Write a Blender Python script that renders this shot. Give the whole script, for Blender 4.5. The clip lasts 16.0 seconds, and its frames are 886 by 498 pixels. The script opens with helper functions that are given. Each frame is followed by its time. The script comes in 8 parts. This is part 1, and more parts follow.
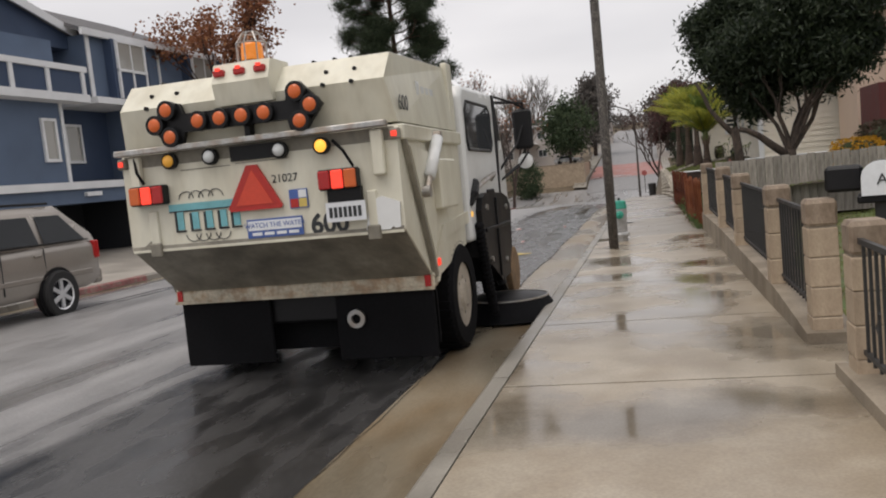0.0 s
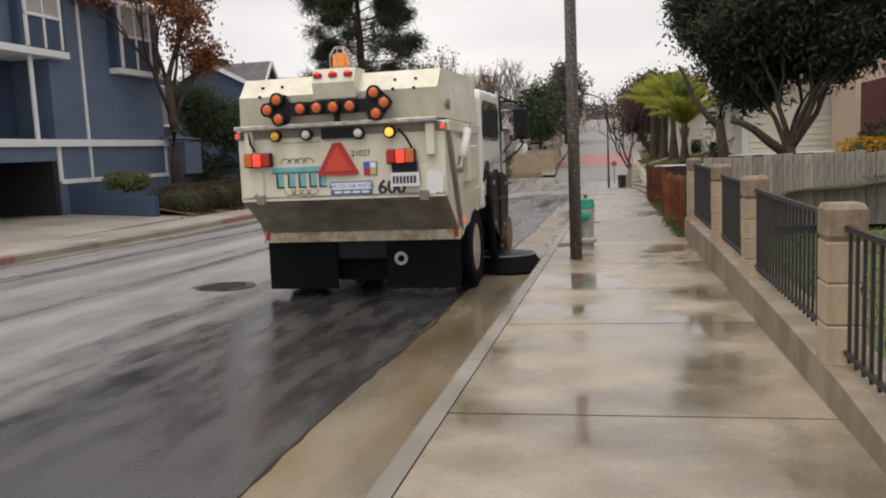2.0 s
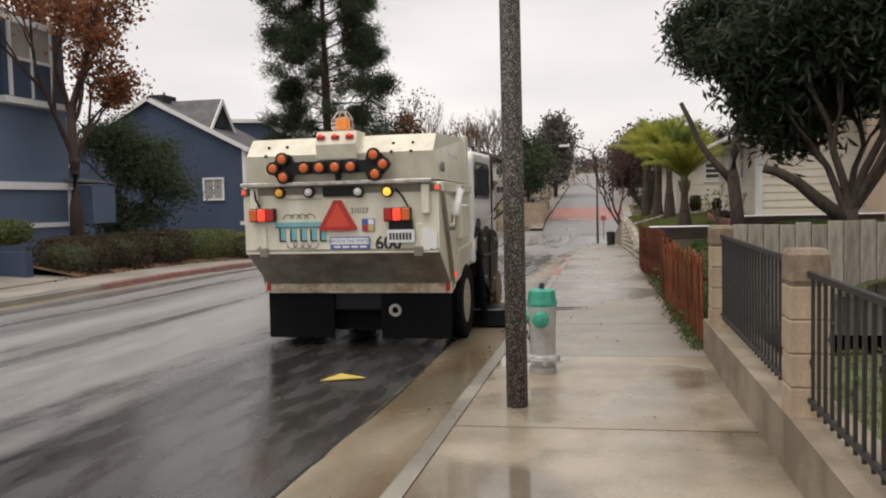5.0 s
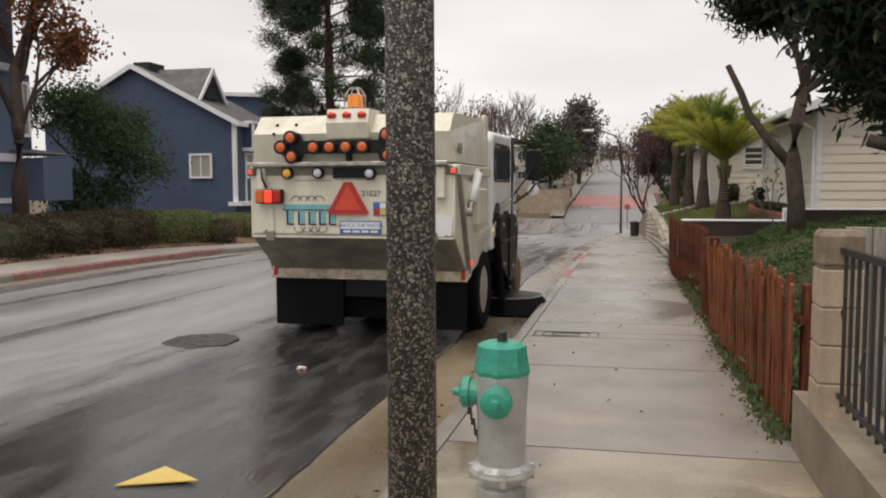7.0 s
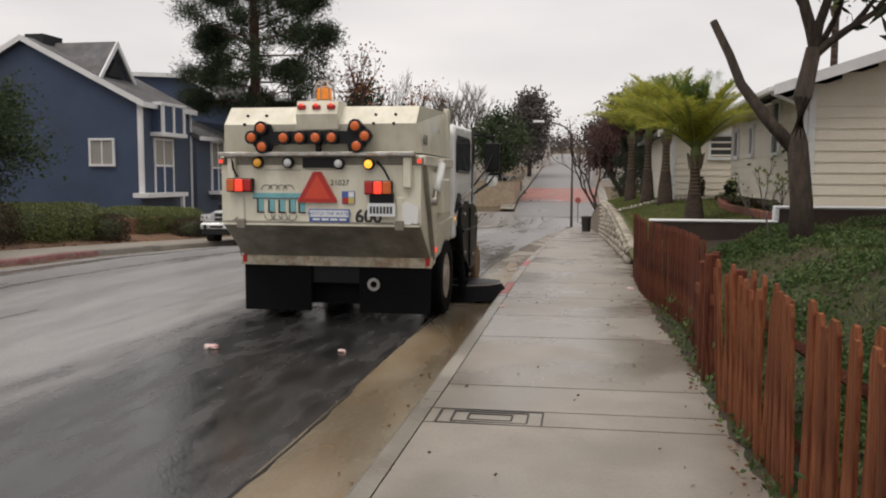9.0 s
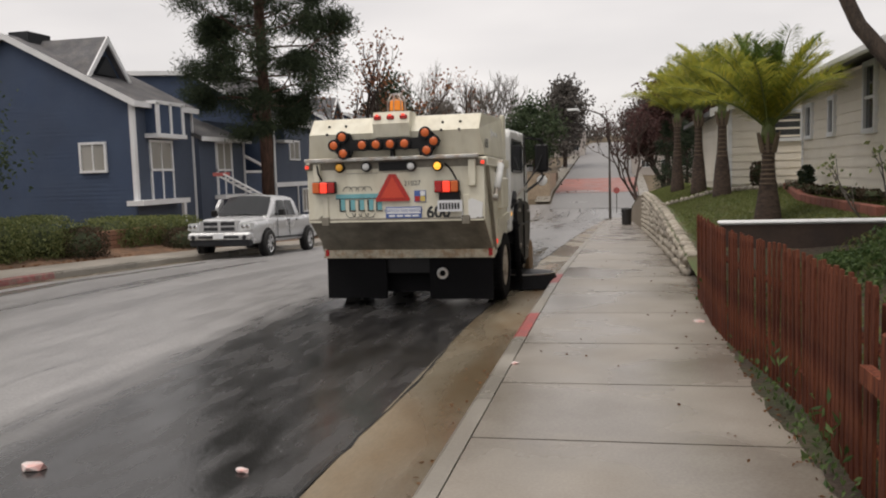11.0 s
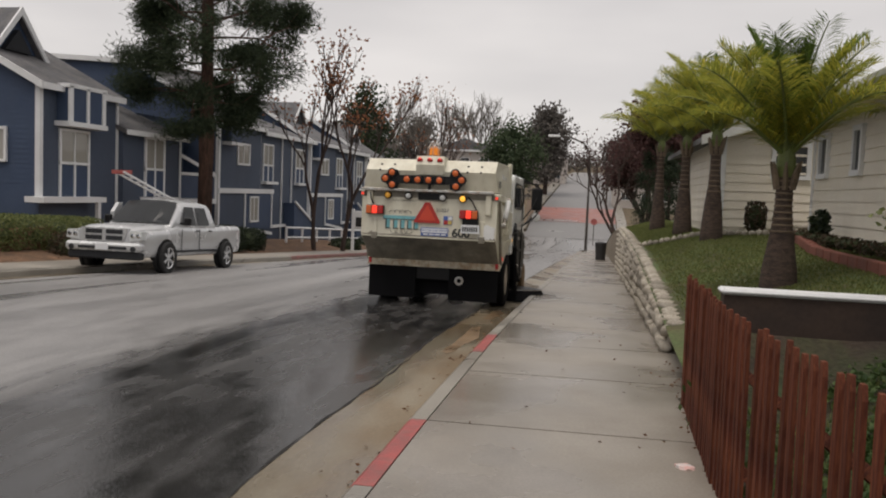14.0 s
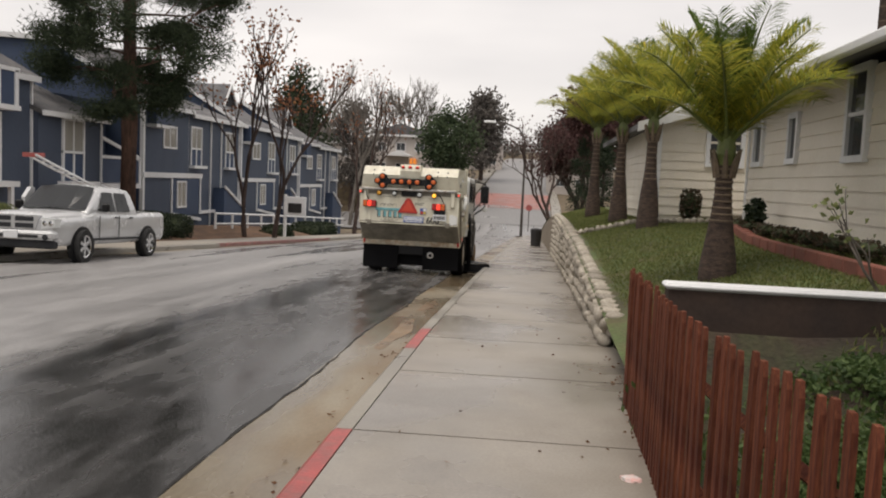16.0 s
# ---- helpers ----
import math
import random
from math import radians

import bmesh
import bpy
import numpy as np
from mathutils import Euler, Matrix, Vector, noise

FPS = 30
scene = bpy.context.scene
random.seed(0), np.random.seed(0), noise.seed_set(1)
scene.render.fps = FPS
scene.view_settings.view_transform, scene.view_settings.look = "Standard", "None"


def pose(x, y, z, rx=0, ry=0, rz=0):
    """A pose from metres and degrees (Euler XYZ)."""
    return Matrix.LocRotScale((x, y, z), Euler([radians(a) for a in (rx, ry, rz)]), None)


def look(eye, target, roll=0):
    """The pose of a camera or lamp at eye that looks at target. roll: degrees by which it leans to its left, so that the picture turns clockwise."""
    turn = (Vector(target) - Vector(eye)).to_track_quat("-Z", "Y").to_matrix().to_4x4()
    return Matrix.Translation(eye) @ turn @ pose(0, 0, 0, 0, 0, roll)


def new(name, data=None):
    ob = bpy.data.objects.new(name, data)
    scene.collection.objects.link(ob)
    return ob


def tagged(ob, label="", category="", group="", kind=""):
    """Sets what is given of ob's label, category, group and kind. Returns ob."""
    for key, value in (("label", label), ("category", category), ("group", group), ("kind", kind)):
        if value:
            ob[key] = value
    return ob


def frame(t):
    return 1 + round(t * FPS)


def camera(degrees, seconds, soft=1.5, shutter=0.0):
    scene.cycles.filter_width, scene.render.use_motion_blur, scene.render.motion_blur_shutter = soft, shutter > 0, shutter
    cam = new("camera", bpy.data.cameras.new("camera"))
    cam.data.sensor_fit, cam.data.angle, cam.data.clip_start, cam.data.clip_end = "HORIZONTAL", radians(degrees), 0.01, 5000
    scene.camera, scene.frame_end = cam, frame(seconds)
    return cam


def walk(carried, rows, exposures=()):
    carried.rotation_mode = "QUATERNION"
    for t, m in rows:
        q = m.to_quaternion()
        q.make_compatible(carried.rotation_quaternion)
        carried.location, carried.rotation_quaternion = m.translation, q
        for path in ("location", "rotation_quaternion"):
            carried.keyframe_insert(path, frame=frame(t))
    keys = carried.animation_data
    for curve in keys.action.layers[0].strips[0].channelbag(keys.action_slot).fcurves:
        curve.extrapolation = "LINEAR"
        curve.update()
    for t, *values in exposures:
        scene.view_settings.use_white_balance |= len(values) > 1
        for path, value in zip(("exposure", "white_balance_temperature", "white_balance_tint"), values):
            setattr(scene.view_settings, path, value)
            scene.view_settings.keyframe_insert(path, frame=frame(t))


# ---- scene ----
cam = camera(57.2, 16.0, soft=2.0)
PATH = [
    (0, (0.639, -4.01, 1.563), (0.14, -2.082, 1.377), -5.8),
    (0.5, (0.61, -3.384, 1.565), (0.149, -1.449, 1.361), -4.5),
    (1, (0.601, -2.628, 1.563), (0.266, -0.668, 1.345), -1.5),
    (1.5, (0.573, -1.908, 1.545), (0.221, 0.048, 1.319), -2.0),
    (2, (0.559, -1.051, 1.53), (0.138, 0.89, 1.29), -2.6),
    (2.5, (0.567, -0.197, 1.526), (0.125, 1.74, 1.294), -3.0),
    (3, (0.565, 0.628, 1.52), (0.053, 2.55, 1.307), -3.8),
    (3.5, (0.598, 1.495, 1.523), (0.105, 3.425, 1.35), -3.5),
    (4, (0.6, 2.332, 1.522), (0.121, 4.265, 1.336), -3.3),
    (4.5, (0.655, 3.139, 1.541), (0.263, 5.097, 1.431), -1.8),
    (6.8, (0.698, 7.062, 1.482), (0.246, 9.003, 1.309), 0.3),
    (7, (0.689, 7.413, 1.475), (0.24, 9.356, 1.32), -0.2),
    (7.5, (0.649, 8.266, 1.464), (0.249, 10.22, 1.309), -1.4),
    (8, (0.613, 9.165, 1.444), (0.252, 11.126, 1.279), -1.3),
    (8.5, (0.677, 10.074, 1.452), (0.289, 12.029, 1.281), -0.9),
    (9, (0.594, 10.863, 1.436), (0.262, 12.827, 1.262), 0.2),
    (11.3, (0.524, 14.563, 1.475), (0.088, 16.506, 1.287), -1.7),
    (11.5, (0.559, 14.911, 1.455), (0.112, 16.852, 1.273), -1.4),
    (12, (0.583, 15.695, 1.435), (0.138, 17.643, 1.339), -2.5),
    (12.5, (0.592, 16.459, 1.419), (0.296, 18.434, 1.309), 0.1),
    (13, (0.654, 17.178, 1.382), (0.302, 19.146, 1.423), -0.2),
    (13.5, (0.681, 17.524, 1.412), (0.332, 19.493, 1.361), 0.3),
    (14, (0.731, 17.692, 1.44), (0.36, 19.653, 1.301), 2.3),
    (14.5, (0.755, 17.788, 1.46), (0.473, 19.762, 1.301), 0.7),
    (15, (0.75, 17.853, 1.456), (0.411, 19.813, 1.248), 0.9),
    (15.5, (0.705, 17.966, 1.465), (0.438, 19.939, 1.272), 2.1),
    (16, (0.697, 18.167, 1.459), (0.483, 20.149, 1.291), 2.6),
]
walk(cam, [(t, look(eye, target, roll)) for t, eye, target, roll in PATH], [(0, 0.25, 6700, 13), (0.5, 0.30, 6750, 13), (1.5, 0.36, 6850, 13), (3, 0.42, 6950, 13), (3.5, 0.36, 6950, 13), (4, 0.24, 6950, 13), (4.5, 0.40, 7000, 13), (7, 0.38, 6950, 13), (9, 0.27, 6950, 13), (11.3, 0.28, 6950, 13), (12.6, 0.09, 7000, 13), (14.5, 0.07, 6950, 13), (15, 0.20, 7000, 13), (15.5, 0.39, 7050, 13), (16, 0.39, 7050, 13)])

# world: overcast sky, one wide weak sun
world = bpy.data.worlds.new("overcast")
scene.world = world
world.use_nodes = True
wn, wl = world.node_tree.nodes, world.node_tree.links
wn.clear()
w_out, w_bg = wn.new("ShaderNodeOutputWorld"), wn.new("ShaderNodeBackground")
w_sky = wn.new("ShaderNodeTexSky")
w_sky.sky_type, w_sky.sun_disc = "NISHITA", False
w_sky.sun_elevation, w_sky.sun_rotation = radians(50), radians(200)
w_dim = wn.new("ShaderNodeMix")
w_dim.data_type, w_dim.blend_type = "RGBA", "MULTIPLY"
w_dim.inputs[0].default_value = 1.0
w_dim.inputs[7].default_value = (0.1, 0.1, 0.1, 1)
wl.new(w_sky.outputs[0], w_dim.inputs[6])
w_co, w_map, w_noise, w_ramp = (wn.new("ShaderNode" + k) for k in ("TexCoord", "Mapping", "TexNoise", "ValToRGB"))
w_map.inputs["Scale"].default_value = (1.2, 1.2, 4.5)
w_noise.inputs["Scale"].default_value, w_noise.inputs["Detail"].default_value = 1.6, 4
w_ramp.color_ramp.elements[0].position, w_ramp.color_ramp.elements[1].position = 0.3, 0.72
w_ramp.color_ramp.elements[0].color = (0.56, 0.565, 0.585, 1)
w_ramp.color_ramp.elements[1].color = (0.76, 0.76, 0.77, 1)
wl.new(w_co.outputs["Generated"], w_map.inputs[0])
wl.new(w_map.outputs[0], w_noise.inputs["Vector"])
wl.new(w_noise.outputs[0], w_ramp.inputs[0])
w_mix = wn.new("ShaderNodeMix")
w_mix.data_type = "RGBA"
w_mix.inputs[0].default_value = 0.93
wl.new(w_dim.outputs[2], w_mix.inputs[6])
wl.new(w_ramp.outputs[0], w_mix.inputs[7])
wl.new(w_mix.outputs[2], w_bg.inputs["Color"])
w_bg.inputs["Strength"].default_value = 1.0
wl.new(w_bg.outputs[0], w_out.inputs[0])
sun = new("sun", bpy.data.lights.new("sun", "SUN"))
sun.data.energy, sun.data.angle, sun.data.color = 1.5, radians(40), (1.0, 0.97, 0.92)
sun.matrix_world = look((0, 0, 30), (6, 9, 0))


# ---- materials ----
def material(name, base, rough=0.6, metal=0.0, var=0.12, scale=3.0, fine=40.0, bump=0.15, dist=0.01, tint=None,
             wet=0.0, wetscale=0.6, spec=0.5, band=(0.44, 0.58), alpha=1.0, emit=None, stretch=(1, 1, 1), piece=0.0, coords="Object", lane=None):
    """A surface with two scales of colour change, fine relief, and wet patches that are darker and smoother."""
    m = bpy.data.materials.new(name)
    m.use_nodes = True
    n, l = m.node_tree.nodes, m.node_tree.links
    b = n["Principled BSDF"]
    co, mp = n.new("ShaderNodeTexCoord"), n.new("ShaderNodeMapping")
    mp.inputs["Scale"].default_value = stretch
    l.new(co.outputs[coords], mp.inputs[0])

    def noise_at(s, detail=3.0):
        t = n.new("ShaderNodeTexNoise")
        t.inputs["Scale"].default_value, t.inputs["Detail"].default_value = s, detail
        l.new(mp.outputs[0], t.inputs["Vector"])
        return t.outputs[0]

    def free_noise(s, detail=3.0):
        t = n.new("ShaderNodeTexNoise")
        t.inputs["Scale"].default_value, t.inputs["Detail"].default_value = s, detail
        l.new(co.outputs[coords], t.inputs["Vector"])
        return t.outputs[0]

    def ranged(sock, lo, hi, a=0.3, z=0.7):
        r = n.new("ShaderNodeMapRange")
        r.inputs[1].default_value, r.inputs[2].default_value, r.inputs[3].default_value, r.inputs[4].default_value = a, z, lo, hi
        l.new(sock, r.inputs[0])
        return r.outputs[0]

    def times(s1, s2):
        k = n.new("ShaderNodeMath")
        k.operation = "MULTIPLY"
        for i, s in enumerate((s1, s2)):
            if isinstance(s, (int, float)):
                k.inputs[i].default_value = s
            else:
                l.new(s, k.inputs[i])
        return k.outputs[0]

    big, small = noise_at(scale, 4), (free_noise(fine, 4) if lane else noise_at(fine, 2))
    v = times(ranged(big, 1 - var, 1 + var), ranged(small, 1 - var * 0.6, 1 + var * 0.6))
    if piece:
        info = n.new("ShaderNodeObjectInfo")
        v = times(v, ranged(info.outputs["Random"], 1 - piece, 1 + piece, 0, 1))
    rough_s = ranged(big, rough - 0.06, rough + 0.06)
    if wet:
        w = ranged(noise_at(wetscale, 5), 0, 1, *band)
        v = times(v, ranged(w, 1 - 0.45 * wet, 1, 0, 1))
        rough_s = times(rough_s, ranged(w, 1 - 0.85 * wet, 1, 0, 1))
    if lane:
        sx, ad = n.new("ShaderNodeSeparateXYZ"), n.new("ShaderNodeMath")
        l.new(co.outputs["Object"], sx.inputs[0])
        l.new(sx.outputs[0], ad.inputs[0])
        l.new(ranged(noise_at(1.6, 5), -0.55, 0.55), ad.inputs[1])
        unswept = n.new("ShaderNodeMath")
        unswept.operation = "MAXIMUM"
        l.new(ranged(ad.outputs[0], 1, 0, *lane), unswept.inputs[0])
        l.new(ranged(sx.outputs[1], 0, 0.8, 29, 40), unswept.inputs[1])
        soaked = unswept.outputs[0]
        mp2, t2 = n.new("ShaderNodeMapping"), n.new("ShaderNodeTexNoise")
        mp2.inputs["Scale"].default_value = (1, 0.28, 1)
        l.new(co.outputs[coords], mp2.inputs[0])
        l.new(mp2.outputs[0], t2.inputs["Vector"])
        t2.inputs["Scale"].default_value, t2.inputs["Detail"].default_value = 5.0, 8
        mottle = t2.outputs[0]
        v = times(v, ranged(soaked, 0.17, 1, 0, 1))

        def eased(strong, mild):
            """Strong change where the lane is soaked, mild elsewhere."""
            k = n.new("ShaderNodeMix")
            l.new(soaked, k.inputs[0])
            l.new(strong, k.inputs[2])
            l.new(mild, k.inputs[3])
            return k.outputs[0]

        v = times(v, eased(ranged(mottle, 0.62, 1.32, 0.38, 0.62), ranged(mottle, 0.93, 1.06, 0.38, 0.62)))
        rough_s = times(times(rough_s, ranged(soaked, 0.7, 1, 0, 1)), eased(ranged(mottle, 0.55, 1.4, 0.38, 0.62), ranged(mottle, 0.88, 1.12, 0.38, 0.62)))
    hsv = n.new("ShaderNodeMix")
    hsv.data_type = "RGBA"
    hsv.inputs[6].default_value = (*base, 1)
    hsv.inputs[7].default_value = (*(tint or base), 1)
    l.new(ranged(noise_at(scale * 2.3, 3), 0, 1, 0.4, 0.65), hsv.inputs[0])
    mul = n.new("ShaderNodeMix")
    mul.data_type, mul.blend_type = "RGBA", "MULTIPLY"
    mul.inputs[0].default_value = 1.0
    l.new(hsv.outputs[2], mul.inputs[6])
    comb = n.new("ShaderNodeCombineColor")
    for i in range(3):
        l.new(v, comb.inputs[i])
    l.new(comb.outputs[0], mul.inputs[7])
    l.new(mul.outputs[2], b.inputs["Base Color"])
    l.new(rough_s, b.inputs["Roughness"])
    b.inputs["Metallic"].default_value, b.inputs["Specular IOR Level"].default_value = metal, spec
    if bump:
        bp = n.new("ShaderNodeBump")
        bp.inputs["Strength"].default_value, bp.inputs["Distance"].default_value = bump, dist
        l.new(small, bp.inputs["Height"])
        l.new(bp.outputs[0], b.inputs["Normal"])
    if emit:
        b.inputs["Emission Color"].default_value, b.inputs["Emission Strength"].default_value = (*emit[0], 1), emit[1]
    if alpha < 1:
        b.inputs["Alpha"].default_value = alpha
    return m


def glass(name, tint=(0.05, 0.06, 0.07)):
    m = bpy.data.materials.new(name)
    m.use_nodes = True
    b = m.node_tree.nodes["Principled BSDF"]
    b.inputs["Base Color"].default_value, b.inputs["Roughness"].default_value = (*tint, 1), 0.04
    b.inputs["Specular IOR Level"].default_value = 0.6
    return m


ASPHALT = material("wet_asphalt", (0.235, 0.23, 0.228), 0.37, var=0.28, scale=0.9, fine=42, bump=0.3, dist=0.005, wet=0.75, wetscale=1.2, band=(0.36, 0.47), stretch=(1, 0.045, 1), spec=0.48, lane=(-3.9, -2.9))
CONCRETE = material("wet_concrete", (0.33, 0.285, 0.222), 0.34, var=0.20, scale=0.9, fine=60, bump=0.06, dist=0.003, tint=(0.245, 0.20, 0.145), wet=0.92, wetscale=0.7, band=(0.42, 0.54))
DRYCONCRETE = material("damp_concrete", (0.29, 0.264, 0.228), 0.48, var=0.13, scale=0.8, fine=60, bump=0.10, dist=0.003, tint=(0.235, 0.212, 0.18), wet=0.45, wetscale=0.5)
GUTTER = material("gutter_concrete", (0.235, 0.20, 0.145), 0.42, var=0.15, scale=0.8, fine=50, bump=0.15, dist=0.004, tint=(0.175, 0.125, 0.072), wet=0.6, wetscale=0.8, stretch=(1, 0.35, 1))
CURB = material("curb_concrete", (0.27, 0.25, 0.215), 0.5, var=0.14, scale=1.2, fine=50, bump=0.15, dist=0.004, wet=0.5, wetscale=0.9)
REDPAINT = material("red_curb_paint", (0.36, 0.075, 0.07), 0.45, var=0.2, scale=4, fine=50, bump=0.1, tint=(0.28, 0.09, 0.08))
FADEDRED = material("faded_red_paint", (0.24, 0.075, 0.07), 0.6, var=0.3, scale=4, fine=50, bump=0.15, tint=(0.22, 0.15, 0.13))
BLOCK = material("slump_block", (0.42, 0.33, 0.235), 0.8, var=0.14, scale=2.5, fine=45, bump=0.5, dist=0.006, tint=(0.34, 0.26, 0.185), piece=0.10)
BLOCKWET = material("slump_block_cap", (0.26, 0.20, 0.145), 0.7, var=0.2, scale=3, fine=45, bump=0.5, dist=0.006, tint=(0.16, 0.115, 0.08), piece=0.1)
FOOTING = material("fence_footing", (0.27, 0.225, 0.17), 0.65, var=0.15, scale=1.5, fine=50, bump=0.25, dist=0.004, tint=(0.18, 0.145, 0.105))
IRON = material("black_iron", (0.025, 0.024, 0.024), 0.5, var=0.2, scale=6, fine=80, bump=0.1)
GRASS = material("lawn_soil", (0.085, 0.118, 0.040), 0.9, var=0.35, scale=0.9, fine=25, bump=0.6, dist=0.02, tint=(0.085, 0.074, 0.036))
YARDSOIL = material("yard_soil", (0.050, 0.035, 0.024), 0.95, var=0.4, scale=0.9, fine=22, bump=0.8, dist=0.03, tint=(0.045, 0.060, 0.022))
EARTH = material("earth", (0.11, 0.08, 0.055), 0.95, var=0.3, scale=0.8, fine=20, bump=0.6, dist=0.03, tint=(0.15, 0.12, 0.07))
BLUE = material("blue_siding", (0.040, 0.064, 0.118), 0.7, var=0.12, scale=0.6, fine=30, bump=0.1, tint=(0.046, 0.071, 0.126))
SLATE = material("slate_blue_siding", (0.062, 0.081, 0.120), 0.75, var=0.12, scale=0.6, fine=30, bump=0.12, tint=(0.055, 0.074, 0.112), stretch=(1, 1, 0.25))
BLUEPALE = material("blue_stucco", (0.105, 0.146, 0.220), 0.8, var=0.10, scale=0.6, fine=50, bump=0.2, tint=(0.096, 0.135, 0.206))
TRIM = material("white_trim", (0.74, 0.75, 0.76), 0.6, var=0.06, scale=1.5, fine=30, bump=0.05)
SHINGLE = material("grey_shingles", (0.105, 0.105, 0.112), 0.9, var=0.25, scale=1.2, fine=18, bump=0.6, dist=0.02, tint=(0.14, 0.135, 0.135), piece=0.1)
CREAM = material("cream_siding", (0.80, 0.745, 0.65), 0.65, var=0.05, scale=0.6, fine=30, bump=0.06, tint=(0.76, 0.70, 0.60))
PEACH = material("peach_stucco", (0.58, 0.44, 0.34), 0.85, var=0.06, scale=0.6, fine=50, bump=0.2)
REDWOOD = material("redwood", (0.082, 0.024, 0.016), 0.8, var=0.28, scale=4, fine=60, bump=0.3, dist=0.004, tint=(0.175, 0.058, 0.030), stretch=(6, 6, 0.6), piece=0.22, spec=0.15)
GREYWOOD = material("weathered_wood", (0.30, 0.275, 0.24), 0.85, var=0.25, scale=3, fine=60, bump=0.3, tint=(0.20, 0.18, 0.15), stretch=(6, 6, 0.6), piece=0.2)
BARK = material("bark", (0.075, 0.055, 0.042), 0.95, var=0.35, scale=3, fine=30, bump=0.9, dist=0.02, tint=(0.045, 0.035, 0.028), stretch=(3, 3, 0.8))
PINEBARK = material("pine_bark", (0.125, 0.07, 0.05), 0.95, var=0.35, scale=2, fine=20, bump=0.9, dist=0.03, tint=(0.07, 0.04, 0.03), stretch=(3, 3, 0.8))
DARKGLASS = glass("window_glass", (0.05, 0.055, 0.06))


# ---- building helpers ----
def part(name, bm, mat, parent=None, label="", m=None, smooth=False):
    me = bpy.data.meshes.new(name)
    bm.to_mesh(me)
    bm.free()
    if smooth:
        me.polygons.foreach_set("use_smooth", [True] * len(me.polygons))
    me.materials.append(mat)
    ob = new(name, me)
    if parent:
        ob.parent = parent
    if m is not None:
        ob.matrix_basis = m
    return tagged(ob, label) if label else ob


def shared(name, me, parent, m):
    ob = new(name, me)
    ob.parent = parent
    ob.matrix_basis = m
    return ob


def thing(name, label, category, m=None, group="", kind=""):
    ob = new(name)
    ob.empty_display_size = 0.2
    if m is not None:
        ob.matrix_basis = m
    return tagged(ob, label, category, group, kind)


def mesh_of(bm, mat, name="piece"):
    me = bpy.data.meshes.new(name)
    bm.to_mesh(me)
    bm.free()
    me.materials.append(mat)
    return me


def box(bm, x0, x1, y0, y1, z0, z1, bev=0.0, m=None):
    g = bmesh.ops.create_cube(bm, size=1.0, matrix=Matrix.Translation(((x0 + x1) / 2, (y0 + y1) / 2, (z0 + z1) / 2)) @ Matrix.Diagonal((x1 - x0, y1 - y0, z1 - z0, 1)))
    vs = g["verts"]
    if bev:
        es = list({e for v in vs for e in v.link_edges})
        r = bmesh.ops.bevel(bm, geom=es, offset=bev, segments=1, affect="EDGES", profile=0.5)
        vs = list({v for f in r["faces"] for v in f.verts} | {v for v in vs if v.is_valid})
    if m is not None:
        bmesh.ops.transform(bm, matrix=m, verts=vs)
    return vs


def bx(x0, x1, y0, y1, z0, z1, bev=0.0, m=None):
    bm = bmesh.new()
    box(bm, x0, x1, y0, y1, z0, z1, bev, m)
    return bm


def tube(bm, a, b, r0, r1=None, n=8, caps=True):
    """A tapered tube from a to b."""
    a, b = Vector(a), Vector(b)
    d = b - a
    if d.length < 1e-6:
        return
    m = Matrix.Translation((a + b) / 2) @ d.to_track_quat("Z", "Y").to_matrix().to_4x4()
    bmesh.ops.create_cone(bm, cap_ends=caps, segments=n, radius1=r0, radius2=r0 if r1 is None else r1, depth=d.length, matrix=m)


def pipe(pts, rads, n=8):
    """A joined tube along points, with a radius at each."""
    bm = bmesh.new()
    rings = []
    for i, p in enumerate(pts):
        p = Vector(p)
        d = (Vector(pts[min(i + 1, len(pts) - 1)]) - Vector(pts[max(i - 1, 0)])).normalized()
        q = d.to_track_quat("Z", "Y")
        r = rads[i] if hasattr(rads, "__len__") else rads
        rings.append([bm.verts.new(p + q @ Vector((r * math.cos(2 * math.pi * k / n), r * math.sin(2 * math.pi * k / n), 0))) for k in range(n)])
    for a, b in zip(rings, rings[1:]):
        for k in range(n):
            bm.faces.new((a[k], a[(k + 1) % n], b[(k + 1) % n], b[k]))
    bm.faces.new(rings[0][::-1])
    bm.faces.new(rings[-1])
    return bm


def prism(pts, lo, hi, axis="y"):
    """A solid from a closed outline in the plane across an axis."""
    bm = bmesh.new()
    put = {"x": lambda a, b, c: (c, a, b), "y": lambda a, b, c: (a, c, b), "z": lambda a, b, c: (a, b, c)}[axis]
    lower = [bm.verts.new(put(a, b, lo)) for a, b in pts]
    upper = [bm.verts.new(put(a, b, hi)) for a, b in pts]
    bm.faces.new(lower)
    bm.faces.new(upper[::-1])
    for i in range(len(pts)):
        j = (i + 1) % len(pts)
        bm.faces.new((lower[i], upper[i], upper[j], lower[j]))
    bmesh.ops.recalc_face_normals(bm, faces=bm.faces)
    return bm


def disc(bm, x, y, z, r, depth, n=16, axis="y", r2=None):
    rot = {"y": Euler((radians(90), 0, 0)), "x": Euler((0, radians(90), 0)), "z": Euler((0, 0, 0))}[axis].to_matrix().to_4x4()
    bmesh.ops.create_cone(bm, cap_ends=True, segments=n, radius1=r, radius2=r if r2 is None else r2, depth=depth, matrix=Matrix.Translation((x, y, z)) @ rot)


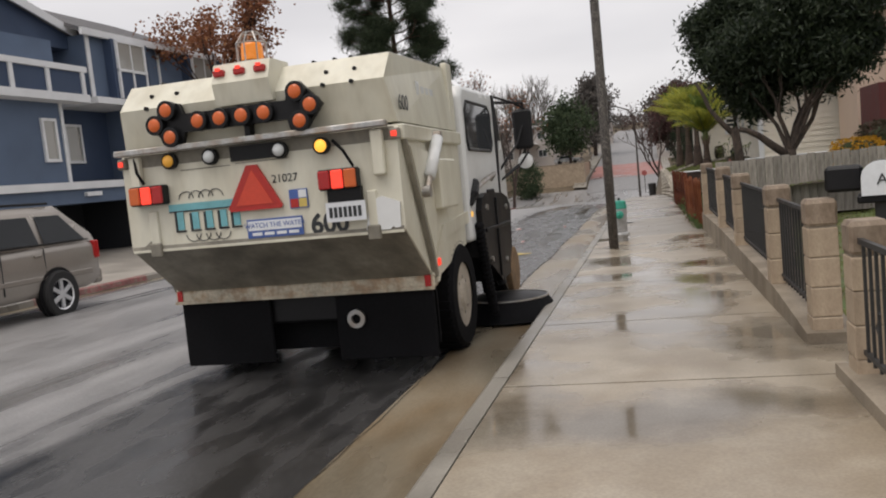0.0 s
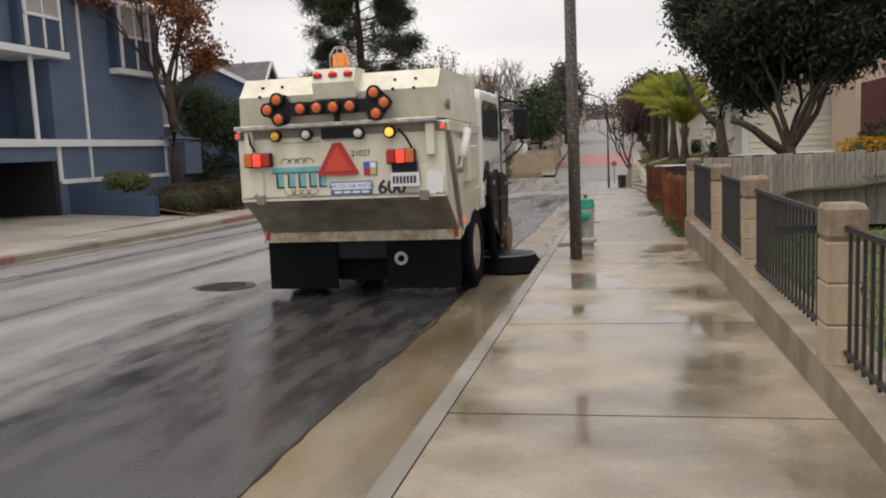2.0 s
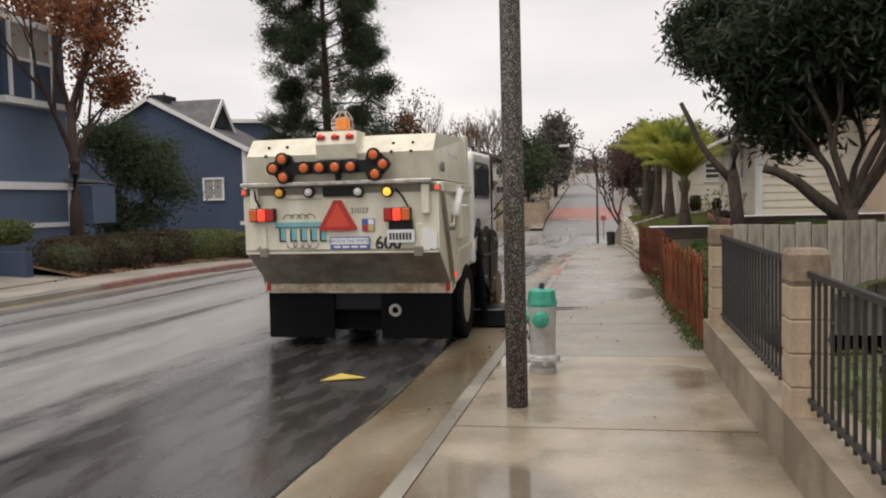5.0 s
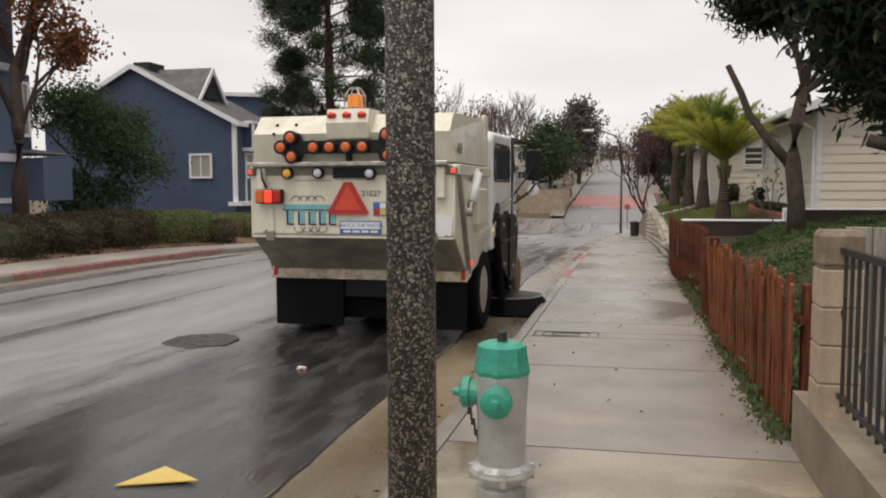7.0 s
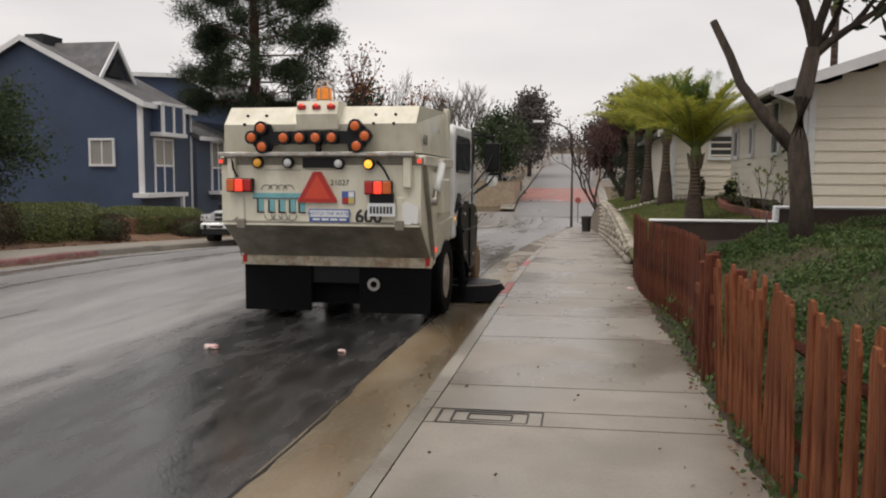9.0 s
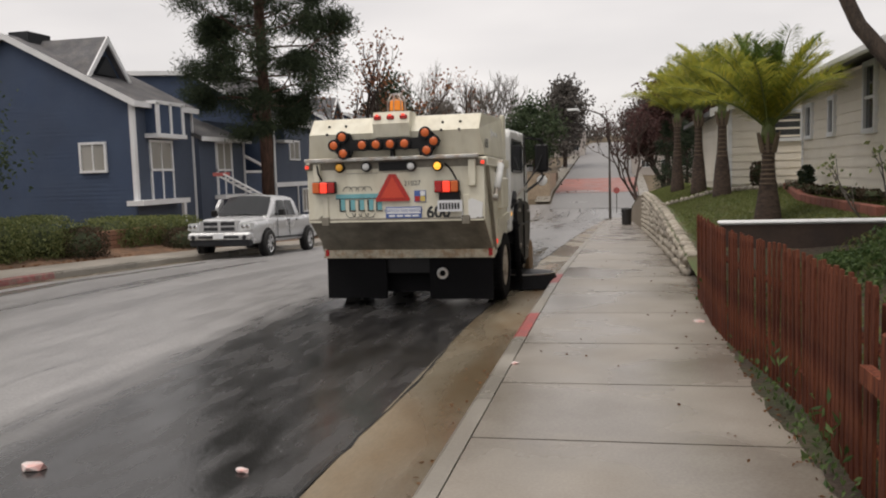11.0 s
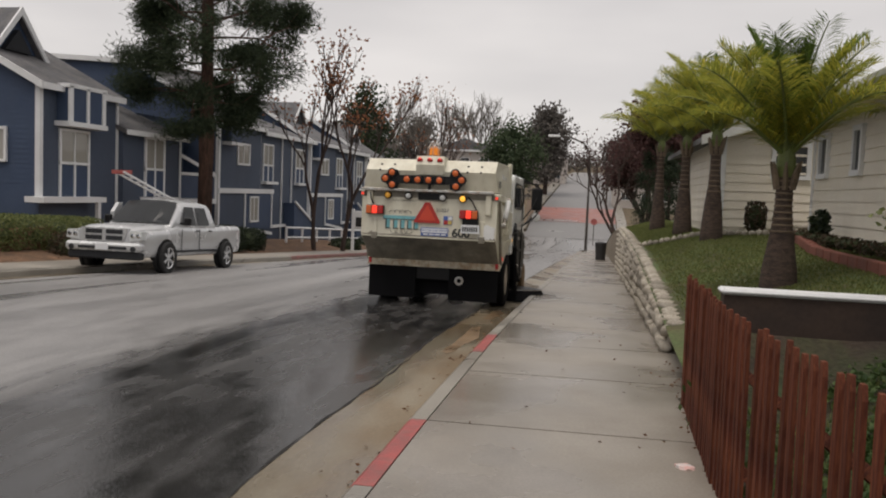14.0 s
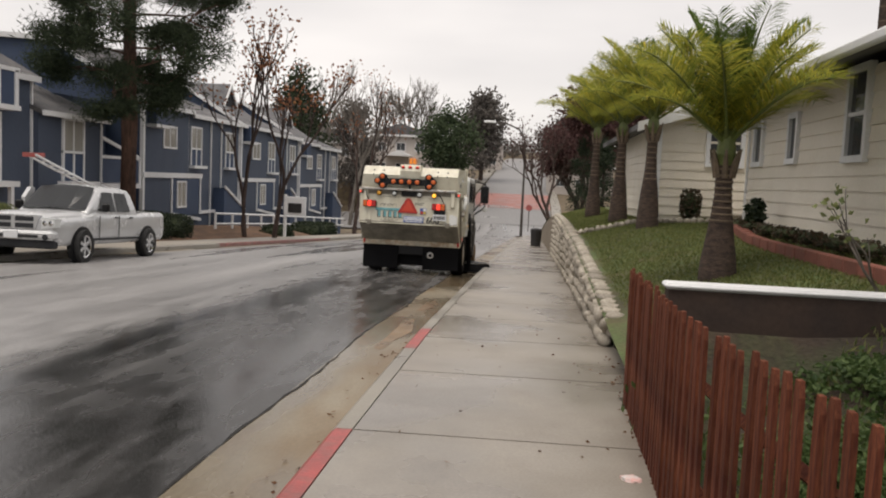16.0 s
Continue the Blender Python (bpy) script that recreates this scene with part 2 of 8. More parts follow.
# ---- the lie of the land ----
PROFILE = [(-60, 0.8), (-40, 0.62), (0, 0.18), (10, 0.0), (17, -0.1), (23, -0.13), (27, -0.2), (32, -0.4), (37, -0.62), (45, -1.0), (60, -1.75), (80, -2.8),
           (100, -3.9), (110, -4.4), (118, -4.55), (126, -4.3), (133, -3.3), (140, -1.95), (165, -0.2), (280, 8.9), (330, 11.0), (600, 14.0)]


def zs(y):
    """Height of the kerb's top along the street."""
    return float(np.interp(y, [p[0] for p in PROFILE], [p[1] for p in PROFILE]))


def left_edge(y):
    """The far kerb."""
    return float(np.interp(y, [0, 30, 45, 60, 110], [-10.5, -10.4, -9.7, -9.3, -9.3]))


def sheet(name, ys, xs_of, z_of, mat, label, category, kind="structure", thick=0.0):
    """A strip of ground: rows across the street at each y."""
    bm = bmesh.new()
    rows = []
    for y in ys:
        rows.append([bm.verts.new((x, y, z_of(x, y))) for x in xs_of(y)])
    for a, b in zip(rows, rows[1:]):
        for i in range(len(a) - 1):
            bm.faces.new((a[i], a[i + 1], b[i + 1], b[i]))
    ob = part(name, bm, mat, smooth=True)
    return tagged(ob, label, category, kind=kind)


YS = [-60, -40, -25] + [y * 1.0 for y in range(-15, 62)] + list(range(62, 170, 3)) + [180, 200, 230, 260, 280, 300, 330, 400, 500, 600]


def road_z(x, y):
    xl = left_edge(y)
    u = (x + 1.15) / (xl + 1.15)
    return zs(y) - 0.145 + 0.07 * (1 - (2 * u - 1) ** 2)


CURB_IN, CURB_OUT, PAN = -0.36, -0.50, -1.15
road = sheet("road", YS, lambda y: np.linspace(PAN, left_edge(y) + 0.45, 12), road_z, ASPHALT, "wet dark asphalt street running downhill", "road")
gutter = sheet("gutter", [y for y in YS if y < 112], lambda y: (PAN - 0.02, PAN + 0.001, -0.8, CURB_OUT), lambda x, y: zs(y) - 0.15 + (0.012 if x <= PAN + 0.01 else 0), GUTTER, "wet concrete gutter pan along the kerb", "gutter")
gutter_far = sheet("gutter", [y for y in YS if y < 112], lambda y: (left_edge(y), left_edge(y) + 0.5), lambda x, y: zs(y) - 0.15, GUTTER, "concrete gutter along the far kerb", "gutter")


def right_z(x, y):
    """Ground on the near side of the street, behind the pavement."""
    if y < 12.2:
        return zs(y) + 0.0 + 0.05 * min(max(x - 2, 0), 3)
    if y < 24.0:
        return float(np.interp(x, [1.6, 2.0, 3.2, 5, 40], [zs(y) - 0.02, zs(y) + 0.1, 0.66 - 0.004 * (y - 12), 0.8, 0.8]))
    top = float(np.interp(y, [24, 28, 36, 50, 70, 110, 140, 300], [0.50, 0.53, 0.66, 0.4, -0.7, -3.6, -1.5, 10.0]))
    return top


def left_z(x, y):
    base = zs(y) - 0.02
    xl = left_edge(y)
    return base + 0.10 * min(max(xl - 1.7 - x, 0), 4) * (1 if y < 60 else 0.3)


# near pavement: slabs between the joints, each a piece of its own
pavement = thing("pavement", "wet concrete pavement of wide slabs between low walls and the kerb", "pavement", kind="structure")
JOINTS = [-14, -10.2, -7.5, -5.3, -3.2, -1.1, 1.0, 3.1, 5.5, 7.3, 9.3, 12.0, 14.3, 15.75, 16.08, 16.75, 18.7, 20.0, 21.45, 23.1, 24.9, 26.6, 28.3, 30.2, 32.2, 34.2, 36.2, 38.2, 40.2, 42.2, 44.5, 47, 50, 53, 56, 60, 65, 70, 76, 82, 90, 100, 112]


DAMPCONCRETE = material("dark_damp_concrete", (0.285, 0.257, 0.222), 0.40, var=0.15, scale=0.7, fine=60, bump=0.10, dist=0.003, tint=(0.235, 0.208, 0.174), wet=0.55, wetscale=0.6)


def slab(y0, y1, x0, x1):
    bm = bmesh.new()
    g = 0.010
    ymid = (y0 + y1) / 2
    yy = [y0 + g, ymid, y1 - g]
    rows = []
    for i, y in enumerate(yy):
        rows.append([bm.verts.new((x, y, zs(y) + 0.008 * (x - x0))) for x in (x0, x0 + 0.6, x1 - 0.6, x1)])
    for a, b in zip(rows, rows[1:]):
        for i in range(3):
            bm.faces.new((a[i], a[i + 1], b[i + 1], b[i]))
    for k in (0, 2):
        lo = [bm.verts.new(v.co - Vector((0, 0, 0.09))) for v in rows[k]]
        for i in range(3):
            bm.faces.new((rows[k][i], rows[k][i + 1], lo[i + 1], lo[i]))
    return bm


for a, b in zip(JOINTS, JOINTS[1:]):
    part("slab", slab(a, b, CURB_IN + 0.008, 1.62), CONCRETE if b < 12.5 else DRYCONCRETE if b < 16.9 else DAMPCONCRETE, pavement)
sheet("pavement_bed", [y for y in YS if -15 < y < 112], lambda y: (-0.4, 1.9), lambda x, y: zs(y) - 0.05, IRON, "dark joint bed below the pavement slabs", "pavement")


def kerb(name, y0, y1, mat, label):
    """The kerb as pieces with rounded noses."""
    kb = thing(name, label, "kerb", kind="structure")
    y = y0
    while y < y1:
        e = min(y + 3.05, y1)
        bm = bmesh.new()
        rows = []
        n = max(2, int((e - y) / 0.8))
        for i in range(n + 1):
            yy = y + 0.004 + (e - y - 0.008) * i / n
            z = zs(yy)
            rows.append([bm.verts.new(p) for p in ((CURB_IN, yy, z - 0.1), (CURB_IN, yy, z + 0.002), (CURB_OUT + 0.035, yy, z), (CURB_OUT + 0.008, yy, z - 0.02), (CURB_OUT - 0.02, yy, z - 0.16))])
        for a, b in zip(rows, rows[1:]):
            for i in range(4):
                bm.faces.new((a[i], b[i], b[i + 1], a[i + 1]))
        bm.faces.new(rows[0])
        bm.faces.new(rows[-1][::-1])
        bmesh.ops.recalc_face_normals(bm, faces=bm.faces)
        part("kerbstone", bm, mat, kb)
        y = e
    return kb


kerb("kerb", -14, 21.75, CURB, "grey concrete kerb with open joints")
kerb("kerb", 21.75, 23.1, REDPAINT, "kerb stretch with worn red paint")
kerb("kerb", 23.1, 25.9, CURB, "grey concrete kerb beside a patched gutter")
kerb("kerb", 25.9, 27.1, REDPAINT, "short kerb piece with faded red paint")
kerb("kerb", 27.1, 112, CURB, "grey concrete kerb running downhill")

# broken asphalt edge along the gutter, stains in the pan, soil at the fence foot
TARLINE = material("open_asphalt_joint", (0.012, 0.011, 0.010), 0.8, var=0.3, scale=5, fine=40, bump=0.4)
edge_rng = random.Random(17)
bm = bmesh.new()
rows = []
for k in range(320):
    y = -10 + k * 0.22
    c, w = PAN - 0.012 + 0.022 * math.sin(y * 1.3) + edge_rng.uniform(-0.012, 0.012), edge_rng.uniform(0.004, 0.016) if y > 2 else 0.003
    rows.append([bm.verts.new((c + e * w, y, zs(y) - 0.134)) for e in (-1, 1)])
for a, b in zip(rows, rows[1:]):
    bm.faces.new((a[0], a[1], b[1], b[0]))
tagged(part("asphalt_joint", bm, TARLINE), "dark open joint where asphalt meets the gutter", "joint", kind="structure")
RUSTSTAIN = material("rust_stained_concrete", (0.225, 0.145, 0.08), 0.5, var=0.3, scale=3, fine=30, bump=0.15, tint=(0.20, 0.14, 0.085), wet=0.5, wetscale=2)
for cx, cy, rx, ry in ((-0.86, 27.8, 0.18, 1.3), (-0.84, 30.6, 0.15, 0.8)):
    ring = [(cx + rx * edge_rng.uniform(0.55, 1.1) * math.cos(k * 0.349), cy + ry * edge_rng.uniform(0.6, 1.1) * math.sin(k * 0.349)) for k in range(18)]
    bm = bmesh.new()
    bm.faces.new([bm.verts.new((x, y, zs(y) - 0.146)) for x, y in ring])
    tagged(part("gutter_stain", bm, RUSTSTAIN), "orange rust stain on the wet gutter concrete", "stain", kind="structure")
bm = bmesh.new()
rows = []
for k in range(90):
    y = 12.4 + k * 0.135
    rows.append([bm.verts.new((x, y, zs(y) + 0.014 + h)) for x, h in ((1.50 + edge_rng.uniform(-0.025, 0.02) - (0.06 if y > 19 else 0), 0), (1.57, 0.010), (1.66, 0.016))])
for a, b in zip(rows, rows[1:]):
    for i in range(2):
        bm.faces.new((a[i], a[i + 1], b[i + 1], b[i]))
tagged(part("soil_strip", bm, YARDSOIL), "dark soil and litter along the fence foot", "soil", kind="structure")

# far kerb, pavement and planted bank
bm = bmesh.new()
rows = []
for y in [y for y in YS if y < 112]:
    xl, z = left_edge(y), zs(y) - 0.02
    rows.append([bm.verts.new(p) for p in ((xl + 0.02, y, z - 0.14), (xl, y, z - 0.02), (xl - 0.03, y, z), (xl - 0.16, y, z))])
for a, b in zip(rows, rows[1:]):
    for i in range(3):
        bm.faces.new((a[i], a[i + 1], b[i + 1], b[i]))
tagged(part("kerb", bm, CURB), "concrete kerb on the far side of the street", "kerb", kind="structure")
for ya, yb in ((8.5, 12.0), (20.2, 28.0), (44.5, 58.0)):
    bm = bmesh.new()
    rows = []
    for y in np.linspace(ya, yb, 10):
        xl, z = left_edge(y) + 0.006, zs(y) - 0.016
        rows.append([bm.verts.new(p) for p in ((xl + 0.02, y, z - 0.12), (xl, y, z - 0.02), (xl - 0.03, y, z), (xl - 0.15, y, z))])
    for a, b in zip(rows, rows[1:]):
        for i in range(3):
            bm.faces.new((a[i], a[i + 1], b[i + 1], b[i]))
    tagged(part("kerb_paint", bm, FADEDRED), "faded red paint on the far kerb", "kerb paint", kind="structure")
PALEWALK = material("pale_concrete", (0.33, 0.30, 0.26), 0.6, var=0.12, scale=0.8, fine=40, bump=0.1, wet=0.3)
sheet("pavement", [y for y in YS if y < 112], lambda y: (left_edge(y) - 0.155, left_edge(y) - 1.7), lambda x, y: zs(y) - 0.016, PALEWALK, "pale concrete pavement before the blue houses", "pavement")
MULCH = material("mulch", (0.12, 0.072, 0.045), 0.95, var=0.35, scale=1.5, fine=18, bump=0.8, dist=0.03, tint=(0.19, 0.105, 0.06))
sheet("driveway", [y for y in YS if y < 22.01] + [22.0], lambda y: (left_edge(y) - 1.69, left_edge(y) - 3.6, left_edge(y) - 5.9, left_edge(y) - 9), lambda x, y: zs(y) - 0.02 + 0.06 * min(max(left_edge(y) - 1.7 - x, 0), 4), PALEWALK, "pale concrete driveway apron rising to the garages", "driveway")
sheet("planting_bed", [22.0] + [y for y in YS if 22.2 < y < 62], lambda y: (left_edge(y) - 1.69, left_edge(y) - 3.6, left_edge(y) - 5.9), lambda x, y: zs(y) - 0.03 + (0.35 if x < left_edge(y) - 3 else 0), MULCH, "brown mulch bank with fallen leaves", "planting bed")

# ground to the horizon
HORIZON = [-60, -25, 0, 24, 45, 62, 80, 100, 110, 118, 126, 133, 140, 165, 280, 330, 600, 3000]


def ground_z(x, y):
    base = zs(min(y, 600)) - 0.32
    if x < -40 or x > 40:
        base += 0.01 * (abs(x) - 40)
    return base


sheet("ground", HORIZON, lambda y: [-3000, -400, -120, -60, -40, -20, -12, 0, 12, 20, 40, 60, 120, 400, 3000], ground_z, EARTH, "bare earth and distant slopes reaching the horizon", "ground")
sheet("lawn", [y / 2 for y in range(-28, 25)], lambda y: (1.83, 2.2, 3, 4, 6, 9, 14, 20), right_z, GRASS, "green lawn behind the block wall", "lawn")
sheet("yard", [12.3 + i * 0.65 for i in range(19)], lambda y: (1.62, 1.8, 2.0, 2.6, 3.2, 4, 5, 8, 14, 20), lambda x, y: right_z(x, y) + 0.03 * math.sin(3 * x + 2 * y), YARDSOIL, "rising yard of weeds and grass behind the red fence", "yard")


# ---- the street sweeper ----
CREAMPAINT = material("cream_truck_paint", (0.68, 0.655, 0.54), 0.36, var=0.06, scale=1.6, fine=12, bump=0.03, tint=(0.60, 0.565, 0.45), spec=0.5, stretch=(1.6, 1.6, 0.5))
CABWHITE = material("white_cab_paint", (0.74, 0.75, 0.74), 0.25, var=0.04, scale=1, fine=12, bump=0.02)
# dirt colour taken darker for the chute's shaded slope; shared by small fittings
GRIMESHADE = material("grimy_shaded_panel", (0.25, 0.23, 0.185), 0.6, var=0.3, scale=1.5, fine=14, bump=0.1, tint=(0.16, 0.145, 0.115), stretch=(1, 1, 0.6))
BLACKPAINT = material("black_paint", (0.009, 0.009, 0.010), 0.45, spec=0.25, var=0.2, scale=3, fine=40, bump=0.05)
RUBBER = material("black_rubber", (0.007, 0.007, 0.008), 0.8, spec=0.12, var=0.25, scale=3, fine=40, bump=0.2)
STEEL = material("bare_steel", (0.45, 0.45, 0.44), 0.4, metal=0.8, var=0.2, scale=4, fine=40, bump=0.1, tint=(0.35, 0.30, 0.25))
RUST = material("rusty_bar", (0.50, 0.45, 0.35), 0.6, var=0.25, scale=5, fine=40, bump=0.15, tint=(0.36, 0.26, 0.17))
ORANGELENS = material("orange_lens", (0.55, 0.11, 0.022), 0.3, var=0.08, scale=6, fine=60, bump=0.1, emit=((1, 0.2, 0.03), 0.03))
REDLENS = material("red_lens", (0.34, 0.012, 0.012), 0.25, var=0.05, scale=6, fine=60, emit=((1, 0.02, 0.02), 0.03))
REDLIT = material("red_lamp_lit", (0.5, 0.03, 0.02), 0.3, var=0.02, emit=((1, 0.06, 0.03), 0.8))
AMBERLIT = material("amber_lamp_lit", (0.7, 0.4, 0.05), 0.3, var=0.02, emit=((1, 0.5, 0.06), 0.9))
AMBERDIM = material("amber_lens", (0.62, 0.30, 0.04), 0.25, var=0.05, emit=((1, 0.5, 0.06), 0.12))
BEACON = material("amber_beacon_dome", (0.7, 0.2, 0.03), 0.25, var=0.05, emit=((1, 0.35, 0.03), 0.25))
CLEARLENS = material("clear_lens", (0.6, 0.62, 0.62), 0.15, var=0.05, scale=8, fine=60)
TRIRED = material("red_emblem", (0.42, 0.025, 0.018), 0.5, var=0.08, scale=6, fine=40, bump=0.05)
TRIORANGE = material("orange_emblem", (0.60, 0.062, 0.03), 0.5, var=0.06, scale=6, fine=40)
TEAL = material("teal_decal", (0.16, 0.42, 0.46), 0.4, var=0.1, scale=8, fine=40, bump=0)
INK = material("black_decal", (0.025, 0.028, 0.03), 0.5, var=0.1, bump=0)
DECALBLUE = material("blue_decal", (0.06, 0.12, 0.36), 0.4, var=0.1, bump=0)
DECALWHITE = material("white_decal", (0.72, 0.74, 0.76), 0.4, var=0.05, bump=0)
YELLOWDECAL = material("yellow_decal", (0.60, 0.45, 0.12), 0.4, var=0.1, bump=0)
TANRIM = material("tan_wheel_rim", (0.40, 0.35, 0.28), 0.55, var=0.2, scale=5, fine=30, bump=0.05)
RUSTBRUSH = material("orange_bristles", (0.22, 0.14, 0.075), 0.8, var=0.3, scale=8, fine=60, bump=0.5)


def lettering(name, text, size, mat, parent, m, bold=0.0):
    """Flat raised letters in the built-in font, turned into a mesh."""
    cu = bpy.data.curves.new(name, "FONT")
    cu.body, cu.size, cu.align_x, cu.align_y, cu.extrude = text, size, "CENTER", "CENTER", 0.001
    cu.offset = bold
    tmp = bpy.data.objects.new(name, cu)
    scene.collection.objects.link(tmp)
    me = bpy.data.meshes.new_from_object(tmp.evaluated_get(bpy.context.evaluated_depsgraph_get()))
    bpy.data.objects.remove(tmp)
    me.materials.clear()
    me.materials.append(mat)
    ob = new(name, me)
    ob.parent = parent
    ob.matrix_basis = m
    return ob


def revolve(profile, n=24, axis="x", caps=True):
    """A turned shape from (radius, offset) pairs round an axis."""
    bm = bmesh.new()
    rings = []
    for r, o in profile:
        ring = []
        for k in range(n):
            a = 2 * math.pi * k / n
            c, s = r * math.cos(a), r * math.sin(a)
            ring.append(bm.verts.new({"x": (o, c, s), "z": (c, s, o), "y": (c, o, s)}[axis]))
        rings.append(ring)
    for a, b in zip(rings, rings[1:]):
        for k in range(n):
            bm.faces.new((a[k], a[(k + 1) % n], b[(k + 1) % n], b[k]))
    if caps:
        bm.faces.new(rings[0][::-1])
        bm.faces.new(rings[-1])
    else:
        for k in range(n):
            bm.faces.new((rings[-1][k], rings[-1][(k + 1) % n], rings[0][(k + 1) % n], rings[0][k]))
    bmesh.ops.recalc_face_normals(bm, faces=bm.faces)
    return bm


truck = thing("street_sweeper", "cream street sweeper with arrow board sweeping along the kerb", "truck")
YB = -0.57            # plane of the hopper's rear face
PLATE_Y = YB - 0.012
# hopper
part("hopper_rear", prism([(YB, 1.22), (YB, 1.90), (YB + 0.06, 1.97), (1.2, 1.97), (1.2, 0.95), (0.3, 0.80), (0.02, 0.80)], -1.13, 1.13, "x"), CREAMPAINT, truck)
# the chute's shade is part of its colour, along with the grime
part("slanted_chute", prism([(YB - 0.004, 1.215), (YB - 0.012, 1.19), (-0.02, 0.775), (0.02, 0.79)], -1.12, 1.12, "x"), GRIMESHADE, truck, "grimy grey slanted discharge chute, shade mixed into its colour")
bm = prism([(-0.50, 1.99), (-0.585, 2.30), (-0.40, 2.50), (1.22, 2.56), (1.22, 1.99)], -1.08, 1.08, "x")
for v in bm.verts:
    if v.co.z < 2.1:
        v.co.x *= 1.045
upper = part("hopper_top", bm, CREAMPAINT, truck)
bolt_bm = bmesh.new()
disc(bolt_bm, 0, 0, 0, 0.016, 0.04, 8)
bolt_me = mesh_of(bolt_bm, BLACKPAINT, "bolt")
for sx in (-1, 1):
    for px, pz, py in ((0.62, 2.40, -0.49), (0.62, 2.30, -0.585), (0.84, 2.40, -0.49), (0.84, 2.30, -0.585)):
        shared("bolt", bolt_me, upper, Matrix.Translation((sx * px, py, pz)))
for px in (-0.85, -0.2, 0.45, 0.62, 0.75, 0.88):
    shared("bolt", bolt_me, upper, Matrix.Translation((px, -0.3, 2.515)))
# side of the hopper, ribs, folded panel and cylinder
for sx in (-1, 1):
    part("front_rib", bx(sx * 1.09 - 0.03, sx * 1.09 + 0.03, 1.10, 1.26, 1.0, 2.60, 0.01), CREAMPAINT, truck)
    part("side_rail", bx(sx * 1.135 - 0.035, sx * 1.135 + 0.035, -0.52, 1.2, 1.86, 1.97, 0.01), CREAMPAINT, truck)
    part("side_gusset", prism([(-0.50, 1.86), (-0.475, 1.86), (0.025, 0.83), (0.0, 0.80)], sx * 1.155 - 0.02, sx * 1.155 + 0.02, "x"), GRIMESHADE, truck)
    part("folded_panel", prism([(-0.40, 1.82), (0.05, 1.78), (0.15, 1.30), (0.02, 0.95)], sx * 1.14 - 0.02, sx * 1.14 + 0.03, "x"), CREAMPAINT, truck)
    cyl = bmesh.new()
    tube(cyl, (sx * 1.20, 0.25, 1.88), (sx * 1.20, -0.08, 1.58), 0.05, n=12)
    cylinder = part("hydraulic_cylinder", cyl, CABWHITE, truck, "", smooth=True)
    rod = bmesh.new()
    tube(rod, (sx * 1.20, -0.08, 1.58), (sx * 1.20, -0.16, 1.49), 0.025, n=10)
    part("rod", rod, STEEL, cylinder)
    for py, pz in ((-0.18, 1.47), (0.27, 1.90)):
        pin = bmesh.new()
        disc(pin, sx * 1.20, py, pz, 0.045, 0.06, 12, "x")
        part("pin", pin, STEEL, cylinder)
    part("tool_box", bx(sx * 1.17 - 0.06, sx * 1.17 + 0.07, 0.12, 0.62, 1.32, 1.72, 0.015), CREAMPAINT, truck)
    fender = part("fender", prism([(-0.02, 0.70), (-0.02, 0.80), (0.40, 1.15), (1.45, 1.22), (1.45, 1.12), (0.50, 1.05), (0.12, 0.72)], sx * 1.02 - 0.13, sx * 1.02 + 0.13, "x"), CREAMPAINT, truck)
    part("side_marker", bx(sx * 1.15, sx * 1.165, 0.10, 0.16, 0.84, 0.90, 0.005), REDLIT, fender)
    part("front_marker", bx(sx * 1.15, sx * 1.17, 1.34, 1.42, 1.15, 1.21, 0.005), AMBERLIT, fender)
# rail across the back, brackets, bumper
part("rear_rail", bx(-1.13, 1.08, YB - 0.10, YB - 0.02, 1.955, 2.00, 0.008), STEEL, truck, "dull grey rail across the hopper")
# darker strip set just below the rail
part("dark_gap", bx(-1.10, 1.10, YB - 0.004, YB + 0.05, 1.86, 1.955), GRIMESHADE, truck)
part("intake_slot", bx(-0.18, 0.18, YB - 0.02, YB, 1.83, 1.94), BLACKPAINT, truck)
for sx in (-1, 1):
    part("bracket", bx(sx * 0.99 - 0.045, sx * 0.99 + 0.045, YB - 0.06, YB, 1.62, 1.94, 0.01), CREAMPAINT, truck)
    part("skid", bx(sx * 0.90 - 0.04, sx * 0.90 + 0.04, YB - 0.02, YB + 0.02, 1.18, 1.52, 0.01), CREAMPAINT, truck)
    part("skid_foot", bx(sx * 0.90 - 0.05, sx * 0.90 + 0.05, YB - 0.035, YB, 1.16, 1.27, 0.01), GRIMESHADE, truck)
bumper = part("bumper", bx(-1.15, 1.15, -0.05, 0.06, 0.69, 0.785, 0.012), RUST, truck, "rust-streaked pale bumper bar")
part("bumper_edge", bx(-1.15, 1.15, -0.06, -0.045, 0.675, 0.70), RUST, bumper)
for sx in (-1, 1):
    part("reflector", bx(sx * 1.10 - 0.025, sx * 1.10 + 0.025, -0.062, -0.05, 0.70, 0.79, 0.004), REDLENS, bumper)
# mud flaps and what hangs below
# black sheet added to stand for the shade below the body between the flaps
part("rubber_curtain", bx(-1.08, 1.08, 0.22, 0.25, 0.20, 0.72), RUBBER, truck)
part("hitch", bx(-0.35, 0.35, 0.05, 0.22, 0.45, 0.70, 0.02), BLACKPAINT, truck)
for x0, x1 in ((-1.13, -0.30), (0.28, 1.12)):
    bm = bx(x0, x1, 0.0, 0.03, 0.13, 0.69, 0.01)
    part("mud_flap", bm, RUBBER, truck, "black rubber mud flap")
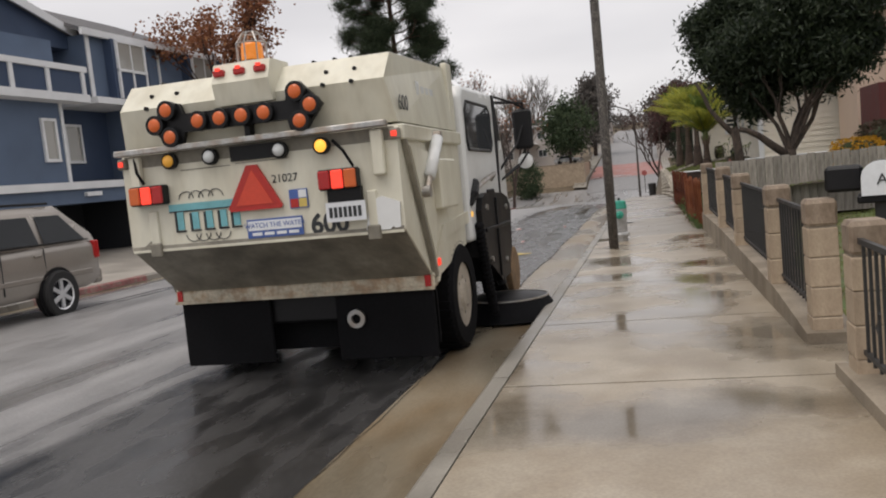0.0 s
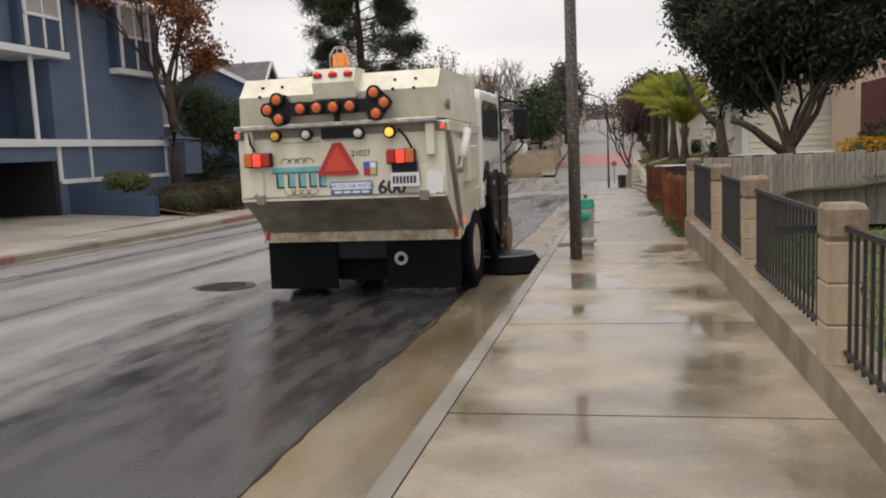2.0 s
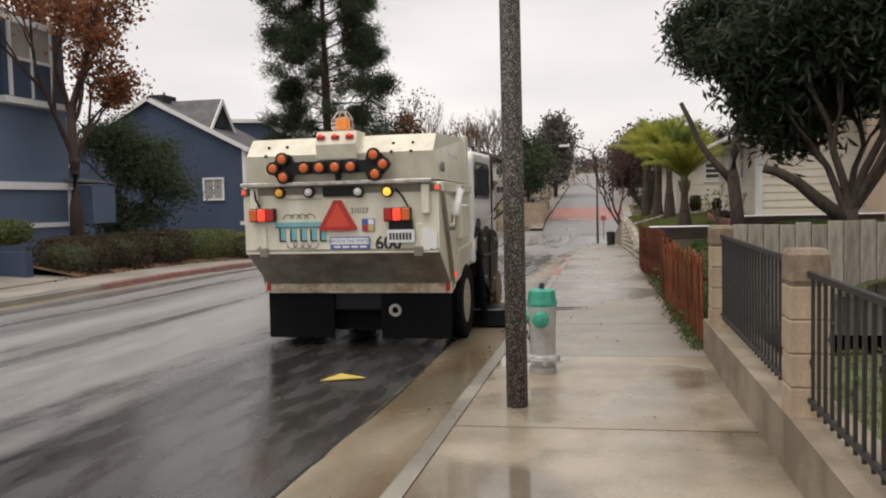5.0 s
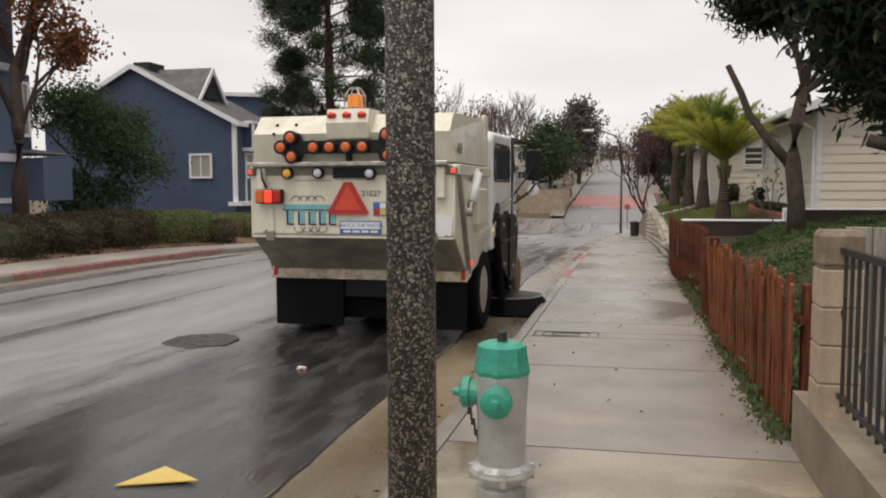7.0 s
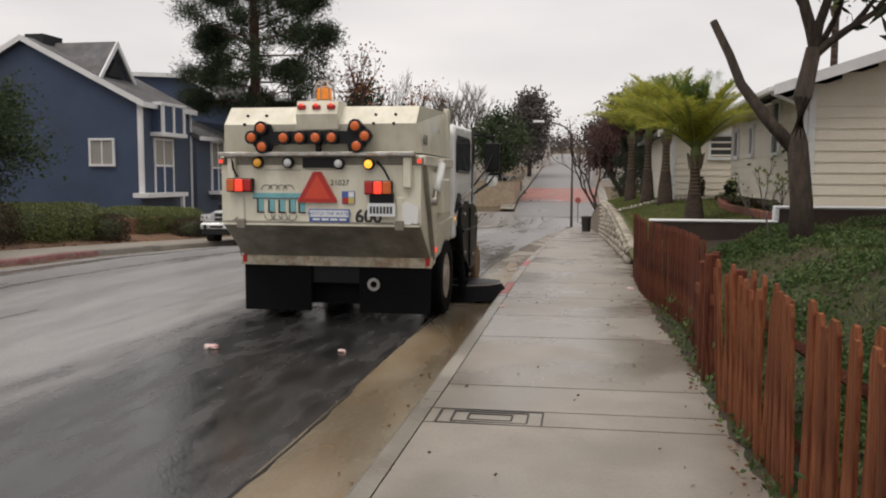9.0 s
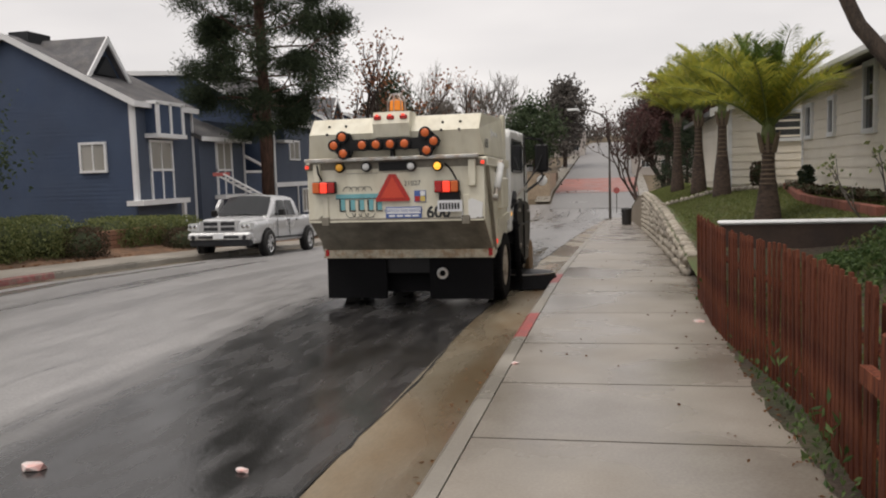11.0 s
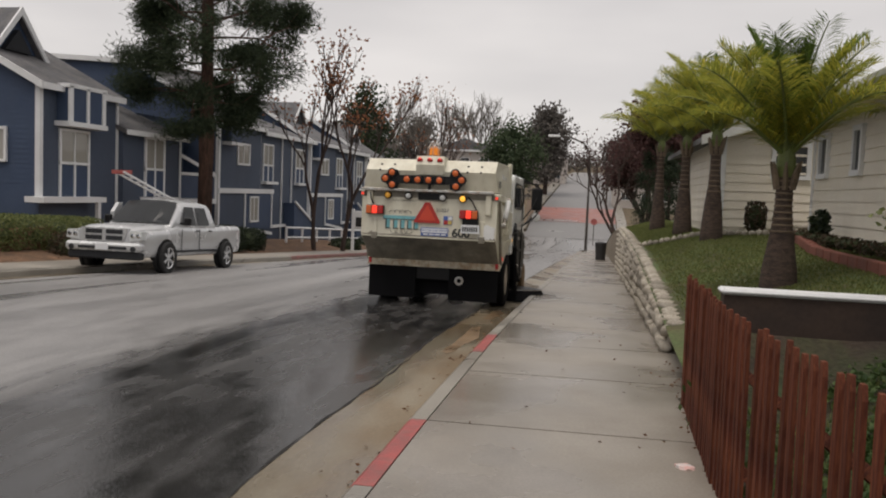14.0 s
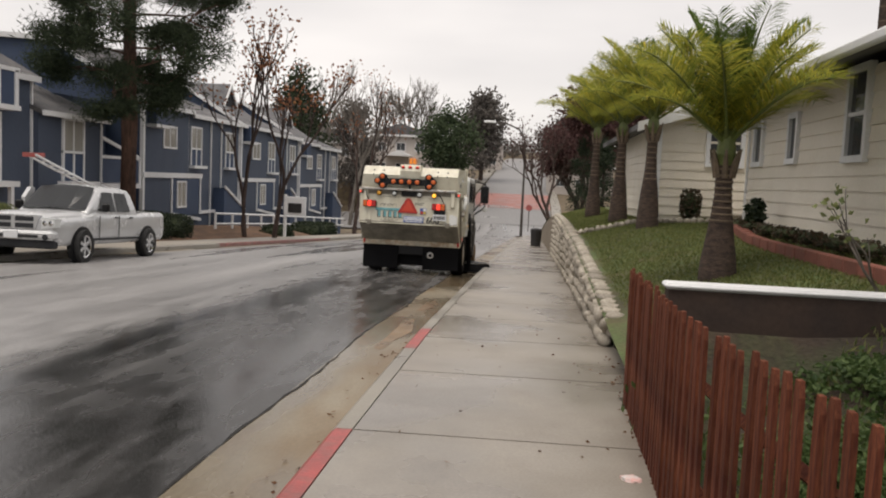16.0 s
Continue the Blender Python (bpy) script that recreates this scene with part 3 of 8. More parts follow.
part("underbody", bx(-0.9, 0.9, 0.35, 3.6, 0.48, 0.95, 0.03), BLACKPAINT, truck)
part("axle", prism([(0.6, 0.40), (1.1, 0.40), (1.15, 0.55), (0.6, 0.60)], -0.9, 0.9, "x"), BLACKPAINT, truck)
bm = revolve([(0.04, -0.03), (0.075, -0.03), (0.075, 0.05), (0.04, 0.05)], 18, "y", False)
part("pipe_end", bm, STEEL, truck, "round grey pipe end", Matrix.Translation((0.46, 0.0, 0.47)))
part("pipe_stub", bx(-0.55, -0.40, 0.02, 0.05, 0.48, 0.56, 0.02), BLACKPAINT, truck)
# light tower and beacon
tower = part("light_tower", prism([(-0.62, 2.24), (-0.66, 2.40), (-0.60, 2.545), (-0.30, 2.545), (-0.30, 2.30)], -0.225, 0.235, "x"), CREAMPAINT, truck)
for px in (-0.165, 0.0, 0.165):
    lm = part("clearance_light", bx(px - 0.045, px + 0.045, -0.66, -0.615, 2.45, 2.50, 0.01), REDLENS, tower)
    part("bulb", bx(px - 0.018, px + 0.018, -0.666, -0.65, 2.488, 2.512), REDLIT, lm)
bm = bmesh.new()
for k in range(8):
    a = k * math.pi / 4
    pts = [(0.115 * math.cos(a), 0.115 * math.sin(a), 0), (0.115 * math.cos(a), 0.115 * math.sin(a), 0.14), (0.06 * math.cos(a), 0.06 * math.sin(a), 0.22)]
    tube(bm, pts[0], pts[1], 0.006, n=5)
    tube(bm, pts[1], pts[2], 0.006, n=5)
for zz, rr in ((0.0, 0.115), (0.14, 0.115), (0.22, 0.06)):
    for k in range(12):
        a, b = k * math.pi / 6, (k + 1) * math.pi / 6
        tube(bm, (rr * math.cos(a), rr * math.sin(a), zz), (rr * math.cos(b), rr * math.sin(b), zz), 0.006, n=5)
beacon = part("beacon", revolve([(0.085, 0), (0.085, 0.03), (0.08, 0.12), (0.066, 0.155), (0.02, 0.165)], 20, "z"), BEACON, truck, "amber warning beacon in a wire cage", Matrix.Translation((0.03, -0.46, 2.55)), True)
part("cage", bm, STEEL, beacon)
part("base", revolve([(0.10, -0.015), (0.10, 0.012)], 18, "z"), BLACKPAINT, beacon)
# arrow board
board = part("arrow_board", prism([(-0.80, 2.15), (-0.63, 2.325), (-0.53, 2.30), (-0.50, 2.22), (0.34, 2.22), (0.36, 2.31), (0.46, 2.345), (0.62, 2.17), (0.47, 1.985), (0.36, 2.0), (0.34, 2.085), (-0.50, 2.085), (-0.53, 2.0), (-0.63, 1.985)], YB - 0.075, YB - 0.03, "y"), BLACKPAINT, truck, "black arrow board with orange lamps")
for px, pz in ((-0.615, 2.255), (-0.725, 2.155), (-0.605, 2.055), (-0.36, 2.15), (-0.18, 2.15), (0.0, 2.15), (0.18, 2.15), (0.44, 2.27), (0.545, 2.165), (0.455, 2.06)):
    lamp = part("arrow_lamp", revolve([(0.074, 0.0), (0.074, -0.05), (0.066, -0.052)], 20, "y"), BLACKPAINT, board, "", Matrix.Translation((px, YB - 0.07, pz)))
    part("lens", revolve([(0.062, -0.035), (0.05, -0.052), (0.02, -0.06)], 18, "y"), ORANGELENS, lamp, smooth=True)
part("board_strut", bx(-0.02, 0.02, YB - 0.05, YB + 0.03, 1.98, 2.10), BLACKPAINT, board)
# lamps on the rear face
for sx, x0, x1, zc in ((-1, -1.04, -0.74, 1.64), (1, 0.53, 0.83, 1.62)):
    tl = part("tail_light", bx(x0, x1, YB - 0.09, YB, zc - 0.075, zc + 0.075, 0.012), BLACKPAINT, truck, "tail light cluster with red and orange lenses")
    w = (x1 - x0) / 3
    order = (ORANGELENS, REDLIT, REDLENS) if sx < 0 else (REDLENS, REDLIT, ORANGELENS)
    for i in range(3):
        part("lens", bx(x0 + w * i + 0.006, x0 + w * (i + 1) - 0.004, YB - 0.105, YB - 0.085, zc - 0.066, zc + 0.066, 0.008), order[i], tl)
for px, pz, mat_, nm in ((-0.685, 1.885, AMBERDIM, "amber_light"), (0.568, 1.87, AMBERLIT, "amber_light"), (-0.337, 1.885, CLEARLENS, "work_light"), (0.236, 1.875, CLEARLENS, "work_light")):
    sh = part(nm, revolve([(0.062, 0.0), (0.062, -0.045), (0.054, -0.05)], 18, "y"), BLACKPAINT, truck, "", Matrix.Translation((px, YB - 0.01, pz)))
    part("lens", revolve([(0.05, -0.045), (0.04, -0.062), (0.01, -0.07)], 16, "y"), mat_, sh, smooth=True)
for sx in (-1, 1):
    mk = part("corner_light", bx(sx * 1.115 - 0.04, sx * 1.115 + 0.04, YB - 0.03, YB + 0.03, 1.86, 1.94, 0.01), GRIMESHADE, truck)
    part("bulb", bx(sx * 1.12 - 0.022, sx * 1.12 + 0.022, YB - 0.04, YB - 0.03, 1.88, 1.92, 0.004), REDLIT, mk)
for pts in (((-0.98, YB - 0.05, 1.93), (-0.96, YB - 0.07, 1.82), (-0.92, YB - 0.05, 1.73)), ((0.66, YB - 0.05, 1.90), (0.74, YB - 0.07, 1.82), (0.80, YB - 0.05, 1.70))):
    part("cable", pipe(pts, 0.012, 6), RUBBER, truck)
# emblem, decals and plate
emblem = part("slow_emblem", prism([(-0.235, 1.475), (-0.215, 1.455), (0.19, 1.455), (0.21, 1.475), (0.03, 1.79), (-0.055, 1.79)], PLATE_Y - 0.02, PLATE_Y, "y"), TRIRED, truck, "red triangular slow vehicle emblem")
part("inner_triangle", prism([(-0.165, 1.495), (0.14, 1.495), (-0.012, 1.755)], PLATE_Y - 0.024, PLATE_Y - 0.02, "y"), TRIORANGE, emblem)
TURN_BACK = Euler((radians(90), 0, 0)).to_matrix().to_4x4()


def on_back(x, z, d=0.004):
    return Matrix.Translation((x, YB - d, z)) @ TURN_BACK


part("repair_patch", prism([(0.84, 1.235), (0.92, 1.232), (1.02, 1.228), (1.045, 1.25), (1.06, 1.235), (1.10, 1.24), (1.11, 1.42), (0.98, 1.47), (0.88, 1.44)], PLATE_Y - 0.006, PLATE_Y + 0.006, "y"), CABWHITE, truck, "pale repair plate on the hopper corner")
part("fold_lip", bx(-1.12, 1.12, YB - 0.012, YB + 0.01, 1.20, 1.225, 0.004), CREAMPAINT, truck)
part("scrape", prism([(-1.02, 1.24), (-0.95, 1.29), (-0.87, 1.235)], PLATE_Y + 0.002, PLATE_Y + 0.01, "y"), GRIMESHADE, truck)
for wx0, wx1, wz in ((-0.62, -0.20, 1.805), (-0.15, 0.28, 1.812)):
    part("weld_bead", bx(wx0, wx1, YB - 0.006, YB + 0.004, wz, wz + 0.006), GRIMESHADE, truck)
lettering("number_decal", "21027", 0.085, INK, truck, on_back(0.235, 1.668))
lettering("number_decal", "600", 0.20, INK, truck, on_back(0.555, 1.305), 0.006)
plate = part("number_plate", bx(0.56, 0.865, PLATE_Y - 0.05, PLATE_Y - 0.045, 1.315, 1.455), DECALWHITE, truck, "white number plate with dark characters")
part("plate_holder", bx(0.58, 0.84, PLATE_Y - 0.045, PLATE_Y, 1.44, 1.56), BLACKPAINT, truck)
for i in range(7):
    part("bar", bx(0.585 + i * 0.037, 0.61 + i * 0.037, PLATE_Y - 0.053, PLATE_Y - 0.05, 1.345, 1.42), INK, plate)
sign = part("banner_decal", bx(-0.11, 0.345, PLATE_Y, PLATE_Y + 0.008, 1.245, 1.385), DECALBLUE, truck, "blue and white banner decal")
part("white_band", bx(-0.10, 0.335, PLATE_Y - 0.003, PLATE_Y, 1.30, 1.372), DECALWHITE, sign)
lettering("banner_text", "WATCH THE WATER", 0.052, DECALBLUE, sign, on_back(0.118, 1.336, 0.016))
for i in range(4):
    part("bar", bx(-0.07 + i * 0.10, 0.01 + i * 0.10, PLATE_Y - 0.003, PLATE_Y, 1.262, 1.285), DECALWHITE, sign)
sq = part("hazard_square", bx(0.26, 0.405, PLATE_Y, PLATE_Y + 0.008, 1.44, 1.58), DECALBLUE, truck, "small four-coloured square decal")
part("yellow_field", bx(0.335, 0.398, PLATE_Y - 0.003, PLATE_Y, 1.447, 1.51), YELLOWDECAL, sq)
part("white_field", bx(0.335, 0.398, PLATE_Y - 0.003, PLATE_Y, 1.516, 1.573), DECALWHITE, sq)
part("red_field", bx(0.267, 0.33, PLATE_Y - 0.003, PLATE_Y, 1.447, 1.51), TRIRED, sq)
logo = part("maker_decal", prism([(-0.76, 1.50), (-0.76, 1.555), (-0.15, 1.555), (-0.15, 1.50)], PLATE_Y + 0.004, PLATE_Y + 0.01, "y"), TEAL, truck, "teal strokes with thin black loops")
for i, px in enumerate((-0.66, -0.53, -0.41, -0.29, -0.18)):
    part("stroke", bx(px - 0.035, px + 0.02, PLATE_Y + 0.002, PLATE_Y + 0.009, 1.355, 1.505 - (0.02 if i else 0)), TEAL, logo)
    part("edge", bx(px - 0.055, px - 0.038, PLATE_Y, PLATE_Y + 0.009, 1.34, 1.50 - (0.02 if i else 0)), INK, logo)
    part("foot", bx(px - 0.055, px + 0.03, PLATE_Y, PLATE_Y + 0.009, 1.338, 1.35), INK, logo)
part("edge", bx(-0.76, -0.15, PLATE_Y + 0.001, PLATE_Y + 0.009, 1.492, 1.502), INK, logo)
for k in range(4):
    for up in (1, -1):
        cx, cz = -0.60 + k * 0.085 + (0.03 if up < 0 else 0), 1.59 if up > 0 else 1.315
        pts = [(cx + 0.062 * math.cos(a), PLATE_Y + 0.006, cz + up * 0.055 * math.sin(a)) for a in [math.pi * i / 8 for i in range(9)]]
        part("loop", pipe(pts, 0.0035, 5), INK, logo)
lettering("number_decal", "600", 0.16, INK, truck, Matrix.Translation((1.125, -0.32, 2.13)) @ Euler((radians(90), 0, radians(90))).to_matrix().to_4x4())
for i, (a, b) in enumerate(((0.12, 0.2), (0.25, 0.33), (0.38, 0.46), (0.5, 0.6))):
    part("side_stroke", bx(1.098, 1.106, a, b, 2.12, 2.34 - 0.03 * (i > 0)), CABWHITE, truck)
# cab
cab_bm = prism([(1.30, 0.95), (1.30, 2.32), (1.40, 2.43), (2.85, 2.46), (2.98, 2.40), (3.28, 1.75), (3.34, 0.95)], -1.17, 1.17, "x")
bmesh.ops.bevel(cab_bm, geom=[e for e in cab_bm.edges if e.calc_face_angle() > 0.5], offset=0.05, segments=3, affect="EDGES", profile=0.5)
cab = part("cab", cab_bm, CABWHITE, truck, "white cab with dark side windows")
for sx in (-1, 1):
    part("side_window", prism([(1.46, 1.84), (1.43, 1.90), (1.43, 2.18), (1.50, 2.26), (2.42, 2.27), (2.55, 2.20), (2.56, 1.92), (2.48, 1.84)], sx * 1.172 - 0.008, sx * 1.172 + 0.008, "x"), DARKGLASS, cab)
    part("window_seal", pipe([(sx * 1.176, y, z) for y, z in ((1.46, 1.82), (1.41, 1.90), (1.41, 2.19), (1.50, 2.28), (2.43, 2.29), (2.57, 2.21), (2.58, 1.91), (2.49, 1.82), (1.46, 1.82))], 0.014, 5), BLACKPAINT, cab)
    part("door_seam", prism([(2.78, 1.30), (2.76, 2.44), (2.86, 2.44), (3.06, 1.95), (2.90, 1.95), (2.83, 1.30)], sx * 1.174 - 0.006, sx * 1.174 + 0.006, "x"), BLACKPAINT, cab)
    part("grab_rail", pipe([(sx * 1.17, 1.5, 1.42), (sx * 1.25, 1.75, 1.52), (sx * 1.25, 2.2, 1.58), (sx * 1.17, 2.4, 1.52)], 0.022, 6), STEEL, cab)
    mir = part("mirror", bx(sx * 1.40 - 0.11, sx * 1.40 + 0.11, 3.32, 3.42, 1.84, 2.30, 0.03), BLACKPAINT, truck, "tall dark wing mirror")
    bm = pipe([(sx * 1.03, 3.1, 2.40), (sx * 1.40, 3.45, 2.38), (sx * 1.44, 3.48, 2.0), (sx * 1.36, 3.4, 1.70), (sx * 1.05, 3.2, 1.45)], 0.018, 6)
    part("mirror_arm", bm, BLACKPAINT, mir)
    for za, zb in ((2.44, 2.30), (1.50, 1.80), (1.62, 2.20)):
        part("mirror_brace", pipe([(sx * 1.16, 3.0, za), (sx * 1.34, 3.26, (za + zb) / 2), (sx * 1.44, 3.36, zb)], 0.014, 5), BLACKPAINT, mir)
    part("lower_mirror", revolve([(0.02, -0.03), (0.085, -0.02), (0.09, 0.02), (0.02, 0.05)], 14, "y"), CABWHITE, mir, "", Matrix.Translation((sx * 1.40, 3.36, 1.70)))
part("windscreen", prism([(2.79, 2.36), (3.19, 1.78), (3.215, 1.78), (2.81, 2.37)], -1.0, 1.0, "x"), DARKGLASS, cab, "", Matrix.Translation((0, 0.10, 0)))
part("rear_window", bx(-0.7, 0.7, 1.325, 1.345, 1.75, 2.2), DARKGLASS, cab)
# engine and fan housing beside the kerb
fan = part("fan_housing", prism([(1.55, 0.75), (1.52, 1.20), (1.62, 1.32), (1.8, 1.36), (2.6, 1.34), (2.9, 1.28), (3.05, 1.12), (2.95, 0.75), (2.75, 0.45), (2.3, 0.42)], 0.72, 1.23, "x"), BLACKPAINT, truck, "black fan and brush-arm housing")
part("cap", bx(0.85, 1.18, 2.1, 2.5, 1.33, 1.40, 0.02), BLACKPAINT, fan)
for fy, fz in ((1.75, 1.22), (2.75, 1.18), (1.8, 0.70), (2.55, 0.62)):
    fb = bmesh.new()
    disc(fb, 1.235, fy, fz, 0.03, 0.03, 8, "x")
    part("bolt_head", fb, STEEL, fan)
part("rib", bx(1.23, 1.25, 1.62, 2.88, 0.98, 1.02, 0.006), BLACKPAINT, fan)
part("rib", bx(1.23, 1.25, 2.18, 2.22, 0.48, 1.30, 0.006), BLACKPAINT, fan)
part("plumbing", pipe([(1.14, 1.36, 1.30), (1.20, 1.42, 1.40), (1.18, 1.56, 1.50), (1.10, 1.62, 1.44)], 0.045, 8), BLACKPAINT, truck)
part("handle", pipe([(1.15, 2.0, 1.15), (1.20, 2.1, 1.17), (1.20, 2.4, 1.17), (1.15, 2.5, 1.15)], 0.015, 6), STEEL, fan)
part("hose", pipe([(0.8, 1.45, 1.35), (0.95, 1.62, 1.55), (1.0, 1.9, 1.45), (1.05, 2.1, 1.2)], 0.06, 8), RUBBER, truck)
part("hose", pipe([(1.20, 1.46 + 0.30 * k / 40 + 0.08 * (k / 40) ** 2, 1.08 - 0.92 * k / 40) for k in range(41)], [0.055 if k % 2 else 0.043 for k in range(41)], 10), RUBBER, truck, "ribbed black hose")
part("fan_housing", prism([(1.55, 0.75), (1.50, 1.30), (1.7, 1.40), (2.7, 1.36), (2.85, 1.15), (2.80, 0.55)], -1.27, -0.72, "x"), BLACKPAINT, truck)
# gutter broom under its skirt
broom = part("gutter_broom", revolve([(0.16, 0.20), (0.20, 0.18), (0.46, 0.02), (0.40, 0.012), (0.1, 0.02)], 28, "z"), RUBBER, truck, "round gutter broom with black skirt", Matrix.Translation((1.24, 2.40, 0.0)))
part("hood", revolve([(0.10, 0.26), (0.30, 0.235), (0.42, 0.215), (0.425, 0.205)], 28, "z"), BLACKPAINT, broom)
part("hood_rim", revolve([(0.418, 0.222), (0.434, 0.222), (0.434, 0.206), (0.418, 0.206)], 28, "z", False), STEEL, broom)
part("skirt", revolve([(0.412, 0.21), (0.420, 0.21), (0.560, 0.006), (0.552, 0.006)], 28, "z", False), RUBBER, broom)
part("broom_arm", pipe([(0.9, 2.2, 0.7), (1.15, 2.3, 0.62), (1.2, 2.35, 0.36)], 0.05, 8), BLACKPAINT, truck)
part("bristles", revolve([(0.24, 0.0), (0.27, 0.01), (0.27, 0.07), (0.24, 0.08)], 26, "x"), RUSTBRUSH, truck, "tan worn brush disc", Matrix.Translation((1.16, 3.02, 0.42)))
# the body sits low on its springs
for ob in truck.children:
    if ob.name.split(".")[0] not in ("gutter_broom", "broom_arm", "bristles"):
        zs_of = [v.co.z for v in ob.data.vertices]
        high = (min(zs_of) + max(zs_of)) / 2 + ob.matrix_basis.translation.z > 1.0
        ob.matrix_basis = Matrix.Translation((0, 0, -0.052 if high else -0.018)) @ ob.matrix_basis
# wheels
nut_bm = bmesh.new()
disc(nut_bm, 0, 0, 0, 0.018, 0.03, 6, "x")
nut_me = mesh_of(nut_bm, STEEL, "wheel_nut")
wheels = []


def wheel(x, y, r, w):
    s = 1 if x > 0 else -1
    wh = part("wheel", revolve([(r * 0.62, -w / 2), (r * 0.93, -w / 2), (r, -w / 2 + 0.04), (r, w / 2 - 0.04), (r * 0.93, w / 2), (r * 0.62, w / 2)], 32, "x", False), RUBBER, truck, "black truck tyre with tan rim", Matrix.Translation((x, y, r)))
    part("rim", revolve([(r * 0.62, s * (w / 2 - 0.02)), (r * 0.56, s * (w / 2 - 0.06)), (r * 0.40, s * (w / 2 - 0.10)), (r * 0.30, s * (w / 2 - 0.02)), (r * 0.2, s * (w / 2))], 24), TANRIM, wh)
    for k in range(8):
        a = k * math.pi / 4
        shared("wheel_nut", nut_me, wh, Matrix.Translation((s * (w / 2 - 0.03), 0.34 * r * math.cos(a), 0.34 * r * math.sin(a))))
    bm = bmesh.new()
    for k in range(40):
        a = 2 * math.pi * k / 40
        box(bm, -w / 2 + 0.02, w / 2 - 0.02, -0.012, 0.012, r - 0.002, r + 0.010, m=Euler((a, 0, 0)).to_matrix().to_4x4())
    part("tread", bm, RUBBER, wh)
    wheels.append((wh, x, y, r))


wheel(1.01, 0.92, 0.47, 0.28)
wheel(-1.01, 0.92, 0.47, 0.28)
wheel(0.98, 3.25, 0.46, 0.24)
wheel(-0.98, 3.25, 0.46, 0.24)


# ---- near side: block wall, iron fence, picket fence, walls, house ----
PILLARS = [(-6.6, 1.05), (-4.2, 1.06), (-1.8, 1.07), (0.67, 1.088), (1.87, 1.133), (3.39, 1.169), (6.15, 1.20), (8.42, 1.24), (11.69, 1.25)]


def footing_top(y):
    return float(np.interp(y, [-8, 1.8, 3.4, 8.4, 12.3], [0.42, 0.24, 0.34, 0.36, 0.31]))


fw = thing("fence_footing", "low stained concrete footing wall under the iron fence", "wall", kind="structure")
for a, b in ((-8.0, 0.95), (1.80, 12.28)):
    n = 8
    for i in range(n):
        y0, y1 = a + (b - a) * i / n, a + (b - a) * (i + 1) / n
        bm = bmesh.new()
        vs = box(bm, 1.60, 1.93, y0, y1, -0.4, 0, 0)
        for v in vs:
            v.co.z = footing_top(v.co.y) if v.co.z > -0.1 else zs(v.co.y) - 0.25
        part("footing_length", bm, FOOTING, fw)
part("threshold", bx(1.60, 2.6, 0.97, 1.79, 0.0, 0.165), CONCRETE, fw)

block_me = mesh_of(bx(-0.15, 0.15, -0.15, 0.15, 0.003, 0.187, 0.007), BLOCK, "block")
cap_bm = bx(-0.155, 0.155, -0.155, 0.155, 0.0, 0.19, 0.028)
cap_me = mesh_of(cap_bm, BLOCKWET, "cap")
mortar_me = mesh_of(bx(-0.138, 0.138, -0.138, 0.138, 0.0, 1.0), FOOTING, "mortar")
for y, top in PILLARS:
    base = zs(y) - 0.02 if abs(y - 0.67) < 0.1 or abs(y - 1.87) < 0.1 else footing_top(y) - 0.02
    gate = abs(y - 1.27) < 0.7
    big = 0.64 if gate else 0.66
    pil = thing("block_pillar", "tan slump-block pillar with a darker rounded cap", "pillar", Matrix.Translation((1.60 + 0.155 * big + (0.05 if gate else 0), y + 0.155 * big, base)), "pillars of the fence")
    pil.scale = (big, big, 1)
    h = top - base - 0.19
    core = shared("mortar_core", mortar_me, pil, Matrix.Diagonal((1, 1, h + 0.02, 1)))
    n = max(1, round(h / 0.19))
    for i in range(n):
        shared("block", block_me, pil, Matrix.Translation((random.uniform(-0.004, 0.004), random.uniform(-0.004, 0.004), h * i / n)) @ Matrix.Diagonal((1, 1, h / n / 0.19, 1)))
    shared("cap", cap_me, pil, Matrix.Translation((0, 0, h)))

bar_me = mesh_of(bx(-0.008, 0.008, -0.008, 0.008, 0, 1), IRON, "bar")
scroll_bm = pipe([(0, 0, 0.0), (0.0, 0.035, 0.03), (0.0, 0.0, 0.07), (0.0, -0.035, 0.11), (0.0, 0.0, 0.15)], 0.006, 5)
scroll_me = mesh_of(scroll_bm, IRON, "scroll")
for (y0, t0), (y1, t1) in zip(PILLARS, PILLARS[1:]):
    if abs(y0 - 0.67) < 0.01:
        continue
    a, b = y0 + (0.28 if abs(y0 - 1.87) < 0.1 else 0.21), y1 - 0.005
    fb, ft = footing_top((a + b) / 2) + 0.06, min(t0, t1) - 0.07
    pan = thing("iron_panel", "black wrought-iron fence panel with small scrolls", "fence", Matrix.Translation((1.70, a, fb)), "iron fence panels")
    part("bottom_rail", bx(-0.012, 0.012, 0, b - a, 0.03, 0.055), IRON, pan)
    part("top_rail", bx(-0.014, 0.014, 0, b - a, ft - fb - 0.03, ft - fb), IRON, pan)
    n = int((b - a) / 0.115)
    for i in range(n):
        y = (i + 0.5) * (b - a) / n
        shared("bar", bar_me, pan, Matrix.Translation((0, y, 0)) @ Matrix.Diagonal((1, 1, ft - fb - 0.01, 1)))
        if i % 3 == 1:
            shared("scroll", scroll_me, pan, Matrix.Translation((0, y + 0.02, (ft - fb) * (0.55 if i % 2 else 0.3))))

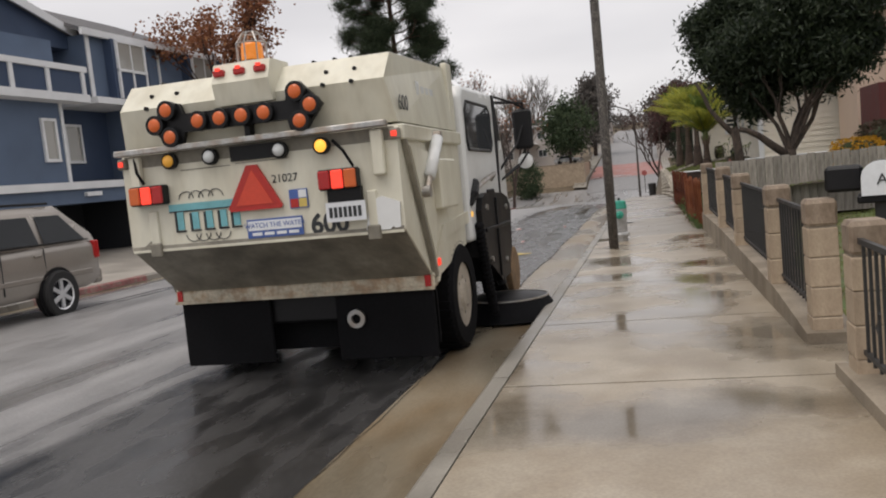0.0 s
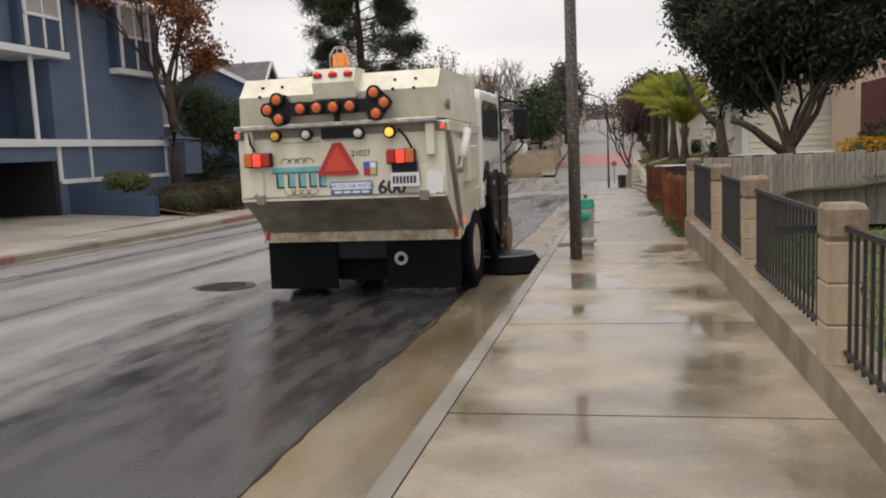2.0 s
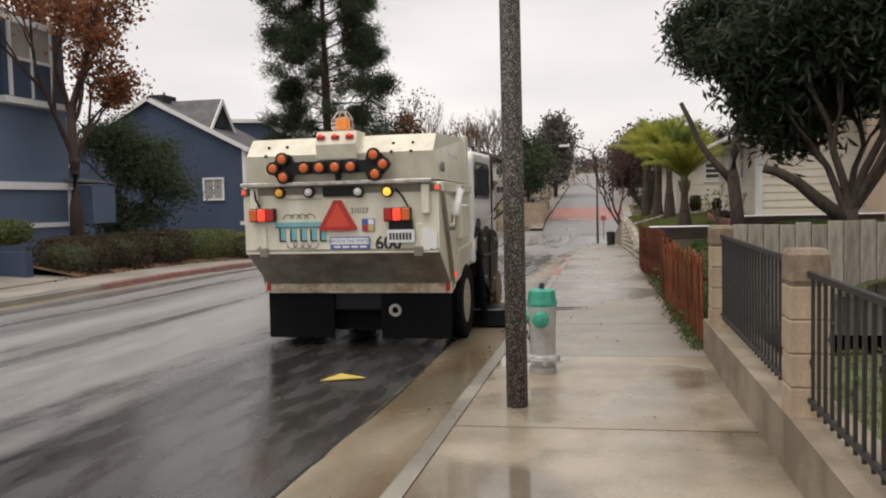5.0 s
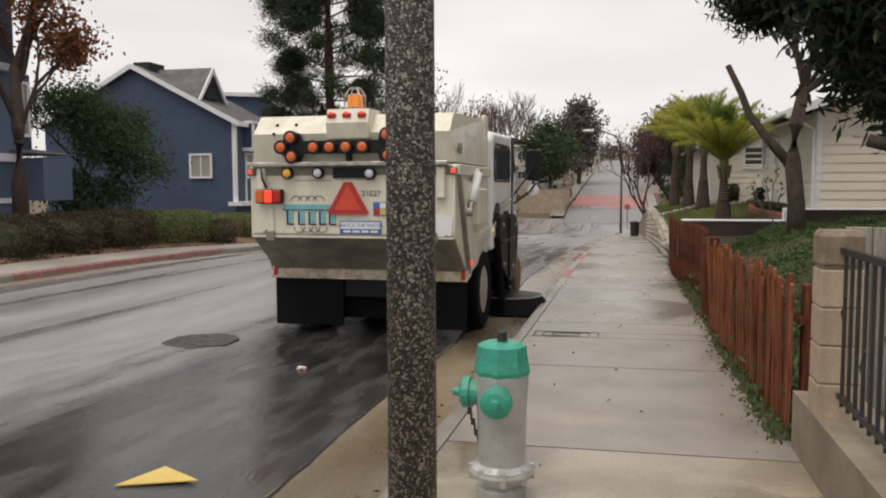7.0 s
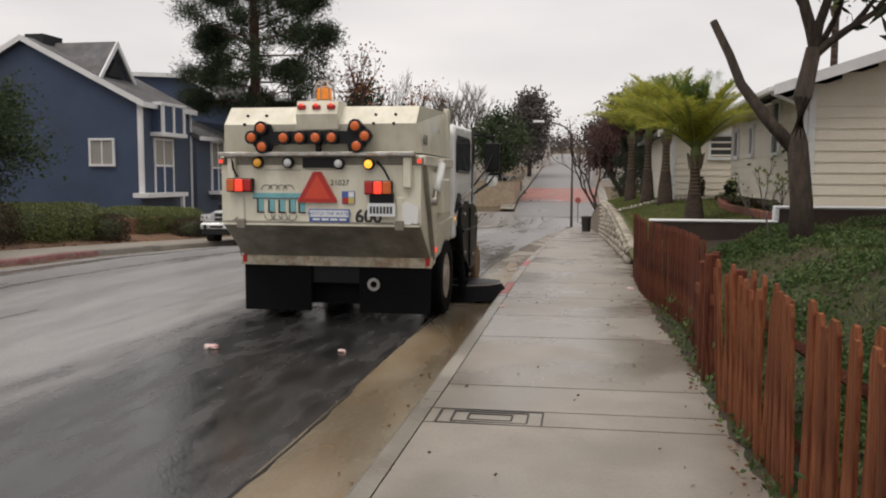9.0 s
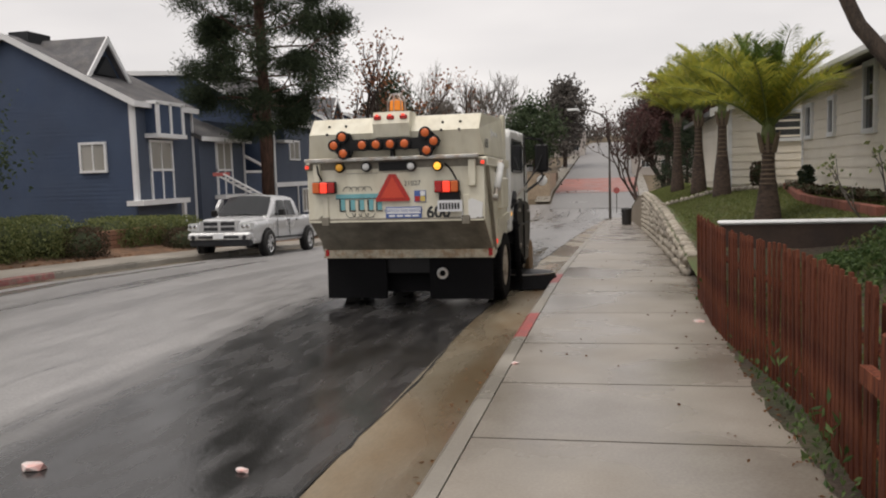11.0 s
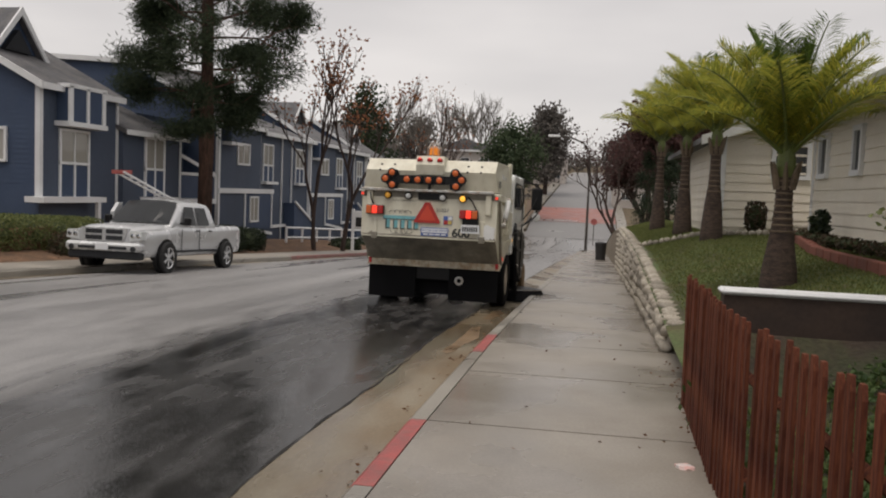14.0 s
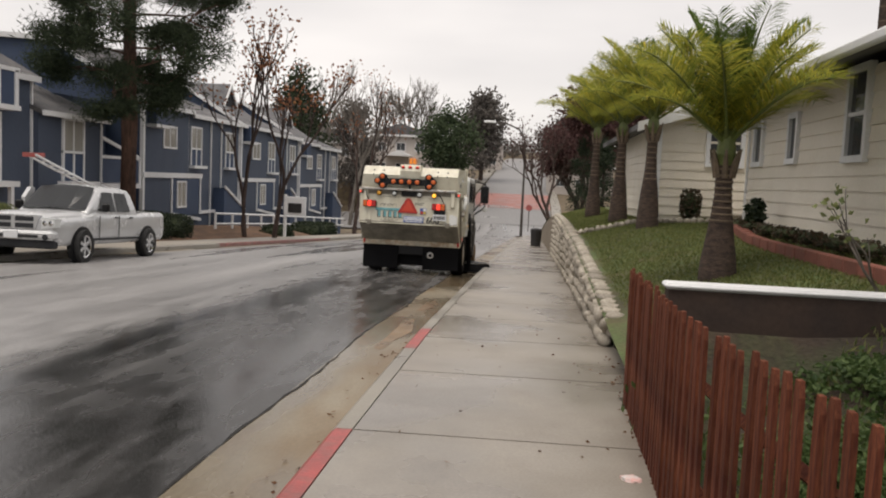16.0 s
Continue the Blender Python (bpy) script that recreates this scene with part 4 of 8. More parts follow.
# mailbox on its post
mb = thing("mailbox", "black curved mailbox with a white letter plate", "mailbox", pose(2.12, 1.85, 0.19, 0, 0, -14))
part("post", bx(-0.05, 0.05, -0.05, 0.05, 0, 0.92, 0.008), IRON, mb)
arc = [(-0.12, 0), (-0.12, 0.12)] + [(-0.12 * math.cos(a), 0.12 + 0.10 * math.sin(a)) for a in [math.pi * i / 8 for i in range(1, 8)]] + [(0.12, 0.12), (0.12, 0)]
part("box", prism([(a, b + 0.95) for a, b in arc], -0.12, 0.14, "y"), BLACKPAINT, mb)
part("wing", bx(-0.34, -0.11, -0.06, 0.14, 0.98, 1.15, 0.02), BLACKPAINT, mb)
part("tray", bx(-0.15, 0.15, -0.12, 0.16, 0.90, 0.952, 0.01), BLACKPAINT, mb)
plate2 = part("letter_plate", prism([(a * 1.02, b * 1.02 + 0.95) for a, b in arc], -0.14, -0.122, "y"), DECALWHITE, mb, "white letter plate")
lettering("letter", "A", 0.10, INK, plate2, Matrix.Translation((0, -0.143, 1.05)) @ Euler((radians(90), 0, 0)).to_matrix().to_4x4())

# weathered board fence across the yard
bf = thing("board_fence", "weathered grey board fence stained with streaks", "fence")
bd_me = mesh_of(bx(-0.072, 0.072, -0.01, 0.01, 0, 1, 0.004), GREYWOOD, "board")
for i in range(80):
    x = 2.0 + 0.15 * i
    shared("board", bd_me, bf, Matrix.Translation((x, 12.62 + random.uniform(-0.006, 0.006), 0.10)) @ Matrix.Diagonal((1, 1, 1.13 + random.uniform(-0.025, 0.02), 1)))
for z in (0.4, 1.0):
    part("rail", bx(1.95, 14.0, 12.64, 12.70, z, z + 0.09), GREYWOOD, bf)

# redwood picket fence
ORANGEWOOD = material("orange_redwood", (0.145, 0.044, 0.021), 0.8, var=0.28, scale=4, fine=60, bump=0.3, dist=0.004, tint=(0.235, 0.09, 0.042), stretch=(6, 6, 0.6), piece=0.28, spec=0.15)


def picket_mesh(w, h, wood):
    bm = prism([(-w / 2, 0), (w / 2, 0), (w / 2, h - 0.05), (w * 0.28, h), (-w * 0.28, h), (-w / 2, h - 0.05)], -0.009, 0.009, "x")
    return mesh_of(bm, wood, "picket")


PICKETS = {ORANGEWOOD.name: [picket_mesh(a, b, ORANGEWOOD) for a, b in ((0.085, 0.98), (0.095, 1.02), (0.075, 0.95))], REDWOOD.name: [picket_mesh(a, b, REDWOOD) for a, b in ((0.058, 1.05), (0.062, 1.06), (0.055, 1.04))]}


def picket_fence(y0, y1, x0, x1, tip, label, wood, pitch=0.104, line=None):
    pf = thing("picket_fence", label, "fence")
    n = int((y1 - y0) / pitch)
    line = line or ((y0, x0), (y1, x1))

    def bow(y):
        return float(np.interp(y, [p[0] for p in line], [p[1] for p in line]))

    for i in range(n):
        u = (i + 0.5) / n
        y = y0 + (y1 - y0) * u
        x = bow(y)
        loose = 1.0 if tip else 0.35
        lean = random.uniform(-1.5, 1.5) * loose + (tip * (1 - u) ** 2)
        shared("picket", PICKETS[wood.name][i % 3], pf, pose(x + random.uniform(-0.012, 0.012) * loose, y, zs(y) - 0.03 + random.uniform(-0.02, 0.02) * loose, lean, random.uniform(-3, 1.5) * loose, random.uniform(-5, 5) * loose))
    for h in (0.25, 0.72):
        bm = pipe([(bow(y) + 0.045, y, zs(y) + h) for y in np.linspace(y0, y1, 7)], 0.03, 4)
        part("rail", bm, REDWOOD, pf)
    for u in np.linspace(0.02, 0.98, max(2, int((y1 - y0) / 2.2))):
        y = y0 + (y1 - y0) * u
        x = bow(y)
        part("post", bx(x + 0.06, x + 0.14, y - 0.04, y + 0.04, zs(y) - 0.1, zs(y) + 0.93, 0.006), REDWOOD, pf)
    return pf


picket_fence(12.42, 16.55, 1.62, 1.54, 9.0, "leaning redwood picket fence with gaps and crooked pickets", ORANGEWOOD)
picket_fence(17.85, 24.35, 1.60, 1.46, 0.0, "dark red-brown picket fence ending at the stone wall", REDWOOD, 0.102, ((17.85, 1.62), (19.5, 1.66), (20.4, 1.58), (21.0, 1.51), (21.7, 1.45), (22.4, 1.42), (24.35, 1.46)))

gp = thing("gate_post", "pair of rough redwood posts beside the fence gap", "post")
for yy, hh in ((17.15, 0.98), (17.42, 0.9)):
    part("post", bx(1.52, 1.62, yy - 0.045, yy + 0.045, zs(yy) - 0.1, zs(yy) + hh, 0.008), REDWOOD, gp)
part("rail", bx(1.55, 1.60, 17.1, 17.85, zs(17.3) + 0.6, zs(17.3) + 0.68), REDWOOD, gp)
# brown retaining wall with white coping
rw = thing("retaining_wall", "dark brown retaining wall with a white coping", "wall", kind="structure")
BROWNWALL = material("brown_wall", (0.065, 0.042, 0.032), 0.8, var=0.2, scale=1.5, fine=30, bump=0.2, tint=(0.05, 0.034, 0.028))
part("wall", bx(1.70, 3.6, 24.12, 24.28, -0.3, 0.755), BROWNWALL, rw)
part("coping", bx(1.675, 3.62, 24.09, 24.31, 0.755, 0.80, 0.018), TRIM, rw)
part("wall_upper", bx(3.6, 9.0, 24.12, 24.28, -0.3, 0.98), BROWNWALL, rw)
part("coping_upper", bx(3.56, 9.0, 24.09, 24.31, 0.98, 1.025, 0.018), TRIM, rw)
part("step_end", bx(3.56, 3.62, 24.095, 24.305, 0.80, 0.98, 0.01), TRIM, rw)


def wall_top(y):
    return float(np.interp(y, [25, 26.7, 30, 34, 42, 48, 60, 75, 95, 112], [0.05, 0.12, 0.26, 0.40, 0.48, 0.42, -0.2, -1.3, -3.0, -4.0]))


def lawn_z(x, y):
    t = wall_top(y)
    middle = float(np.interp(y, [24, 29, 34, 46, 60], [0.5, 0.5, 0.74, 0.66, t + 0.25]))
    return float(np.interp(x, [1.7, 2.8, 4.5, 8, 40], [t - 0.02, max(t, middle), max(0.9, t + 0.3) if y < 46 else t + 0.5, max(1.0, t + 0.3) if y < 46 else t + 0.8, t + 1.0]))


sheet("lawn", [24.3 + i * 1.2 for i in range(72)], lambda y: (1.5, 1.9, 2.4, 2.8, 3.5, 4.5, 6, 8, 14, 22), lawn_z, GRASS, "clipped green lawn sloping above the stone wall", "lawn")

STONE = material("field_stone", (0.38, 0.345, 0.29), 0.85, var=0.2, scale=4, fine=40, bump=0.5, dist=0.008, tint=(0.27, 0.235, 0.19), piece=0.28)
sw = thing("stone_wall", "rubble stone retaining wall of pale rounded stones", "wall", kind="structure")
stone_mes = []
for k in range(5):
    bm = bmesh.new()
    bmesh.ops.create_icosphere(bm, subdivisions=1, radius=0.5)
    for v in bm.verts:
        v.co += Vector((random.uniform(-0.09, 0.09), random.uniform(-0.09, 0.09), random.uniform(-0.09, 0.09)))
    me = mesh_of(bm, STONE, "stone")
    me.polygons.foreach_set("use_smooth", [True] * len(me.polygons))
    stone_mes.append(me)
bm = bmesh.new()
rows = []
for y in [26.75 + i * 1.5 for i in range(58)]:
    t = wall_top(y) - 0.03
    rows.append([bm.verts.new(p) for p in ((1.50, y, zs(y) - 0.1), (1.53, y, t), (1.72, y, t), (1.72, y, zs(y) - 0.1))])
for a, b in zip(rows, rows[1:]):
    for i in range(4):
        bm.faces.new((a[i], a[(i + 1) % 4], b[(i + 1) % 4], b[i]))
bm.faces.new(rows[0][::-1])
part("core", bm, FOOTING, sw)
cnt = 0
y = 26.78
far_bm = bmesh.new()
while y < 50:
    h = wall_top(y) - zs(y)
    n = max(2, round(h / 0.17))
    step = random.uniform(0.22, 0.32)
    for i in range(n):
        m = pose(1.52 + random.uniform(-0.02, 0.02), y + random.uniform(-0.05, 0.05), zs(y) + (i + 0.45) * h / n, random.uniform(-20, 20), random.uniform(-15, 15), random.uniform(-20, 20)) @ Matrix.Diagonal((0.16, step * 1.04, h / n * 1.02, 1))
        if cnt < 300:
            shared("stone", stone_mes[cnt % 5], sw, m)
        else:
            bmesh.ops.create_icosphere(far_bm, subdivisions=1, radius=0.5, matrix=m)
        cnt += 1
    m = pose(1.62, y, wall_top(y) - 0.01, 0, 0, random.uniform(-10, 10)) @ Matrix.Diagonal((0.24, step * 0.98, 0.11, 1))
    if cnt < 300:
        shared("cap_stone", stone_mes[cnt % 5], sw, m)
    else:
        bmesh.ops.create_icosphere(far_bm, subdivisions=1, radius=0.5, matrix=m)
    cnt += 1
    y += step
tagged(part("far_stones", far_bm, STONE, sw, smooth=True), kind="stuff")
for x in np.arange(1.6, 2.0, 0.13):
    shared("stone", stone_mes[int(x * 10) % 5], sw, Matrix.Translation((x, 26.72, -0.03)) @ Matrix.Diagonal((0.15, 0.14, 0.3, 1)))
# a row of stones across the lawn between the two lots
row = thing("stone_border", "row of pale stones across the sloping lawn", "border")
for i in range(26):
    u = i / 25
    x, yy = 1.65 + 2.9 * u, 36.2 - 2.2 * u
    shared("stone", stone_mes[i % 5], row, pose(x, yy, lawn_z(x, yy) + 0.05, 0, 0, random.uniform(-30, 30)) @ Matrix.Diagonal((0.15, 0.17, 0.15, 1)))
REDBRICK = material("red_border_brick", (0.20, 0.07, 0.05), 0.8, var=0.2, scale=3, fine=40, bump=0.3, piece=0.15)
bed = thing("brick_border", "low red brick border of the planting bed", "border")
for i in range(22):
    y0 = 25.4 + i * 0.37
    x0 = 3.75 + (0.0 if y0 < 30 else (y0 - 30) * 0.12)
    part("brick", bx(x0, x0 + 0.12, y0, y0 + 0.36, lawn_z(x0, y0) - 0.1, lawn_z(x0, y0) + 0.15, 0.012), REDBRICK, bed)


# white house
def siding_boards(parent, length, z0, z1, course, m, clip=None):
    """Lap boards along local x, each a piece, facing local -y."""
    z = z0
    while z < z1 - 0.02:
        zt = min(z + course, z1)
        a, b = (0, length) if clip is None else clip(z + course * 0.5)
        if b - a > 0.05:
            bm = bmesh.new()
            pts = [(-0.032, z), (-0.012, zt + 0.01), (0.0, zt + 0.01), (0.0, z)]
            bmb = prism([(p, q) for p, q in pts], a, b, "x")
            part("board", bmb, CREAM, parent, "", m)
        z += course


def window(parent, m, w, h, panel=0.0, glass_mat=None, mid=True, cross=False, frame_mat=None, panel_mat=None):
    """A framed window facing local -y with its lower left corner at the origin; panel: height of a trimmed blind field under it."""
    f = 0.085
    fm = frame_mat or TRIM
    win = part("window", bx(0, w, -0.012, 0.004, 0, h), glass_mat or DARKGLASS, parent, "white-framed window", m)
    part("sill", bx(-f, w + f, -0.07, 0.02, -f, 0), fm, win)
    part("head", bx(-f, w + f, -0.06, 0.02, h, h + f), fm, win)
    for x0 in (-f, w):
        part("jamb", bx(x0, x0 + f, -0.058, 0.02, -panel if panel else 0, h), fm, win)
    if mid:
        part("sash_bar", bx(w / 2 - 0.025, w / 2 + 0.025, -0.04, -0.012, 0, h), TRIM, win)
    if cross:
        part("sash_bar", bx(0, w, -0.04, -0.012, h / 2 - 0.025, h / 2 + 0.025), TRIM, win)
    if panel:
        part("mullion", bx(w / 2 - 0.04, w / 2 + 0.04, -0.055, 0.02, -panel, -f), fm, win)
    if panel and panel_mat:
        part("panel", bx(0, w, -0.02, 0.004, -panel, -f), panel_mat, win)
    return win


wh = thing("house", "cream lap-sided bungalow with white trim and low gable roof", "house")
Y0, Y1, XF = 26.1, 33.5, 4.55
part("wall", prism([(XF, 0.2), (XF, 3.02), (9.3, 4.62), (14.0, 3.02), (14.0, 0.2)], Y0, Y1, "y"), CREAM, wh)
SIDE = pose(XF, Y1, 0, 0, 0, -90)
siding_boards(wh, Y1 - Y0, 0.78, 3.0, 0.192, SIDE)
END = pose(XF, Y0, 0, 0, 0, 0)
siding_boards(wh, 9.4, 0.78, 4.5, 0.192, END, lambda z: (max(0.0, (z - 3.02) / 0.337), min(9.45, 9.45 - (z - 3.02) / 0.337)))
part("corner_board", bx(XF - 0.045, XF + 0.06, Y0 - 0.045, Y0 + 0.06, 0.6, 3.02), TRIM, wh)
part("corner_board", bx(XF - 0.045, XF + 0.06, Y1 - 0.06, Y1 + 0.03, 0.6, 3.02), TRIM, wh)
part("foundation", bx(XF - 0.02, 13.9, Y0 - 0.02, Y1, 0.0, 0.80), BROWNWALL, wh)
roof_bm = prism([(XF - 0.72, 2.93), (XF - 0.72, 3.03), (9.3, 4.80), (14.7, 3.03), (14.7, 2.93), (9.3, 4.66)], Y0 - 0.45, Y1 + 0.3, "y")
part("roof", roof_bm, SHINGLE, wh, "grey shingle roof")
part("rake_board", prism([(XF - 0.74, 2.86), (XF - 0.74, 3.04), (9.3, 4.82), (9.3, 4.60)], Y0 - 0.49, Y0 - 0.45, "y"), TRIM, wh)
part("gutter", bx(XF - 0.80, XF - 0.70, Y0 - 0.45, Y1 + 0.3, 2.92, 3.03, 0.02), TRIM, wh)
part("downpipe", pipe([(XF - 0.72, Y0 - 0.2, 2.92), (XF - 0.35, Y0 - 0.1, 2.78), (XF - 0.07, Y0 + 0.05, 2.62), (XF - 0.07, Y0 + 0.05, 0.8)], 0.035, 8), TRIM, wh)
window(wh, pose(XF - 0.02, 28.75, 1.98, 0, 0, -90), 0.52, 1.0, cross=True, mid=False)
window(wh, pose(XF - 0.02, 31.05, 2.02, 0, 0, -90), 0.30, 0.60, cross=False, mid=False)
window(wh, pose(XF - 0.02, 33.0, 2.02, 0, 0, -90), 0.42, 0.60, cross=False, mid=False)
part("chimney_pipe", pipe([(8.5, 29, 4.3), (8.5, 29, 5.1)], 0.06, 8), IRON, wh)
part("aerial", pipe([(7.6, 30.5, 4.1), (7.6, 30.5, 5.3)], 0.012, 5), IRON, wh)
part("aerial_arm", pipe([(7.1, 30.5, 5.2), (8.1, 30.5, 5.25)], 0.01, 5), IRON, wh)
# far wing
part("wing_wall", prism([(3.3, 0.2), (3.3, 2.85), (8, 4.3), (13, 2.85), (13, 0.2)], 36.0, 44.0, "y"), CREAM, wh)
siding_boards(wh, 4.5, 0.95, 2.85, 0.192, pose(3.3, 36.0, 0, 0, 0, 0))
siding_boards(wh, 8.0, 0.95, 2.85, 0.192, pose(3.3, 44.0, 0, 0, 0, -90))
part("corner_board", bx(3.25, 3.35, 35.955, 36.05, 0.8, 2.85), TRIM, wh)
part("wing_roof", prism([(2.8, 2.72), (2.8, 2.84), (8, 4.5), (13.5, 2.84), (13.5, 2.72), (8, 4.36)], 35.6, 44.4, "y"), SHINGLE, wh)
part("wing_fascia", prism([(2.78, 2.66), (2.78, 2.86), (8, 4.52), (8, 4.3)], 35.56, 35.6, "y"), TRIM, wh)
window(wh, pose(4.35, 35.985, 2.08, 0, 0, 0), 0.62, 0.62, mid=False)
part("step", bx(4.6, 5.6, 34.6, 35.9, 0.6, 1.05, 0.02), CONCRETE, wh)
# peach house and dark red shed behind the first yard
ph = thing("house", "peach stucco house end behind the board fence", "house")
part("wall", bx(6.9, 16, 23.0, 25.5, 0.2, 5.2), PEACH, ph)
part("roof", prism([(6.4, 5.1), (6.4, 5.25), (11.5, 6.6), (16.5, 5.25), (16.5, 5.1)], 22.6, 25.8, "y"), SHINGLE, ph)
window(ph, pose(8.1, 22.985, 2.4, 0, 0, 0), 0.8, 1.1)
sh = thing("shed", "dark red timber shed with plank door", "shed")
DARKRED = material("dark_red_timber", (0.10, 0.022, 0.020), 0.7, var=0.2, scale=3, fine=40, bump=0.2, stretch=(4, 4, 0.5))
for i in range(14):
    part("plank", bx(6.6 + i * 0.2, 6.795 + i * 0.2, 19.5, 19.53, 0.7, 2.75 + 0.1 * (i % 2)), DARKRED, sh)
part("body", bx(6.62, 9.4, 19.53, 21.5, 0.6, 2.75), DARKRED, sh)


# ---- street furniture ----
AGGREGATE = bpy.data.materials.new("exposed_aggregate")
AGGREGATE.use_nodes = True
an, al = AGGREGATE.node_tree.nodes, AGGREGATE.node_tree.links
a_co, a_vo, a_rp, a_bp = an.new("ShaderNodeTexCoord"), an.new("ShaderNodeTexVoronoi"), an.new("ShaderNodeValToRGB"), an.new("ShaderNodeBump")
a_vo.inputs["Scale"].default_value = 135
al.new(a_co.outputs["Object"], a_vo.inputs["Vector"])
a_sep = an.new("ShaderNodeSeparateColor")
al.new(a_vo.outputs["Color"], a_sep.inputs[0])
al.new(a_sep.outputs[0], a_rp.inputs[0])
for pos, col in ((0.0, (0.012, 0.011, 0.010, 1)), (0.45, (0.035, 0.03, 0.026, 1)), (0.7, (0.10, 0.085, 0.07, 1)), (0.95, (0.33, 0.30, 0.27, 1))):
    el = a_rp.color_ramp.elements[0] if pos == 0.0 else a_rp.color_ramp.elements.new(pos)
    el.position, el.color = pos, col
a_rp.color_ramp.elements[-1].color = (0.33, 0.30, 0.27, 1)
al.new(a_rp.outputs[0], an["Principled BSDF"].inputs["Base Color"])
a_bp.inputs["Strength"].default_value, a_bp.inputs["Distance"].default_value = 0.7, 0.006
al.new(a_vo.outputs["Distance"], a_bp.inputs["Height"])
al.new(a_bp.outputs[0], an["Principled BSDF"].inputs["Normal"])
an["Principled BSDF"].inputs["Roughness"].default_value = 0.55
up = thing("street_pole", "dark exposed-aggregate concrete pole standing at the kerb", "pole", Matrix.Translation((0.01, 9.90, zs(9.90) - 0.02)))
part("shaft", revolve([(0.080, 0.0), (0.077, 2.0), (0.072, 5.0), (0.066, 8.5)], 28, "z"), AGGREGATE, up, smooth=True)
part("arm", pipe([(0, 0, 8.3), (-0.3, 0, 8.7), (-1.6, 0, 9.0)], 0.045, 8), STEEL, up)
hd = part("lamp_head", bx(-2.2, -1.55, -0.13, 0.13, 8.92, 9.06, 0.03), STEEL, up)

SILVER = material("silver_paint", (0.50, 0.50, 0.49), 0.35, metal=0.35, var=0.08, scale=4, fine=40, bump=0.08, tint=(0.42, 0.42, 0.41))
GREENP = material("green_hydrant_paint", (0.035, 0.33, 0.235), 0.4, var=0.12, scale=5, fine=40, bump=0.08, tint=(0.03, 0.27, 0.19))
hy = thing("fire_hydrant", "silver fire hydrant with a green bonnet and green caps", "hydrant", Matrix.Translation((0.10, 11.2, zs(11.2))))
part("barrel", revolve([(0.115, 0.0), (0.12, 0.05), (0.10, 0.07), (0.10, 0.10), (0.145, 0.105), (0.145, 0.125), (0.15, 0.13), (0.15, 0.15), (0.115, 0.17), (0.118, 0.40), (0.128, 0.56), (0.128, 0.60)], 28, "z"), SILVER, hy, smooth=False)
part("bonnet", revolve([(0.132, 0.60), (0.135, 0.62), (0.125, 0.67), (0.118, 0.735), (0.09, 0.75), (0.0, 0.755)], 8, "z"), GREENP, hy, "faceted green bonnet")
part("nut", revolve([(0.026, 0.75), (0.024, 0.80), (0.012, 0.805)], 5, "z"), IRON, hy)
part("flange", revolve([(0.155, 0.118), (0.158, 0.128), (0.155, 0.14)], 28, "z"), SILVER, hy)
for k in range(8):
    a = k * math.pi / 4 + 0.2
    part("bolt", bx(-0.014, 0.014, -0.014, 0.014, -0.02, 0.05), SILVER, hy, "", Matrix.Translation((0.142 * math.cos(a), 0.142 * math.sin(a), 0.11)))
for ang, name in ((-90, "front_cap"), (180, "side_cap")):
    cp = part(name, revolve([(0.06, 0.10), (0.062, 0.15), (0.075, 0.152), (0.075, 0.185), (0.05, 0.20), (0.022, 0.205), (0.018, 0.235)], 16, "x"), GREENP, hy, "green outlet cap", Matrix.Translation((0, 0, 0.50)) @ pose(0, 0, 0, 0, 0, ang))
    part("outlet", revolve([(0.055, 0.06), (0.055, 0.13), (0.045, 0.135)], 16, "x"), SILVER, cp)
bm = bmesh.new()
for k in range(7):
    box(bm, -0.010, 0.010, -0.004, 0.004, -0.02, 0.012, m=pose(-0.15 + 0.008 * k, -0.03, 0.42 - 0.026 * k, 0, 0, 90 * (k % 2)))
part("chain", bm, IRON, hy)

YELLOW = material("yellow_marker", (0.62, 0.46, 0.12), 0.5, var=0.1, scale=6, fine=40, bump=0.1)
mk = thing("valve_mark", "yellow painted triangle on a round asphalt patch", "road marking", kind="structure")
part("triangle", prism([(-2.00, 11.17), (-1.60, 11.34), (-1.90, 11.50)], zs(11.3) - 0.115, zs(11.3) - 0.108, "z"), YELLOW, mk)


def on_road(x, y):
    return road_z(x, y) + 0.004


mh = thing("manhole_cover", "round iron manhole cover set in the asphalt", "manhole", Matrix.Translation((-4.31, 8.25, on_road(-4.31, 8.25))))
part("ring", revolve([(0.36, 0.0), (0.40, 0.002), (0.40, -0.02)], 28, "z"), IRON, mh)
part("lid", revolve([(0.0, 0.008), (0.34, 0.006), (0.345, -0.02)], 28, "z"), IRON, mh)
for i in range(7):
    part("rib", bx(-0.28 + 0.03 * abs(i - 3), 0.28 - 0.03 * abs(i - 3), -0.012, 0.012, 0.006, 0.014), IRON, mh, "", Matrix.Translation((0, (i - 3) * 0.085, 0)))

RAVEL = material("ravelled_asphalt", (0.035, 0.034, 0.034), 0.55, var=0.5, scale=9, fine=60, bump=0.9, dist=0.01, wet=0.6, wetscale=6)
rv = thing("road_patch", "dark ravelled patch in the wet asphalt", "road patch", kind="structure")
rnd = random.Random(5)
part("patch", prism([(-3.76 + (0.34 + 0.08 * rnd.random()) * math.cos(k * 0.3927), 15.15 + (0.36 + 0.1 * rnd.random()) * math.sin(k * 0.3927)) for k in range(16)], on_road(-3.76, 15.15) - 0.03, on_road(-3.76, 15.15) + 0.004, "z"), RAVEL, rv)

